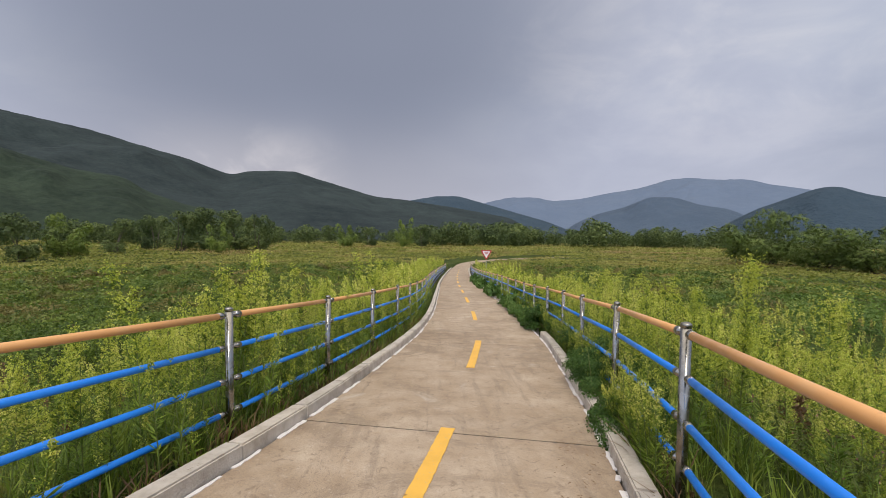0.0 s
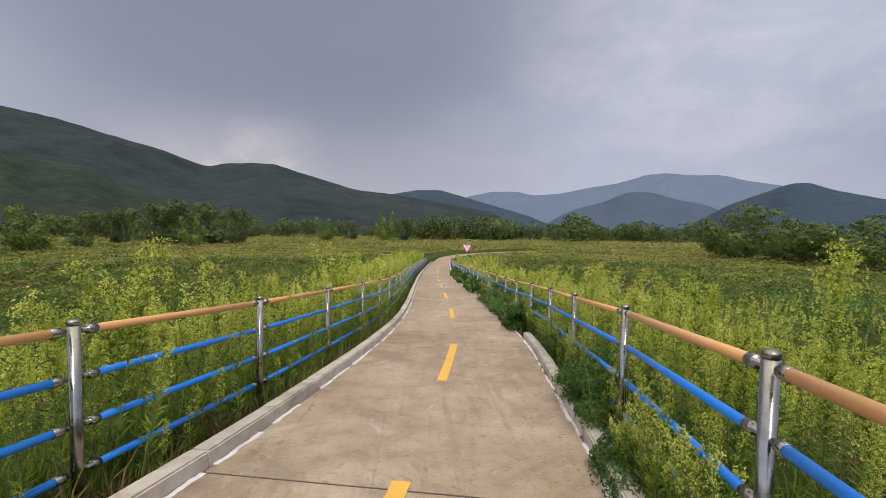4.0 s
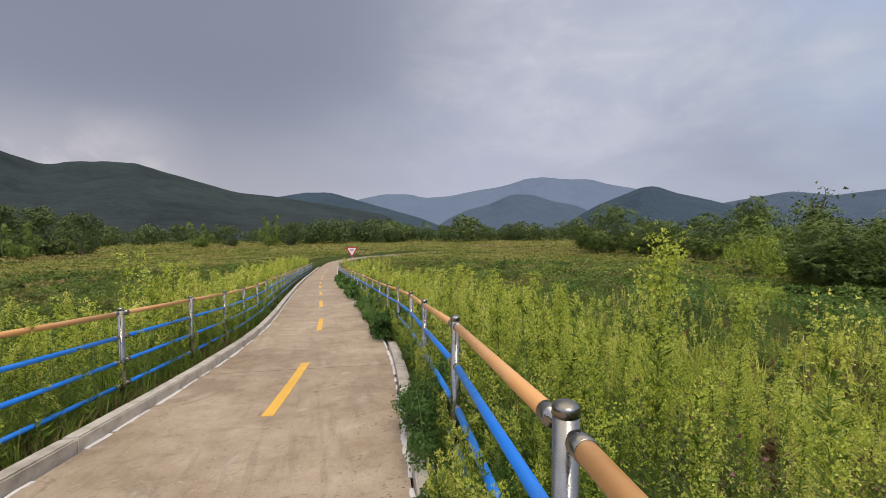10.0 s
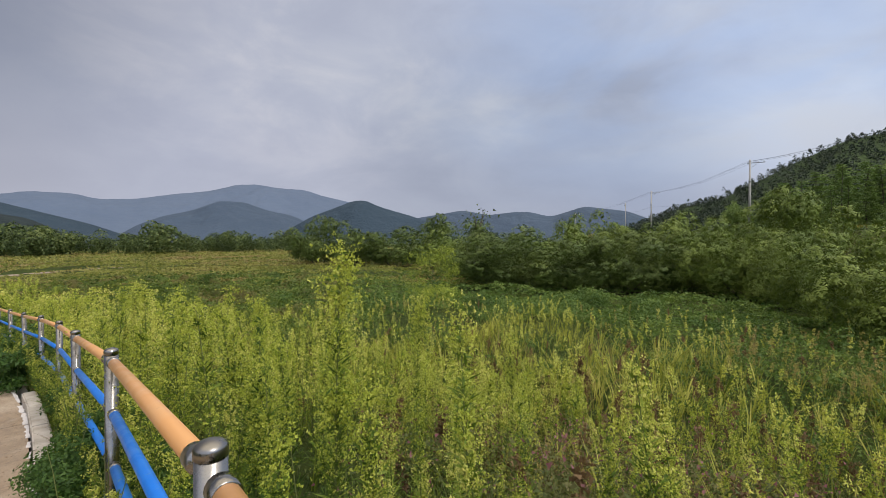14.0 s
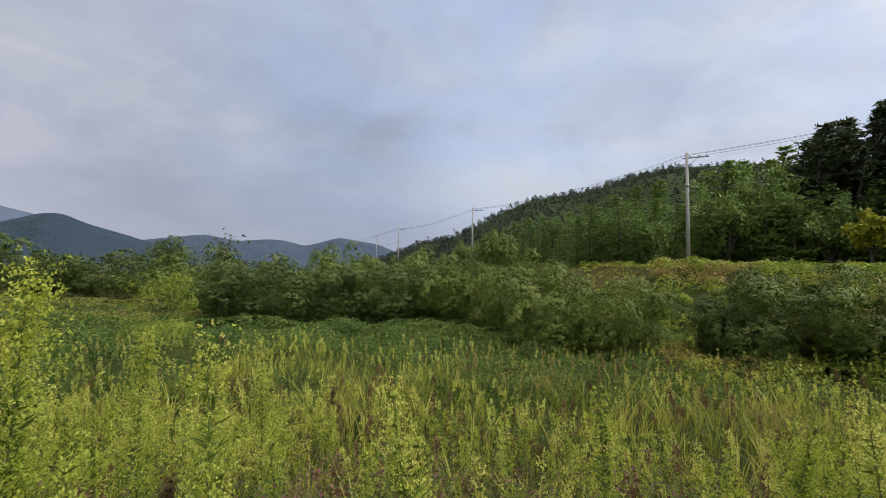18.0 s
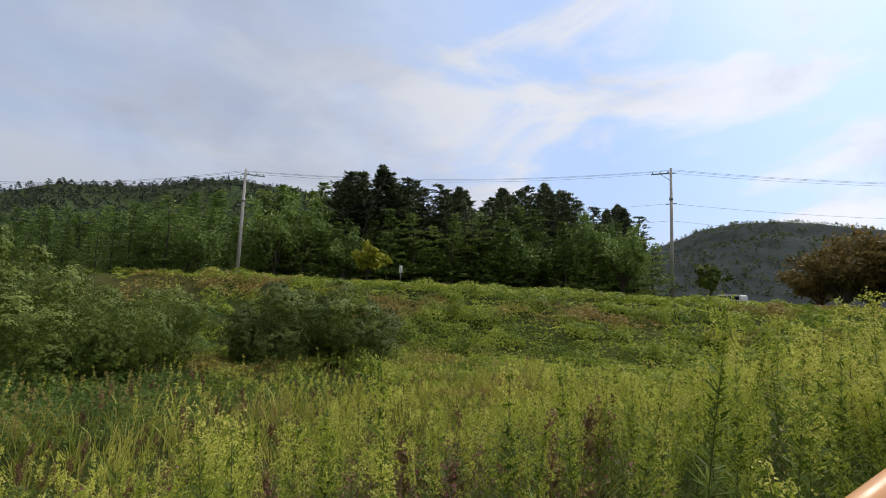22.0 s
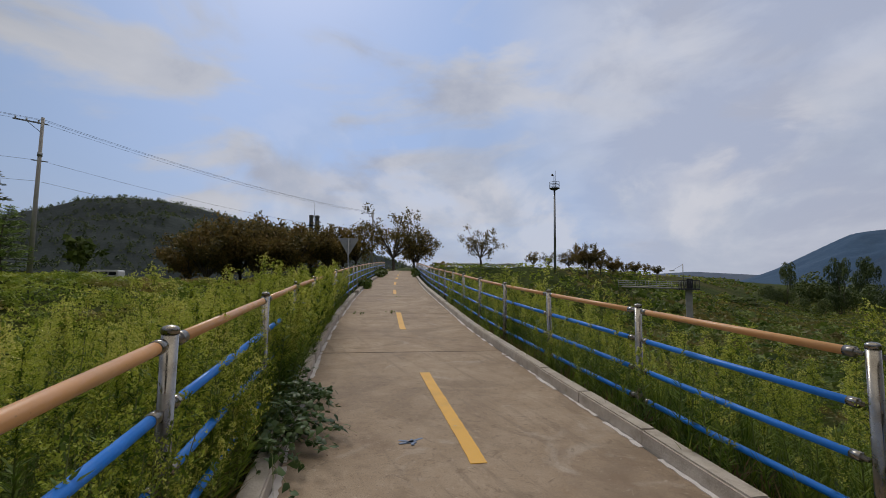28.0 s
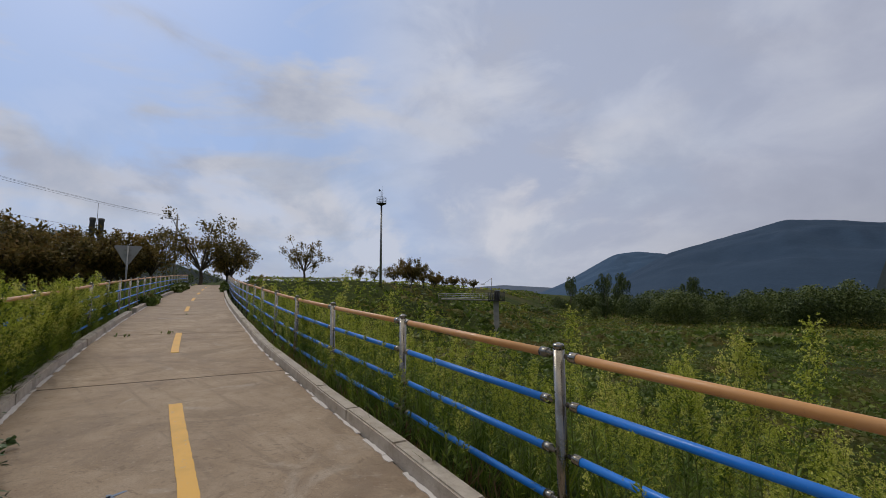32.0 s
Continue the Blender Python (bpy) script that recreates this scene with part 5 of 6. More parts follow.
def runners(name, label, y0, y1, d0, d1, n, leaf, mat, seed):
    """Trailing shoots with stalked, pointed leaves, rooted by the kerb and creeping over the path."""
    rng = np.random.default_rng(seed)
    ob = thing(name, label, "weed", "broad-leaved weeds")
    shoots, leaves = Soup(), Soup()
    for _ in range(n):
        y, u = rng.uniform(y0, y1), rng.uniform(0, 1)
        root = np.array(beside(y, 1.5 + rng.uniform(-0.06, 0.16)))
        mid = 1 - abs(2 * (y - y0) / (y1 - y0) - 1)
        end = np.array(beside(y + rng.normal() * 0.32, d1 + (d0 - d1) * u * (0.35 + 0.65 * mid)))
        high = rng.uniform(0.10, 0.42) * (1.1 - 0.7 * u)
        t = np.linspace(0, 1, 9)[:, None]
        line = root + (end - root) * t + np.array([0, 0, 1.0]) * (high * np.sin(t * 2.6) + 0.02)
        shoots.add(*stalk(line, 0.004, 0.0016, 3), 0)
        m = rng.integers(9, 15)
        q = rng.uniform(0.12, 1.0, m)
        c = np.stack([np.interp(q, t[:, 0], line[:, j]) for j in range(3)], 1)
        a = unit(rng.normal(size=(m, 3)) * (1, 1, 0.35) + (0, 0, -0.15))
        w = unit(np.cross(a, np.array([0, 0, 1.0]) + rng.normal(size=(m, 3)) * 0.45))
        up = np.cross(w, a)
        up = up * np.sign(up[:, 2:3] + 1e-6)
        ln = (leaf * rng.uniform(0.55, 1.25, m))[:, None]
        c = c + a * ln * 0.35 + np.array([0, 0, 1.0]) * rng.uniform(0.0, 0.03, (m, 1))
        c[:, 2] = np.maximum(c[:, 2], root[2] + 0.012)
        rim = [c - a * ln * 0.5, c - a * ln * 0.22 + w * ln * 0.40 - up * ln * 0.05, c + a * ln * 0.15 + w * ln * 0.27 - up * ln * 0.07, c + a * ln * 0.62 - up * ln * 0.16, c + a * ln * 0.15 - w * ln * 0.27 - up * ln * 0.07, c - a * ln * 0.22 - w * ln * 0.40 - up * ln * 0.05, c + a * ln * 0.05 + up * ln * 0.03]
        i = np.arange(m)[:, None] * 7
        leaves.add(np.stack(rim, 1).reshape(-1, 3), np.concatenate([i + [[k, (k + 1) % 6, 6]] for k in range(6)]), 0)
    v, f, _ = leaves.arrays()
    tagged(mesh_object("leaves", v, f, [mat], parent=ob), kind="stuff")
    v, f, _ = shoots.arrays()
    tagged(mesh_object("shoot_tangle", v, f, [M["stem"]], parent=ob), kind="stuff")


runners("broadleaf_weed", "dark broad-leaved weeds trailing over the kerb onto the path", -3.5, -2.0, 0.78, 1.45, 95, 0.062, M["vine_broad"], 5)
heap("broadleaf_heap", "broad-leaved weeds spilling over the kerb", -21.5, -18.5, 1.25, 1.7, 0.45, 1300, 0.14, M["carpet"], 6, 0.6)
heap("broadleaf_heap", "broad-leaved weeds spilling over the kerb", -38, -30, 1.1, 1.8, 0.7, 1800, 0.2, M["bush"], 7, 0.6)
heap("broadleaf_heap", "broad-leaved weeds spilling over the far kerb", -40, -31, -1.9, -1.3, 0.6, 1600, 0.2, M["bush"], 8, 0.6)


# ---- trees and shrubs ----
def at(bearing, dist):
    """Ground place at a bearing and distance from where the walker turns round."""
    b = radians(bearing)
    x, y = HUB[0] + dist * math.sin(b), HUB[1] + dist * math.cos(b)
    return x, y, float(terrain(x, y))


def limb(s, rng, a, b, r0, r1, sag=0.0, m=0):
    t = np.linspace(0, 1, 5)[:, None]
    a, b = np.asarray(a, float), np.asarray(b, float)
    p = a + (b - a) * t + np.array([rng.normal() * 0.06, rng.normal() * 0.06, sag]) * np.sin(t * math.pi) * np.linalg.norm(b - a)
    s.add(*stalk(p, r0, r1, 6 if r0 > 0.01 else 3), m)
    return p


def finish(name, label, category, group, trunk, crown, leaf_mat):
    ob = thing(name, label, category, group)
    v, f, m = trunk.arrays()
    mesh_object("trunk", v, f, [M["bark"]], parent=ob, smooth_=True)
    mesh_object("crown", *crown, [leaf_mat], parent=ob)
    return ob


def bush(seed, mat, label, r=1.0, h=1.15, n=62000, lobes=30, size=0.0235, category="shrub", name="willow_shrub"):
    """A rounded shrub one metre in radius, leafy to the ground, scaled when it is set."""
    rng = np.random.default_rng(seed)
    c = unit(rng.normal(size=(lobes, 3))) * rng.uniform(0.70, 0.92, (lobes, 1)) * (r, r, h * 0.56) + (0, 0, h * 0.52)
    c[:, 2] = np.maximum(c[:, 2], 0.30)
    c[: lobes // 3, 2] = rng.uniform(0.32, 0.46, lobes // 3)
    c[: lobes // 3, :2] *= 0.66
    rad = rng.uniform(0.17, 0.30, lobes)
    # each lobe carries leafy shoots that end in tufts
    tufts = 88
    u1 = unit(rng.normal(size=(lobes, tufts, 3)) + (0, 0, 0.55))
    tip = (c[:, None] + u1 * (rad[:, None] * rng.uniform(0.80, 1.12, (lobes, tufts)))[..., None]).reshape(-1, 3)
    k = rng.integers(0, len(tip), n)
    u2 = unit(rng.normal(size=(n, 3)) + u1.reshape(-1, 3)[k] * 0.6 + (0, 0, 0.35))
    p = tip[k] + u2 * (rng.uniform(0.3, 1.0, n) * 0.052)[:, None]
    inner = rng.uniform(size=n) < 0.22
    p[inner] = (c[k // tufts] * (0.72, 0.72, 0.85) + u2 * 0.2)[inner]
    keep_ = p[:, 2] > 0.06 + 0.30 * np.hypot(p[:, 0], p[:, 1]) * rng.uniform(0, 1, n)
    p, u2, k, n = p[keep_], u2[keep_], k[keep_], int(keep_.sum())
    leaf = Soup().add(*scales(p, u1.reshape(-1, 3)[k] + u2 * 0.5, rng, size, 0.75, 0.25), 0)
    v, f, _ = leaf.arrays()
    s = Soup()
    for j in range(7):
        limb(s, rng, (rng.normal() * 0.08, rng.normal() * 0.08, -0.05), c[j], 0.03, 0.01)
    return finish(name, label, category, "shrubs in the hollow", s, (v, f), mat)


def conifer(seed, mat, label, levels=24, per=7, wide=0.25, start=0.08, lift=0.30, size=0.034, name="conifer", bare=0.15):
    """A pointed needle tree one metre high: whorls of feathery boughs with side shoots like a fern."""
    rng = np.random.default_rng(seed)
    s = Soup()
    limb(s, rng, (0, 0, -0.03), (0, 0, 0.97), 0.016, 0.003)
    pts, out = [], []
    for i in range(levels):
        t = start + (0.985 - start) * (i + rng.uniform(-0.35, 0.35)) / levels
        L = wide * (1 - t) ** 0.75 * rng.uniform(0.7, 1.15) + 0.018
        for k in range(per):
            a = k * 6.283 / per + rng.uniform(-0.5, 0.5) + i
            t = float(np.clip(t + rng.normal() * (0.06 if name == "pine" else 0.025) * (1 - t), start * 0.6, 0.985))
            q = L * rng.uniform(0.5, 1.25)
            m = max(5, int(q / 0.014))
            o = np.array([math.cos(a), math.sin(a), lift * rng.uniform(0.5, 1.3)])
            w = np.linspace(bare, 1, m)[:, None]
            line = np.array([0, 0, t]) + o * q * w - np.array([0, 0, 0.16 * q]) * w * w
            sd = np.array([-math.sin(a), math.cos(a), 0])
            for turn in (-1, 1):
                d = unit(o * 0.75 + sd * turn * 0.8 + rng.normal(size=(m, 3)) * 0.28)
                reach = size * (1.15 - 0.7 * w) * 0.5
                pts.append(line + d * reach + rng.normal(size=(m, 3)) * 0.004)
                out.append(d)
            if k % 7 == 0:
                limb(s, rng, (0, 0, t), np.array([0, 0, t]) + o * q * 0.8, 0.004, 0.0015)
    c, d = np.concatenate(pts), np.concatenate(out)
    n = len(c)
    b = unit(np.cross(d, rng.normal(size=(n, 3)) * 0.5 + (0, 0, 1.0)))
    ln = (size * rng.uniform(0.6, 1.3, n))[:, None]
    v = np.stack([c - d * ln * 0.5 + b * ln * 0.22, c - d * ln * 0.5 - b * ln * 0.22, c + d * ln * 0.5], 1).reshape(-1, 3)
    return finish(name, label, "tree", "trees beyond the road", s, (v, np.arange(n * 3).reshape(-1, 3)), mat)


def pine(seed, label, tufts=330, wide=0.34, start=0.12, size=0.036):
    """A dark pine one metre high: a bare lower trunk and a ragged crown of needle tufts."""
    rng = np.random.default_rng(seed)
    s = Soup()
    limb(s, rng, (0, 0, -0.03), (0, 0, 0.96), 0.016, 0.004)
    pts, out = [], []
    for k in range(tufts):
        t = start + (0.98 - start) * (k + rng.uniform(0, 1)) / tufts
        reach = wide * max(0.02, 1 - (t - start) / (1.0 - start)) ** 1.0 * min(1, 0.5 + 2.2 * (t - start)) * (0.72 + 0.4 * abs(math.sin(t * 31 + seed)))
        a, q = rng.uniform(0, 6.283), reach * rng.uniform(0.45, 1.12)
        tip = np.array([math.cos(a) * q, math.sin(a) * q, t + 0.22 * q])
        if k % 12 == 0:
            limb(s, rng, (0, 0, t), tip * (0.8, 0.8, 1), 0.004, 0.0015)
        u = unit(rng.normal(size=(14, 3)) + (0.5 * math.cos(a), 0.5 * math.sin(a), 0.55))
        pts.append(tip + u * 0.030 * (1, 1, 0.8) * rng.uniform(0.3, 1.2, (14, 1)))
        out.append(u)
    v, f = slivers(np.concatenate(pts), rng, size, 0.34, np.concatenate(out))
    return finish("pine", label, "tree", "trees beyond the road", s, (v, f), M["pine"])


def broadleaf(seed, mat, label, clear=0.28, wide=0.42, n=1500, limbs=9, size=0.07, name="tree", group="trees on the levee", flat=1.0):
    """A tree one metre high with visible limbs and a broken crown of leaf clumps."""
    rng = np.random.default_rng(seed)
    s = Soup()
    top = np.array([rng.normal() * 0.03, rng.normal() * 0.03, clear])
    limb(s, rng, (0, 0, -0.03), top, 0.032, 0.024)
    pts, out = [], []
    for i in range(limbs):
        a = i * 2.4 + rng.uniform(-0.4, 0.4)
        e = rng.uniform(0.25, 1.0)
        tip = np.array([math.cos(a) * wide * (1.1 - 0.6 * e), math.sin(a) * wide * (1.1 - 0.6 * e), clear + (0.97 - clear) * (0.35 + 0.65 * e) * flat])
        p = limb(s, rng, top, tip, 0.014, 0.004, 0.06)
        for j in range(4):
            c = p[2 + j % 3] + rng.normal(size=3) * 0.05
            tw = c + unit(rng.normal(size=3) + (0, 0, 0.3)) * rng.uniform(0.06, 0.14)
            limb(s, rng, p[2 + j % 3], tw, 0.005, 0.002)
            q = max(4, n // (limbs * 4))
            u = unit(rng.normal(size=(q, 3)))
            pts.append(tw + u * rng.uniform(0.02, 0.13, (q, 1)))
            out.append(u)
    v, f = slivers(np.concatenate(pts), rng, size * 1.15, 0.7, np.concatenate(out) * 0.5)
    return finish(name, label, "tree", group, s, (v, f), mat)


def plant(src, x, y, size, rng, high=1.0, sink=0.08, tall=None):
    z = float(terrain(x, y)) - sink * size * 0.3
    ob = copy_thing(src, pose(x, y, z, 0, 0, rng.uniform(0, 360)))
    if tall:
        high = tall / size / max(v.co.z for c in src.children if c.name.startswith("crown") for v in c.data.vertices)
    ob.scale = (size, size, size * high)
    return ob


tree_rng = random.Random(21)
willows = [bush(31, M["willow"], "rounded light green willow shrub, leafy to the ground"), bush(32, M["willow"], "rounded light green willow shrub, leafy to the ground", h=1.3), bush(33, M["bush"], "dense dark green shrub in the hollow"), bush(34, M["bush"], "dense dark green shrub in the hollow", h=1.3)]
coarse_willows = [bush(36, M["willow"], "rounded light green willow shrub, leafy to the ground", n=30000, size=0.034), bush(37, M["willow"], "rounded light green willow shrub, leafy to the ground", h=1.3, n=30000, size=0.034), bush(38, M["bush"], "dense dark green shrub in the hollow", n=30000, size=0.034), bush(39, M["bush"], "dense dark green shrub in the hollow", h=1.3, n=30000, size=0.034)]
yellowish = bush(35, M["yellow_shrub"], "bright yellow-green shrub standing in the hollow", h=1.5, n=15000)
# bearing, distance, radius, height, which
HOLLOW = [(98, 22.5, 3.6, 4.6, 0), (102.4, 21.5, 2.2, 3.5, 0), (93, 27, 3.1, 4.7, 0), (88, 34, 3.2, 5.2, 1), (84.5, 36, 4.2, 5.6, 0), (79, 38, 4.2, 5.4, 1), (74, 36, 4.4, 4.6, 2), (68, 36, 4.4, 4.4, 2), (62, 37, 4.6, 4.8, 3), (57, 40, 4.2, 4.8, 2),
          (117, 22.5, 3.0, 4.1, 2), (121.5, 23, 3.3, 4.4, 0), (125, 22.5, 2.5, 3.6, 3), (113, 24, 2.3, 3.2, 3)]
BELT = [(36, 105, 7.6, 11.8, 2), (40.5, 100, 6.4, 8.4, 2), (45, 95, 7.4, 8.6, 3), (48.5, 86, 6.2, 7.6, 2), (52, 90, 6.4, 11, 3), (54, 50, 4.6, 6.0, 1), (59, 48, 5.0, 6.4, 3), (64, 50, 5.0, 6.4, 1), (69.5, 72, 5.2, 9.4, 1), (76, 52, 5.2, 6.6, 2), (71, 48, 4.6, 6.0, 0), (82, 46, 4.6, 6.8, 1), (90, 43, 4.2, 6.8, 0)]
for b, dist, r, h, k in HOLLOW + BELT:
    x, y, z = at(b, dist)
    plant(willows[k] if dist < 42 else coarse_willows[k], x, y, r, tree_rng, tall=h)
x, y, z = at(50, 25)
plant(yellowish, x, y, 1.9, tree_rng, tall=3.9)
for src in (*willows, *coarse_willows, yellowish):
    for o in (*src.children_recursive, src):
        bpy.data.objects.remove(o)

larches = [conifer(41, M["conifer"], "feathery green conifer at the roadside", wide=0.33, per=8), conifer(42, M["conifer"], "feathery green conifer at the roadside", wide=0.38, per=8, levels=20), conifer(43, M["conifer"], "slim green conifer at the roadside", wide=0.22, levels=28)]
pines = [pine(51, "dark pine in the wood behind the road"), conifer(54, M["pine"], "dark pointed pine in the wood behind the road", wide=0.30, per=8, levels=22, size=0.034, name="pine"), conifer(55, M["pine"], "dark pointed pine in the wood behind the road", wide=0.36, per=8, levels=20, size=0.036, name="pine")]
leafy_trees = [broadleaf(61, M["conifer"], "broad green tree at the edge of the wood", 0.2, 0.36, 6000, 14, 0.036, group="trees beyond the road")]
# skyline of the wood: bearing and tangent of height
PINE_LINE = ((78, 86, 92, 98, 104, 110, 114, 118, 122.6, 127.7, 133, 138, 140, 142, 146, 150, 154.5, 158, 161.5, 164), (0.055, 0.09, 0.12, 0.14, 0.18, 0.20, 0.225, 0.24, 0.275, 0.275, 0.258, 0.238, 0.215, 0.238, 0.257, 0.238, 0.216, 0.184, 0.148, 0.10))
LARCH_LINE = ((78, 86, 92, 98, 104, 110, 116, 122, 130, 138, 146, 152, 157, 161.5, 164), (0.045, 0.075, 0.105, 0.12, 0.165, 0.165, 0.18, 0.205, 0.20, 0.20, 0.235, 0.21, 0.17, 0.13, 0.09))
line = [Vector(p) for p in ROAD[1:8]]
for a, b in zip(line, line[1:]):
    way = (b - a).xy.normalized()
    out = Vector((-way.y, way.x)) if (Vector((-way.y, way.x)).dot(a.xy) > 0) else Vector((way.y, -way.x))
    steps = int((b - a).xy.length / 2.3)
    for k in range(steps):
        p = a.xy.lerp(b.xy, (k + tree_rng.uniform(0, 0.8)) / steps)
        bearing = math.degrees(math.atan2(p.x - HUB[0], p.y - HUB[1])) % 360
        if not 78 < bearing < 163:
            continue
        def upto(q, line):
            """Height of a tree that reaches the skyline at its bearing."""
            t = float(np.interp(math.degrees(math.atan2(q.x - HUB[0], q.y - HUB[1])) % 360, *line))
            return max(3.0, 1.4 + t * (q - Vector(HUB)).length - float(terrain(q.x, q.y)))

        q = p + out * tree_rng.uniform(8, 12)
        plant(tree_rng.choice(larches * 3 + leafy_trees), q.x, q.y, upto(q, LARCH_LINE) * tree_rng.uniform(0.78, 1.02), tree_rng)
        for row in ((14, 17.5, 21, 25) if bearing > 114 else (19,)):
            q = p + out * (row + tree_rng.uniform(-2.5, 2.5)) + way * tree_rng.uniform(-2, 2)
            plant(tree_rng.choice(pines if bearing > 114 else larches), q.x, q.y, upto(q, PINE_LINE) * tree_rng.uniform(0.92, 1.07), tree_rng)
for k in range(38):
    x, y, z = at(98 + 1.65 * k + tree_rng.uniform(-1, 1), tree_rng.uniform(50, 57))
    plant(tree_rng.choice(larches * 2 + leafy_trees), x, y, tree_rng.uniform(5.5, 8.5), tree_rng)
for k in range(16):
    x, y, z = at(tree_rng.uniform(146, 162), tree_rng.uniform(52, 66))
    plant(tree_rng.choice(larches + pines), x, y, tree_rng.uniform(8, 11.5), tree_rng)
x, y, z = at(157, 50)
plant(leafy_trees[0], x, y, 7.0, tree_rng)
x, y, z = at(160.5, 47)
plant(larches[1], x, y, 6.0, tree_rng)
x, y, z = at(153.5, 49)
plant(larches[0], x, y, 7.6, tree_rng)
for src in (*larches, *pines, *leafy_trees):
    for o in (*src.children_recursive, src):
        bpy.data.objects.remove(o)
golden = broadleaf(71, M["gold"], "small tree with yellow leaves at the road edge", 0.3, 0.45, 1300, 8, 0.09, group="trees beyond the road")
golden.matrix_basis = pose(38.9, -26.0, float(terrain(38.9, -26.0)))
golden.scale = (4.4, 4.4, 4.6)
sapling = broadleaf(72, M["bush"], "young staked tree beside the road", 0.4, 0.24, 700, 7, 0.12, group="trees beyond the road")
x, y, z = at(165.8, 47)
sapling.matrix_basis = pose(x, y, z)
sapling.scale = (3.6, 3.6, 3.6)
airy = broadleaf(73, M["bush"], "thin sparse tree standing above the shrubs", 0.60, 0.11, 90, 7, 0.036, group="shrubs in the hollow")
x, y, z = at(56, 58)
airy.matrix_basis = pose(x, y, z)
airy.scale = (8.6, 8.6, 8.6)

cherries = [broadleaf(81, M["cherry"], "sparse cherry tree turning brown on the levee", 0.22, 0.55, 3200, 14, 0.034), broadleaf(82, M["cherry"], "sparse cherry tree turning brown on the levee", 0.26, 0.62, 2600, 13, 0.032), broadleaf(83, M["cherry"], "full cherry tree with brown-green leaves on the levee", 0.16, 0.6, 5200, 18, 0.042)]
# bearing, distance, tangent of the top, which
BACK = [(175, 60, 0.090, 2), (177, 58, 0.108, 2), (179, 60, 0.128, 2), (180.5, 62, 0.136, 2), (182.5, 58, 0.122, 2), (184.5, 60, 0.126, 2), (186.5, 58, 0.129, 2), (188.5, 61, 0.120, 2), (190.5, 60, 0.122, 2), (192.3, 62, 0.125, 0), (193.8, 63, 0.142, 0), (198.2, 62, 0.162, 1), (201.0, 66, 0.125, 0), (201.6, 64, 0.128, 0), (209.5, 62, 0.126, 1),
        (216.2, 64, 0.078, 0), (218, 66, 0.072, 1), (220.6, 66, 0.082, 0), (222.6, 68, 0.093, 2), (224.2, 72, 0.078, 0), (225.6, 76, 0.064, 2), (226.8, 80, 0.055, 0), (228, 86, 0.047, 2), (229.2, 94, 0.038, 0), (230.4, 104, 0.030, 2), (185, 72, 0.122, 2), (191, 74, 0.118, 2), (178.5, 70, 0.118, 2)]
for b, dist, top, k in BACK:
    x, y, z = at(b, dist)
    h = max(2.2, 1.4 + top * dist - z)
    plant(cherries[k], x, y, h, tree_rng)
for src in cherries:
    for o in (*src.children_recursive, src):
        bpy.data.objects.remove(o)

# trees that stand singly on the valley floor
field_trees = [bush(91, M["belt"], "round dark tree on the valley floor", h=1.6, n=14000, lobes=16, size=0.045, category="tree", name="field_tree"), bush(92, M["willow"], "round pale green tree on the valley floor", h=1.5, n=14000, lobes=16, size=0.045, category="tree", name="field_tree")]
# bearing, distance, radius, tangent of the top, which
FIELD = [(-44.2, 105, 4.5, 0.033, 0), (-41, 112, 4.5, 0.036, 1), (-37, 128, 5, 0.028, 0), (-33.5, 150, 5, 0.036, 0), (-31, 140, 6, 0.046, 0), (-28, 138, 7, 0.055, 0), (-25.2, 142, 7, 0.052, 0), (-23, 140, 5, 0.043, 0), (-27.3, 125, 3.0, 0.026, 1), (-12.6, 190, 5, 0.027, 1), (-9.6, 195, 4.5, 0.021, 0), (-5.1, 190, 4.4, 0.043, 1),
         (-3, 195, 4.5, 0.028, 0), (242.2, 118, 2.2, 0.052, 0), (246.3, 125, 2.8, 0.058, 0), (248.5, 125, 2.8, 0.058, 0), (255.2, 130, 3.2, 0.046, 0), (237, 90, 3.2, -0.012, 1), (239.5, 96, 2.6, -0.014, 0)]
for b, dist, r, top, k in FIELD:
    x, y, z = at(b, dist)
    plant(field_trees[k], x, y, r, tree_rng, tall=1.4 + top * dist - z)
for src in field_trees:
    for o in (*src.children_recursive, src):
        bpy.data.objects.remove(o)


def belt(name, label, mat, arcs, seed):
    """A far belt of trees, joined: bearing from, to, distance, height, number."""
    rng = np.random.default_rng(seed)
    s = Soup()
    for b0, b1, dist, h, n in arcs:
        for _ in range(n):
            d = dist * rng.uniform(0.93, 1.1)
            x, y, z = at(rng.uniform(b0, b1), d)
            hh = h * rng.uniform(0.6, 1.15)
            many, leaf = (1500, 0.050) if dist < 150 else (560, 0.082)
            u = unit(rng.normal(size=(many, 3)) + (0, 0, 0.4))
            k = rng.integers(0, 5, many)
            c = unit(np.random.default_rng(rng.integers(9999)).normal(size=(5, 3))) * (0.4, 0.4, 0.22)
            p = np.array([x, y, z]) + (c[k] + u * 0.36 * rng.uniform(0.8, 1.05, (many, 1)) + (0, 0, 0.5)) * (hh * 0.8, hh * 0.8, hh)
            s.add(*scales(p, u, rng, hh * leaf, 0.8, 0.5), 0)
    v, f, m = s.arrays()
    tagged(mesh_object(name, v, f, [mat]), label, "trees", kind="stuff")


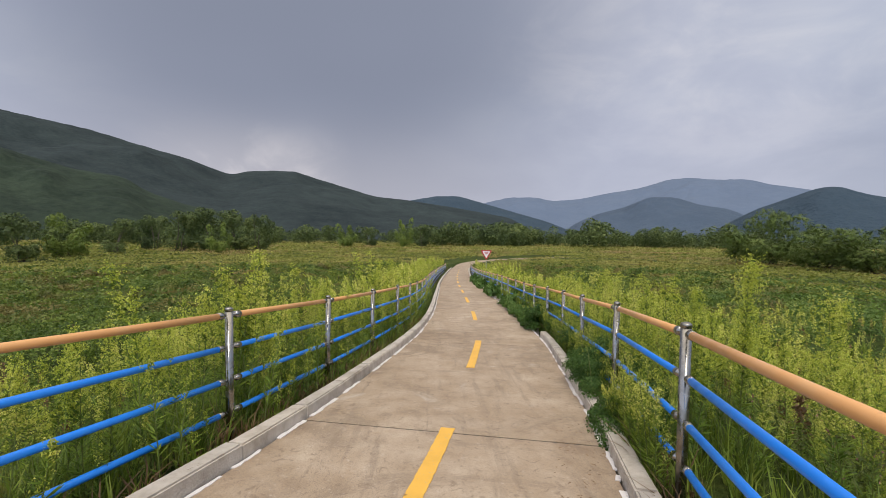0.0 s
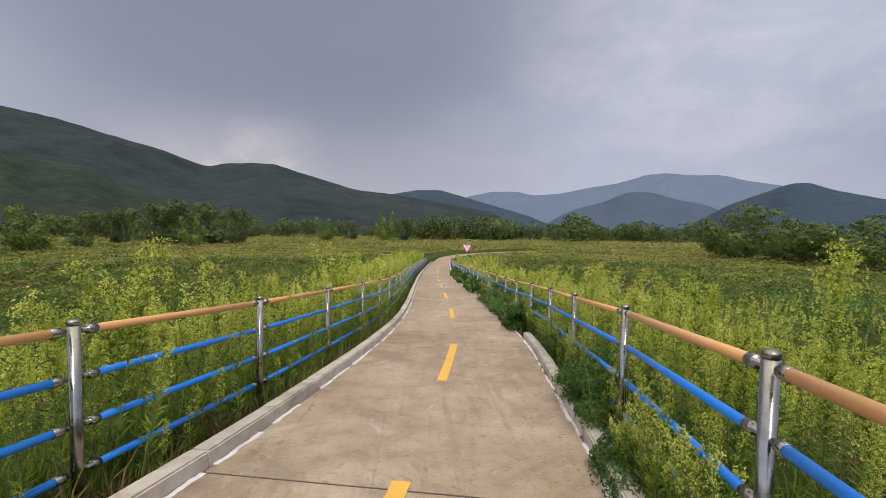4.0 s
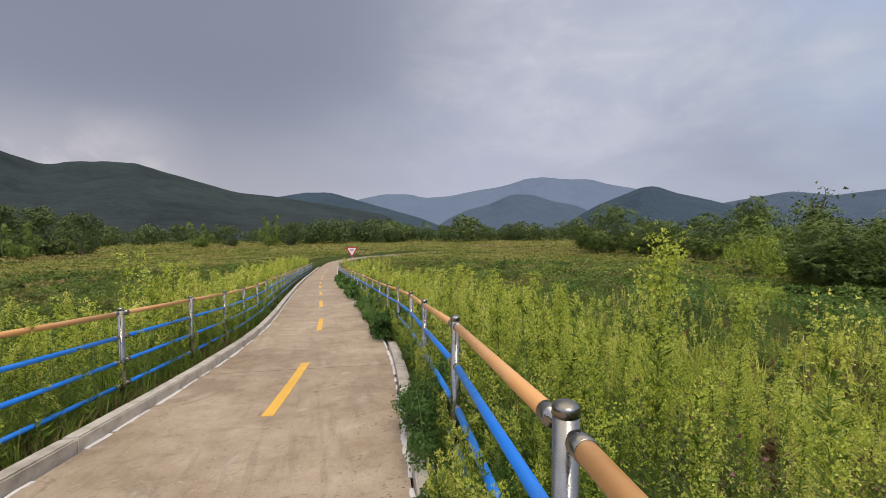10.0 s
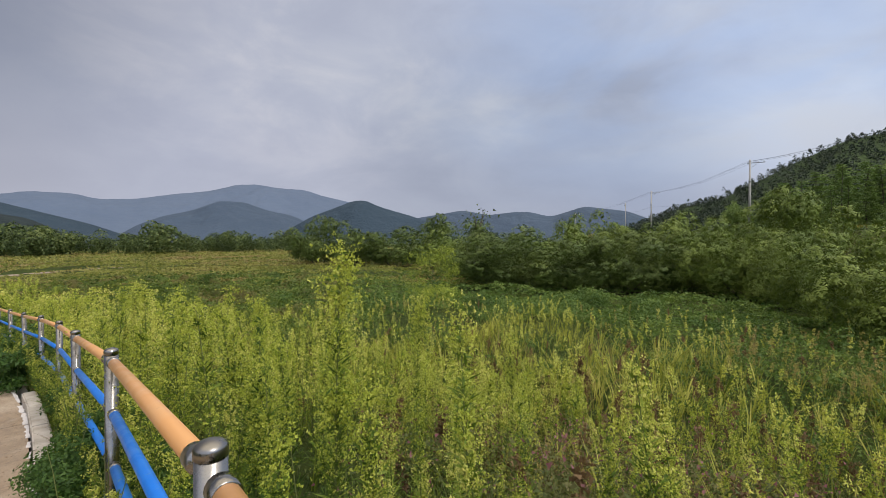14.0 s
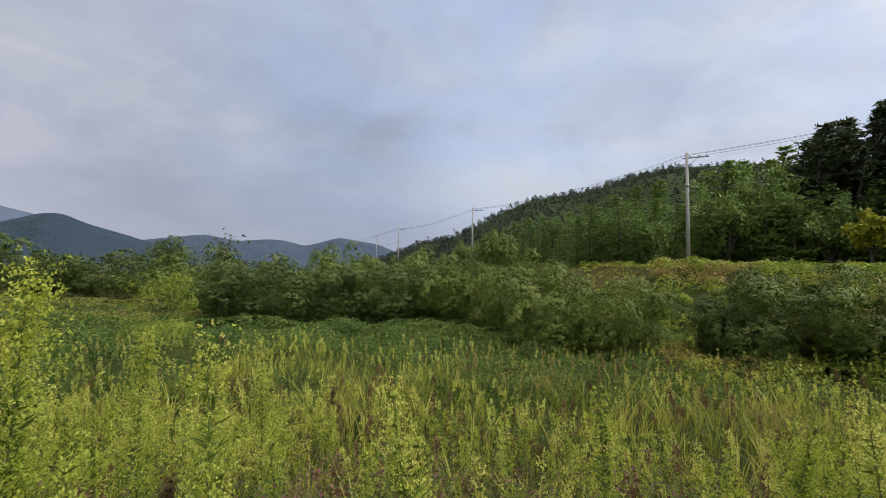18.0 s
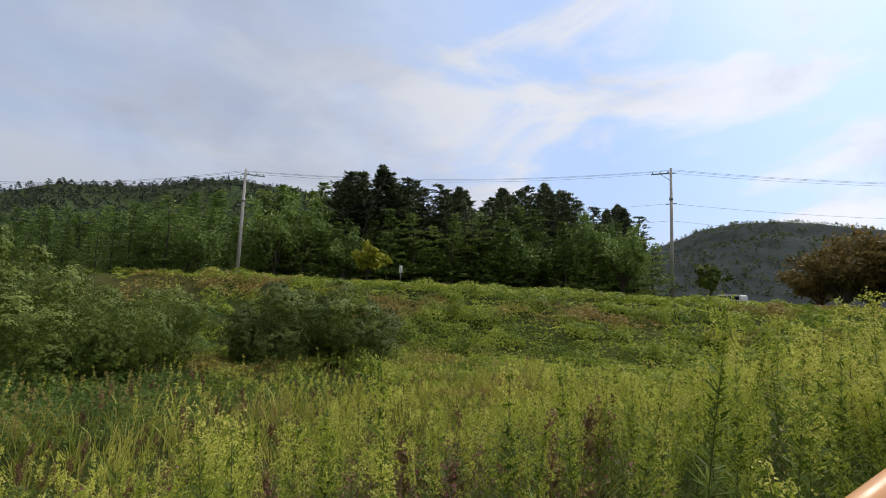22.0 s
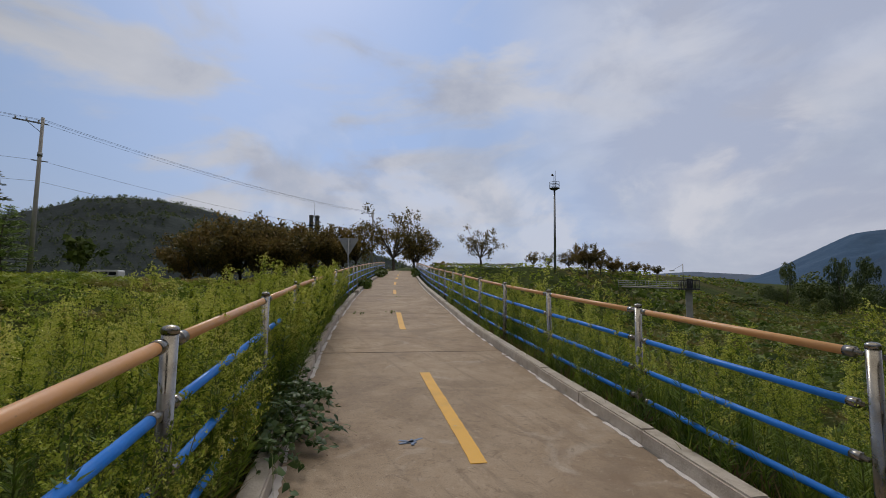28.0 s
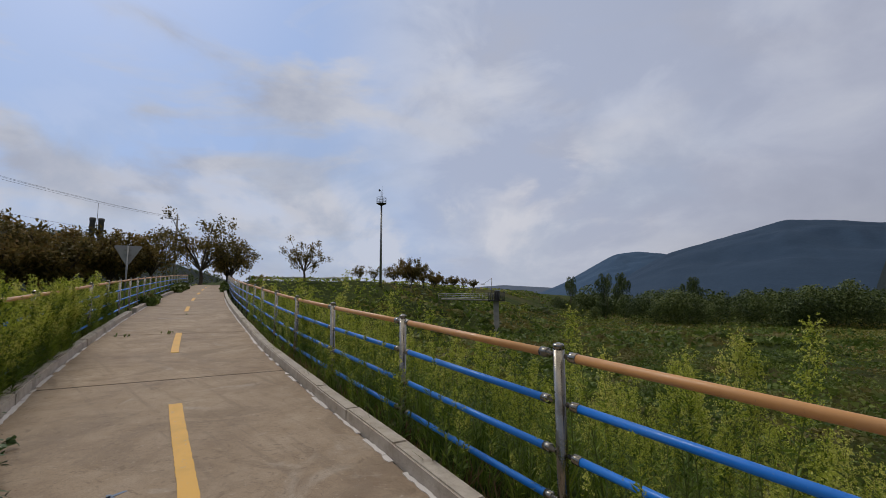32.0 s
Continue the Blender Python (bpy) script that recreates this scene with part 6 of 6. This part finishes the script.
belt("tree_belt_north", "distant belt of green trees across the valley", M["belt"], [(-20, 3, 260, 9, 40), (-4, 12, 235, 11.5, 44), (10, 36, 255, 9.5, 80), (17, 20, 240, 12.5, 6), (-46, -20, 245, 9.5, 60)], 5)
belt("tree_belt_west", "distant dark belt of trees below the mountain", M["belt"], [(243, 272, 165, 7.5, 80), (240, 246, 120, 3.2, 12), (249, 276, 108, 7.0, 50), (-90, -44, 190, 8, 50)], 6)


def wooded(name, label, mat, b0, b1, d0, d1, summits_low, n, h, seed):
    """Tree tops over a hillside, joined."""
    rng = np.random.default_rng(seed)
    s = Soup()
    hill = bpy.data.objects[summits_low]
    co = np.empty(len(hill.data.vertices) * 3, np.float32)
    hill.data.vertices.foreach_get("co", co)
    co = co.reshape(-1, 3)
    brg = np.degrees(np.arctan2(co[:, 0], co[:, 1])) % 360
    rad = np.hypot(co[:, 0], co[:, 1])
    ok = np.nonzero((brg > b0) & (brg < b1) & (rad > d0) & (rad < d1) & (co[:, 2] > 2.5))[0]
    for i in rng.choice(ok, n):
        p = co[i] + rng.normal(size=3) * (3, 3, 0.4) - (0, 0, 0.25 * h)
        hh = h * rng.uniform(0.6, 1.25)
        t = rng.uniform(0, 1, 42)
        a = rng.uniform(0, 6.283, 42)
        r = hh * 0.58 * (1.02 - t) ** 0.6 * rng.uniform(0.5, 1.1, 42)
        q = p + np.stack([np.cos(a) * r, np.sin(a) * r, t * hh], 1)
        s.add(*slivers(q, rng, hh * 0.24, 0.65, np.stack([np.cos(a), np.sin(a), 0 * a + 0.5], 1) * 0.8), 0)
    v, f, m = s.arrays()
    tagged(mesh_object(name, v, f, [mat]), label, "forest", kind="stuff")


wooded("hill_forest_east", "pine forest covering the hillside beyond the road", M["hill_pine"], 72, 150, 118, 345, "backdrop_hill_east", 5600, 3.0, 7)
wooded("hill_forest_south", "forest covering the rounded hill", M["belt"], 152, 205, 380, 700, "backdrop_hill_south", 2400, 4.4, 8)


# ---- poles and wires ----
def utility_pole(x, y, top, arm_turn, lamp=True):
    z = float(terrain(x, y))
    h = top - z
    ob = thing("utility_pole", "grey concrete utility pole with a steel crossarm and insulators", "utility pole", "utility poles along the road", pose(x, y, z, 0, 0, arm_turn))
    part("shaft", tube(bmesh.new(), (0, 0, -0.4), (0, 0, h), 0.19, 0.11, 14), M["pole"], ob)
    bm = box(bmesh.new(), -0.35, 1.75, -0.05, 0.05, h - 0.55, h - 0.45, 0.01)
    part("crossarm", bm, M["galv"], ob, smooth_=False)
    part("brace", tube(bmesh.new(), (0.1, 0, h - 1.2), (0.95, 0, h - 0.5), 0.025, None, 6), M["galv"], ob)
    for k in (0.25, 0.95, 1.6):
        part("insulator", lathe(bmesh.new(), [(0.03, 0), (0.075, 0.03), (0.04, 0.07), (0.075, 0.10), (0.04, 0.14), (0.06, 0.17), (0.02, 0.2)], 8), M["sign_white"], ob, "white insulator").location = (k, 0, h - 0.45)
    part("lower_arm", box(bmesh.new(), -0.5, 0.5, -0.04, 0.04, h - 3.6, h - 3.52), M["galv"], ob, smooth_=False)
    part("band", lathe(bmesh.new(), [(0.17, h - 3.2), (0.17, h - 2.9)], 12), M["galv"], ob)
    return Vector((x, y, top))


POLES = [(170, 70, 12.0, -60), (106.1, 27.0, 12.15, -75), (76.9, 7.1, 12.56, -85), (44.3, -14.9, 12.7, -110), (15.3, -44.4, 14.6, 19), (-20, -72, 14.0, 10)]
tips = [utility_pole(x, y, top, turn) for k, (x, y, top, turn) in enumerate(POLES)]


def wire(a, b, sag, r=0.011):
    t = np.linspace(0, 1, 17)
    bm = bmesh.new()
    pts = [a.lerp(b, float(u)) - Vector((0, 0, sag * 4 * u * (1 - u))) for u in t]
    prev = None
    way = (b - a).normalized()
    q = way.to_track_quat("Z", "Y")
    for p in pts:
        ring = [bm.verts.new(p + q @ Vector((r * math.cos(k * 1.2566), r * math.sin(k * 1.2566), 0))) for k in range(5)]
        if prev:
            for k in range(5):
                bm.faces.new((prev[k], prev[(k + 1) % 5], ring[(k + 1) % 5], ring[k]))
        prev = ring
    return bm


for a, b in zip(tips, tips[1:]):
    span = thing("power_line", "sagging black overhead wires between the utility poles", "power line", "overhead wires")
    way = (b - a).xy.normalized()
    side = Vector((-way.y, way.x, 0))
    for k, drop in ((0.0, 0.25), (0.55, 0.3), (-0.5, 0.3), (0.1, 3.5), (0.1, 5.2)):
        part("wire", wire(a + side * k - Vector((0, 0, drop)), b + side * k - Vector((0, 0, drop)), 0.9), M["wire"], span)
far_pole = thing("utility_pole", "far slim utility pole behind the shrubs", "utility pole", "utility poles along the road", pose(*at(73.6, 150)))
part("shaft", tube(bmesh.new(), (0, 0, -0.4), (0, 0, 11.2), 0.15, 0.09, 10), M["pole"], far_pole)
part("crossarm", box(bmesh.new(), -1.2, 1.2, -0.06, 0.06, 10.2, 10.34), M["galv"], far_pole, smooth_=False)


# ---- signs ----
def triangle(bm, side, t, y):
    """A rounded downward triangle, its middle at the origin, lying in the xz plane."""
    h = side * 0.866
    corners = [Vector((-side / 2, 0, h / 3)), Vector((side / 2, 0, h / 3)), Vector((0, 0, -2 * h / 3))]
    ring = []
    for k in range(3):
        c = corners[k] * 0.88
        base = math.atan2(corners[k].z, corners[k].x)
        for j in range(-3, 4):
            a = base + j * math.radians(20)
            ring.append((c.x + math.cos(a) * side * 0.06, c.z + math.sin(a) * side * 0.06))
    ring.sort(key=lambda p: math.atan2(p[1], p[0]))
    f = [bm.verts.new((p[0], y, p[1])) for p in ring]
    g = [bm.verts.new((p[0], y + t, p[1])) for p in ring]
    bm.faces.new(f)
    bm.faces.new(g[::-1])
    for k in range(len(f)):
        bm.faces.new((f[k], g[k], g[(k + 1) % len(f)], f[(k + 1) % len(f)]))
    bmesh.ops.recalc_face_normals(bm, faces=bm.faces)
    return bm


def yield_sign(x, y, turn, high, side, label):
    z = float(terrain(x, y))
    ob = thing("yield_sign", label, "road sign", "yield signs", pose(x, y, z, 0, 0, turn))
    part("post", tube(bmesh.new(), (0, 0.03, -0.3), (0, 0.03, high + side * 0.3), 0.03, None, 12), M["galv"], ob)
    plate = part("plate", triangle(bmesh.new(), side, 0.004, -0.012), M["sign_back"], ob, "bare grey sign back", False)
    plate.location.z = high
    face = part("border", triangle(bmesh.new(), side * 0.985, 0.004, -0.020), M["sign_red"], plate, "red border", False)
    face2 = part("field", triangle(bmesh.new(), side * 0.70, 0.004, -0.026), M["sign_white"], plate, "white field", False)
    for k in range(2):
        bm = bmesh.new()
        w = side * (0.20 - 0.07 * k)
        box(bm, -w, w, -0.034, -0.028, side * (0.10 - 0.12 * k), side * (0.15 - 0.12 * k))
        part("lettering_bar", bm, M["sign_red"], plate, "unreadable red lettering", False)
    for hgt in (0.1, -0.12):
        part("bracket", box(bmesh.new(), -side * 0.14, side * 0.14, -0.008, 0.02, hgt * side, hgt * side + 0.03), M["galv"], plate, smooth_=False)


yield_sign(3.72, 38.0, 0, 2.35, 0.92, "red and white yield sign on a steel post beside the fence")
yield_sign(-4.2, -19.3, -17, 2.05, 0.88, "yield sign seen from its bare grey back beside the fence")


# ---- things along the road and levee ----
def camera_mast(x, y, top):
    z = float(terrain(x, y))
    h = top - z
    ob = thing("observation_mast", "tall slim steel mast with a railed platform and a camera", "mast", at=pose(x, y, z, 0, 0, 35))
    part("pole", tube(bmesh.new(), (0, 0, -0.3), (0, 0, h), 0.17, 0.12, 14), M["galv"], ob)
    part("platform", lathe(bmesh.new(), [(0.15, h - 0.25), (0.62, h - 0.02), (0.68, h), (0.68, h + 0.06), (0.1, h + 0.06)], 16), M["dark_metal"], ob)
    ring = bmesh.new()
    for lv in (0.45, 0.85):
        for k in range(16):
            a, b = k * math.pi / 8, (k + 1) * math.pi / 8
            tube(ring, (0.66 * math.cos(a), 0.66 * math.sin(a), h + lv), (0.66 * math.cos(b), 0.66 * math.sin(b), h + lv), 0.022, None, 6)
    part("railing", ring, M["dark_metal"], ob)
    for k in range(8):
        a = k * math.pi / 4
        part("rail_post", tube(bmesh.new(), (0.66 * math.cos(a), 0.66 * math.sin(a), h), (0.66 * math.cos(a), 0.66 * math.sin(a), h + 0.87), 0.02, None, 6), M["dark_metal"], ob)
    part("lightning_rod", tube(bmesh.new(), (-0.55, 0, h), (-0.55, 0, h + 2.6), 0.03, 0.012, 6), M["dark_metal"], ob)
    part("camera_arm", tube(tube(bmesh.new(), (0.2, 0, h), (0.2, 0, h + 1.75), 0.04, None, 8), (0.2, 0, h + 1.72), (1.0, 0, h + 1.82), 0.03, None, 8), M["dark_metal"], ob)
    cam_box = part("camera_dome", lathe(bmesh.new(), [(0.02, -0.22), (0.11, -0.17), (0.14, -0.05), (0.12, 0.03), (0.04, 0.06)], 12), M["dark_metal"], ob)
    cam_box.location = (0.95, 0, h + 1.72)
    for k in range(int((h - 2) / 0.9)):
        part("rung", tube(bmesh.new(), (0.1, 0, 1.6 + k * 0.9), (0.42, 0, 1.6 + k * 0.9), 0.018, None, 5), M["galv"], ob)


camera_mast(-37.7, -46.2, 14.6)


def gauge_station():
    x, y, z = at(233.5, 55)
    ob = thing("gauge_station", "concrete pier with a railed platform below the levee", "platform", at=pose(x, y, 0, 0, 0, -50))
    part("pier", box(bmesh.new(), -0.32, 0.32, -0.28, 0.28, z - 0.4, 1.3, 0.04), M["pole"], ob, smooth_=False)
    part("deck", box(bmesh.new(), -1.0, 1.0, -0.9, 0.9, 1.3, 1.46, 0.02), M["dark_metal"], ob, smooth_=False)
    for k in range(9):
        u = -0.95 + 1.9 * k / 8
        for v in (-0.86, 0.86):
            part("baluster", tube(bmesh.new(), (u, v, 1.46), (u, v, 2.3), 0.025, None, 6), M["dark_metal"], ob)
    for v in (-0.86, 0.86):
        part("handrail", tube(bmesh.new(), (-1.0, v, 2.3), (1.0, v, 2.3), 0.03, None, 6), M["dark_metal"], ob)
    part("cabinet", box(bmesh.new(), -0.4, 0.2, -0.3, 0.3, 1.46, 2.5, 0.02), M["dark_metal"], ob, smooth_=False)
    part("lamp_pole", tube(tube(bmesh.new(), (0.5, 0, 1.46), (0.5, 0, 4.1), 0.045, None, 8), (0.5, 0, 4.05), (1.5, 0, 3.4), 0.025, None, 6), M["galv"], ob)
    part("lamp_head", box(bmesh.new(), 1.3, 1.8, -0.1, 0.1, 3.3, 3.42, 0.02), M["sign_white"], ob, "white lamp head", False)
    x1, y1, z1 = at(226.6, 62)
    bridge = thing("footbridge", "light steel footbridge with pale handrails leading to the platform", "footbridge")
    a, b = Vector((x, y, 1.42)), Vector((x1, y1, 1.62))
    way = (b - a).normalized()
    side = Vector((-way.y, way.x, 0)) * 0.6
    part("deck", tube(bmesh.new(), a, b, 0.12, None, 6), M["dry_stone"], bridge)
    for s_ in (-1, 1):
        for hgt in (0.25, 0.5, 0.75):
            up = Vector((0, 0, hgt))
            part("handrail", tube(bmesh.new(), a + side * s_ + up, b + side * s_ + up, 0.03, None, 6), M["sign_back"], bridge)
        for k in range(7):
            p = a.lerp(b, k / 6) + side * s_
            part("rail_post", tube(bmesh.new(), p - Vector((0, 0, 0.1)), p + Vector((0, 0, 0.78)), 0.03, None, 6), M["galv"], bridge)


gauge_station()

guard = thing("guard_rail", "pale steel guard rail along the levee top", "guard rail")
pts = [Vector(at(203.5 + k * 1.2, 63 + k * 0.4)) for k in range(10)]
for a, b in zip(pts, pts[1:]):
    part("beam", tube(bmesh.new(), a + Vector((0, 0, 0.62)), b + Vector((0, 0, 0.62)), 0.13, None, 6), M["sign_white"], guard)
for p in pts:
    part("post", tube(bmesh.new(), p - Vector((0, 0, 0.3)), p + Vector((0, 0, 0.8)), 0.06, None, 6), M["galv"], guard)


def twin_tower():
    x, y = -16.0, -110.5
    z = float(terrain(x, y))
    ob = thing("twin_tower", "two dark round stacks with a thin aerial behind the trees", "tower", at=pose(x, y, z))
    for dx in (-0.7, 0.7):
        part("stack", lathe(bmesh.new(), [(0.55, 0), (0.48, 17.6 - z), (0.56, 17.7 - z), (0.56, 18.2 - z), (0.4, 18.3 - z)], 14), M["stack_grey"], ob).location.x = dx
    part("aerial", tube(bmesh.new(), (0, 0, 15 - z), (0, 0, 21.4 - z), 0.06, 0.03, 6), M["dark_metal"], ob)
    part("gangway", box(bmesh.new(), -1.6, 1.6, -0.5, 0.5, 15.6 - z, 15.8 - z), M["dark_metal"], ob, smooth_=False)


twin_tower()


def van():
    x, y, z = at(167.7, 82)
    ob = thing("van", "white van parked on the road behind the weeds", "van", at=pose(x, y, z, 0, 0, -20))
    prof = [(-2.35, 0.35), (2.3, 0.35), (2.35, 0.9), (2.15, 1.15), (1.35, 1.75), (1.0, 1.92), (-2.1, 1.95), (-2.33, 1.7)]
    bm = bmesh.new()
    for v in (-0.85, 0.85):
        bm.faces.new([bm.verts.new((px, v, pz)) for px, pz in prof])
    bm.verts.ensure_lookup_table()
    n = len(prof)
    for k in range(n):
        bm.faces.new((bm.verts[k], bm.verts[(k + 1) % n], bm.verts[n + (k + 1) % n], bm.verts[n + k]))
    bmesh.ops.recalc_face_normals(bm, faces=bm.faces)
    bmesh.ops.bevel(bm, geom=list(bm.edges), offset=0.06, segments=2, affect="EDGES")
    part("body", bm, M["van_white"], ob, smooth_=False)
    for v in (-0.856, 0.85):
        for a, b in ((-2.05, -1.0), (-0.9, 0.15), (0.25, 1.2)):
            part("window", box(bmesh.new(), a, b, v, v + 0.006, 1.15, 1.68), M["glass"], ob, "dark side window", False)
    for px in (-1.45, 1.5):
        for v in (-0.78, 0.78):
            w = part("wheel", tube(bmesh.new(), (px, v - 0.1, 0.33), (px, v + 0.1, 0.33), 0.33, None, 16), M["dark_metal"], ob)


van()


def marker_post(x, y, top):
    z = float(terrain(x, y))
    ob = thing("road_marker", "slim steel post with a small white plate at the road edge", "marker post", "road markers", pose(x, y, z, 0, 0, 50))
    part("post", tube(bmesh.new(), (0, 0, -0.2), (0, 0, top), 0.04, None, 8), M["galv"], ob)
    part("plate", box(bmesh.new(), -0.16, 0.16, -0.06, -0.045, top - 0.75, top - 0.05, 0.004), M["sign_white"], ob, "white plate", False)


marker_post(36.0, -28.0, 2.3)
marker_post(*at(222.7, 63)[:2], 2.2)

# blue chalk scrawl on the concrete
mark = thing("chalk_mark", "faded blue painted scrawl on the concrete", "road marking", kind="structure")
c = beside(-2.31, 0.46)
for k, (a, ln) in enumerate(((20, 0.17), (75, 0.13), (140, 0.15), (175, 0.10))):
    bm = bmesh.new()
    r = radians(a)
    d = Vector((math.cos(r), math.sin(r), 0)) * ln * 0.5
    w = Vector((-math.sin(r), math.cos(r), 0)) * 0.013
    q = c + Vector((0.03 * k - 0.05, 0.025 * (k % 2), 0))
    bm.faces.new([bm.verts.new(p) for p in (q - d - w, q + d - w, q + d + w, q - d + w)])
    r = bmesh.ops.extrude_face_region(bm, geom=list(bm.faces))
    for v in r["geom"]:
        if isinstance(v, bmesh.types.BMVert):
            v.co.z += 0.004
    part("stroke", bm, M["blue_mark"], mark, smooth_=False)
